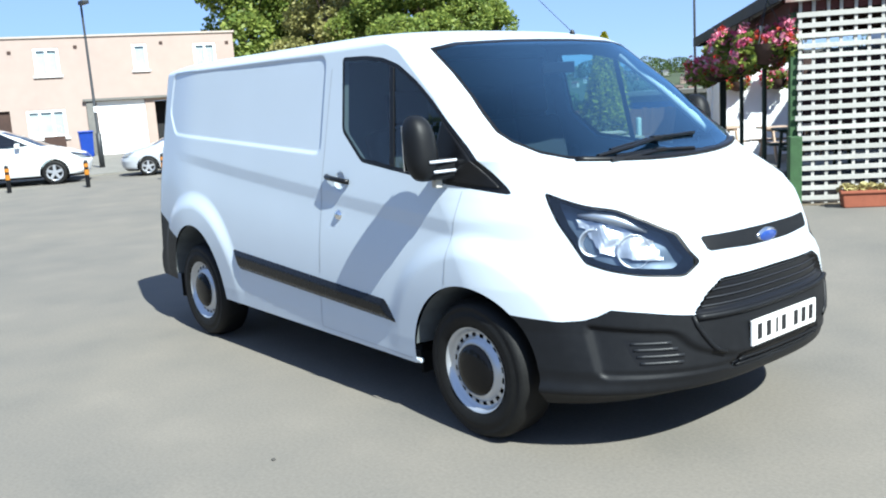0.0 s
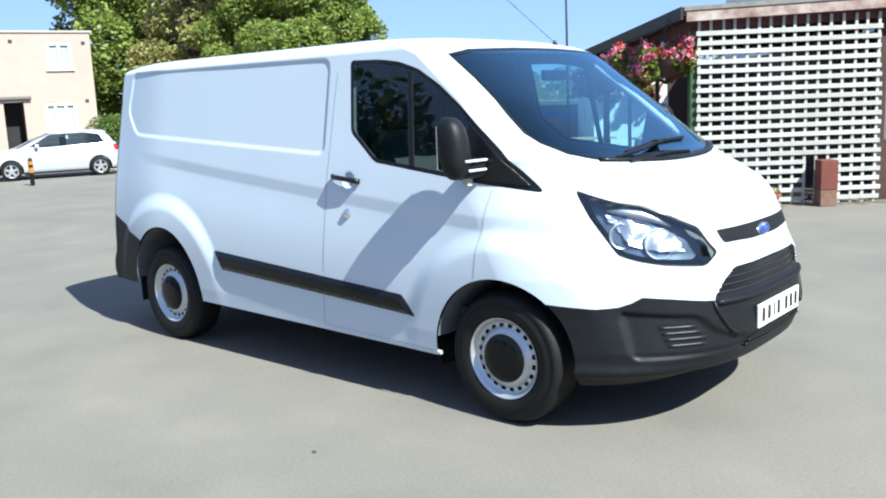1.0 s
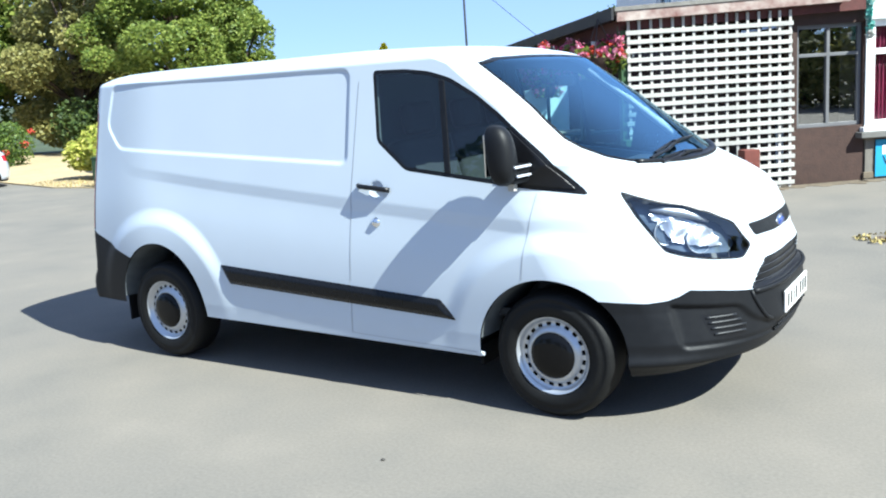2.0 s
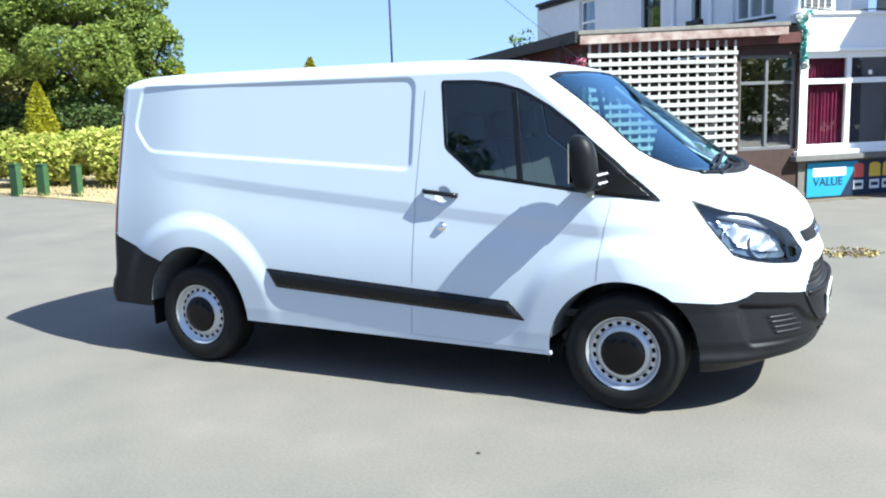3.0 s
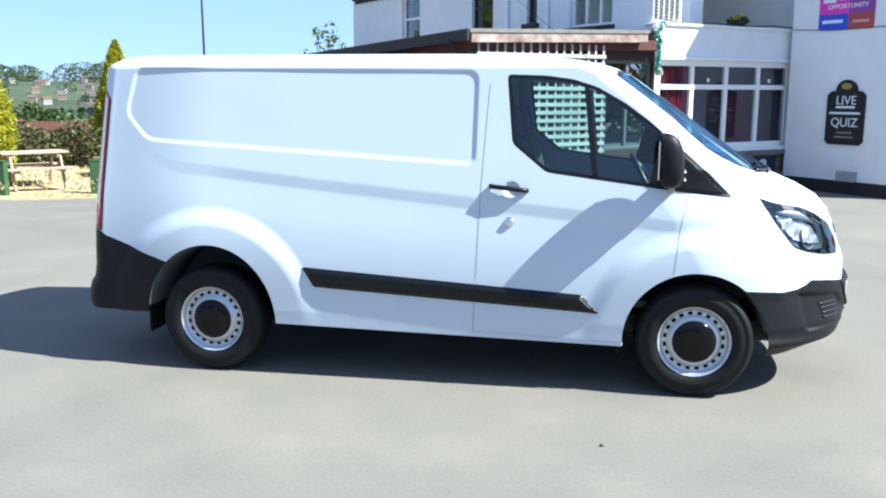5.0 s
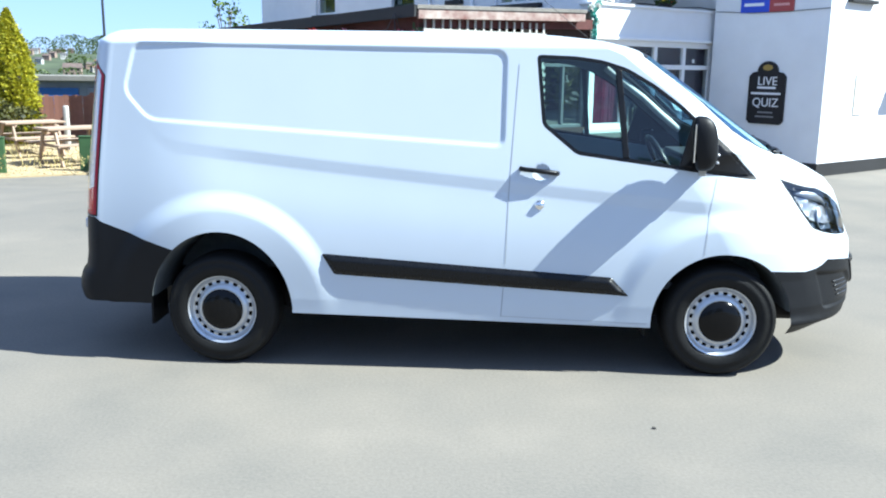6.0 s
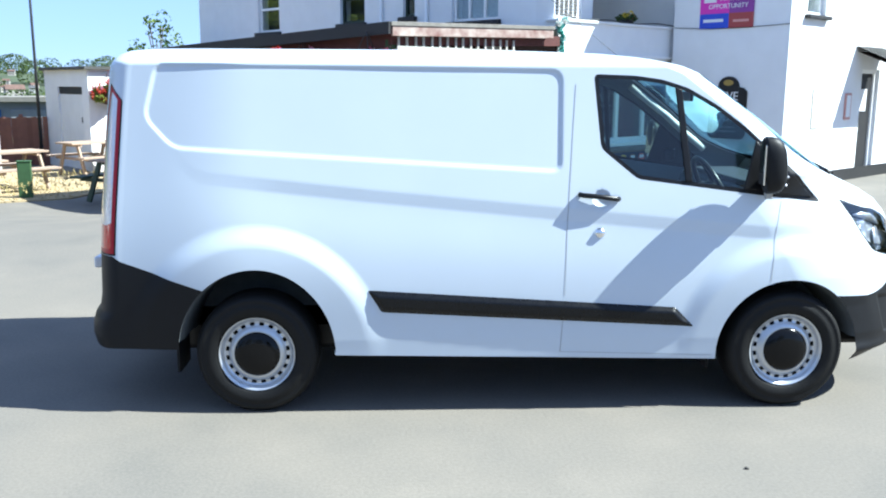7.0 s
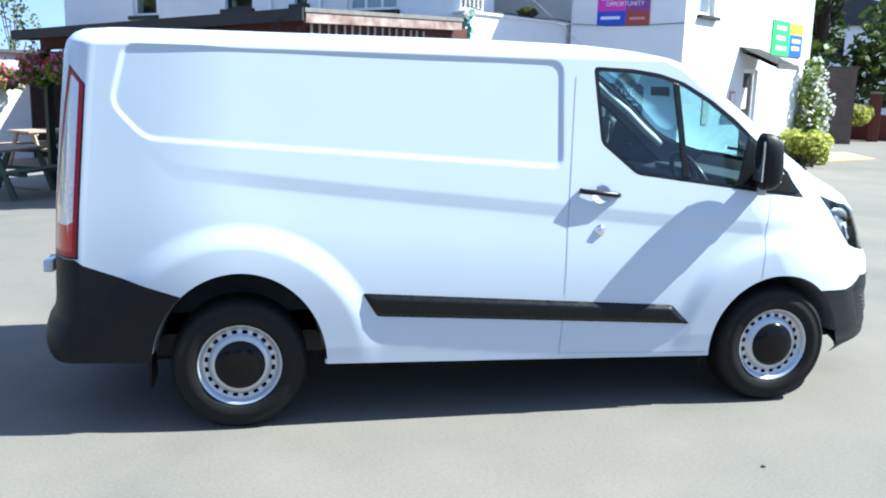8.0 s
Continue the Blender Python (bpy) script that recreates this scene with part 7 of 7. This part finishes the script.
PEB = mat("dark_pebble", (0.06, 0.055, 0.05), rough=0.9, vary=0.3, scale=20)
for k, (x, y) in enumerate(((2.42, -1.77), (4.6, -1.9))):
    bm = bmesh.new()
    bmesh.ops.create_icosphere(bm, subdivisions=1, radius=sr.uniform(0.008, 0.012))
    for v in bm.verts:
        v.co *= sr.uniform(0.75, 1.1)
        v.co.z *= 0.6
    tagged(part("pebble", bm, PEB, None, "small dark loose stone on the asphalt"), category="stone", group="loose stones on the yard").location = (x, y, 0.005)

# ---- beyond the side wall: brown shed, brick pier, low walls ----
SHEDBROWN = mat("brown_shed_boards", (0.10, 0.075, 0.06), rough=0.85, vary=0.3, scale=6)
sd = thing("shed", wall_m((16.6, 19.6), -35, 0.0), "dark brown boarded shed beside the road", "shed")
for k in range(8):
    part("board", box(0.18 * k, 0.18 * k + 0.176, 0.0, 0.03, 0.0, 2.45), SHEDBROWN, sd)
part("shed_body", box(0, 1.44, 0.03, 2.5, 0.0, 2.40), SHEDBROWN, sd)
part("shed_roof", box(-0.06, 1.5, -0.06, 2.6, 2.42, 2.46, 0.01), SLATE, sd)
bp = thing("gate_pier", wall_m((19.7, 20.3), -35, 0.0), "pink brick gate pier with a pale cap", "pier")
part("pier_shaft", box(-0.17, 0.17, -0.17, 0.17, 0, 1.65, 0.01), REDBRICK, bp)
part("pier_cap", box(-0.2, 0.2, -0.2, 0.2, 1.65, 1.73, 0.015), CONCRETE, bp)
lw = thing("garden_wall", wall_m((20.0, 21.0), -35, 0.0), "low red brick garden wall", "wall")
part("wall_body", box(-2.4, 4.0, 0, 0.2, 0, 0.95), REDBRICK, lw)
part("coping", box(-2.45, 4.05, -0.03, 0.23, 0.95, 1.0, 0.01), CONCRETE, lw)
shrub("bush", [(0, 0, 0.4, 0.4, 0.35), (0.3, 0.1, 0.5, 0.3, 0.3)], 1200, 0.07, 51, LEAFVAR, "small bright bush by the gate pier", origin=(19.0, 20.2), z0=0.55)
fh = thing("house", wall_m((27.0, 38.0), -30), "distant pale house behind the trees", "house")
part("wall", box(-6, 8, 0, 6, 0, 5.0), RENDERW, fh)
bm = slab([(-6.3, 5.0), (8.3, 5.0), (8.3, 5.2), (1, 7.2), (-6.3, 5.2)], -6, 0.2)
bmesh.ops.transform(bm, matrix=pose(0, 0, 0, 90, 0, 0), verts=bm.verts)
part("roof", bm, SLATE, fh)
for a in (-4, -1, 2, 5):
    for z in (0.9, 3.2):
        part("window", box(a, a + 1.2, -0.02, 0.05, z, z + 1.2), ROOMSHADE, fh)
sheet("verge", [(11.9, 12.3), (14.6, 13.4), (15.2, 15.4), (13.2, 15.2)], -0.13, 0.03, DRYGRASS, "dry grass verge at the end of the wall")

# ---- far hillside: houses and woods ----
rf = random.Random(21)
kinds = []
for wallc, roofc in (((0.34, 0.32, 0.29), (0.12, 0.075, 0.06)), ((0.17, 0.12, 0.095), (0.09, 0.075, 0.07)), ((0.40, 0.40, 0.385), (0.09, 0.09, 0.095)), ((0.24, 0.18, 0.145), (0.12, 0.09, 0.08))):
    kinds.append((mat("far_wall", wallc, rough=0.9, vary=0.1, scale=0.6), mat("far_roof", roofc, rough=0.9, vary=0.2, scale=0.6)))
protos = []
for wm_, rm_ in kinds:
    t = thing("far_house", Matrix.Translation((0, 0, -400)), "small distant house on the hillside", "house", "houses on the far hillside")
    part("wall", box(-4.5, 4.5, -3, 3, -1.5, 4.6), wm_, t)
    bm = slab([(-3.4, 4.5), (3.4, 4.5), (0, 7.0)], -4.8, 4.8)
    bmesh.ops.transform(bm, matrix=pose(0, 0, 0, 90, 0, 90), verts=bm.verts)
    part("roof", bm, rm_, t)
    for a in (-2.8, 0, 2.8):
        for z in (0.8, 3.0):
            part("window", box(a - 0.6, a + 0.6, -3.05, -2.98, z, z + 1.2), ROOMSHADE, t)
    protos.append(t)
for k in range(96):
    az = radians(rf.uniform(109, 134))
    d = 255 + 165 * ((k + rf.random()) / 96)
    x, y = 2 + d * math.cos(az), -6 + d * math.sin(az)
    m = Matrix.Translation((x, y, float(ground_z(x, y)) + 0.3)) @ pose(0, 0, 0, 0, 0, math.degrees(az) - 90 + rf.uniform(-35, 35)) @ Matrix.Scale(0.50, 4)
    if k < len(protos):
        protos[k].matrix_basis = m
    else:
        copy_thing(protos[k % len(protos)], m)
pts = []
for k in range(150):
    az = radians(rf.uniform(107, 136))
    d = rf.choice((rf.uniform(70, 150), rf.uniform(150, 380), rf.uniform(360, 400)))
    x, y = 2 + d * math.cos(az), -6 + d * math.sin(az)
    r = rf.uniform(1.4, 2.8) * (0.8 if d < 150 else 1.3 if d < 300 else 1.8)
    pts.append((x, y, float(ground_z(x, y)) + r * 0.6, r * 1.3, r))
V, F = leaves(blob_points(pts, 45000, 77, 0.8), 0.5, 77)
tagged(mesh_ob("far_woods", V, F, LEAFDARK, None, "distant dark green trees across the valley", smooth=False), category="woods", kind="stuff")

# ---- stones of the bay base ----
rb = random.Random(9)
z = 0.14
while z < 0.68:
    h = min(rb.choice((0.085, 0.10, 0.12)), 0.70 - z)
    s = -0.02
    while s < 3.18:
        w = rb.uniform(0.16, 0.34)
        e = min(s + w, 3.2)
        if e - s > 0.05 and (e < 0.16 or s > 2.80 or z > 0.64 or z < 0.16):
            part("stone", box(s + 0.006, e - 0.006, -0.008 - rb.uniform(0, 0.008), 0.05, z + 0.005, z + h - 0.005, 0.006, segs=1), STONE, bay_base)
        s = e
    z += h
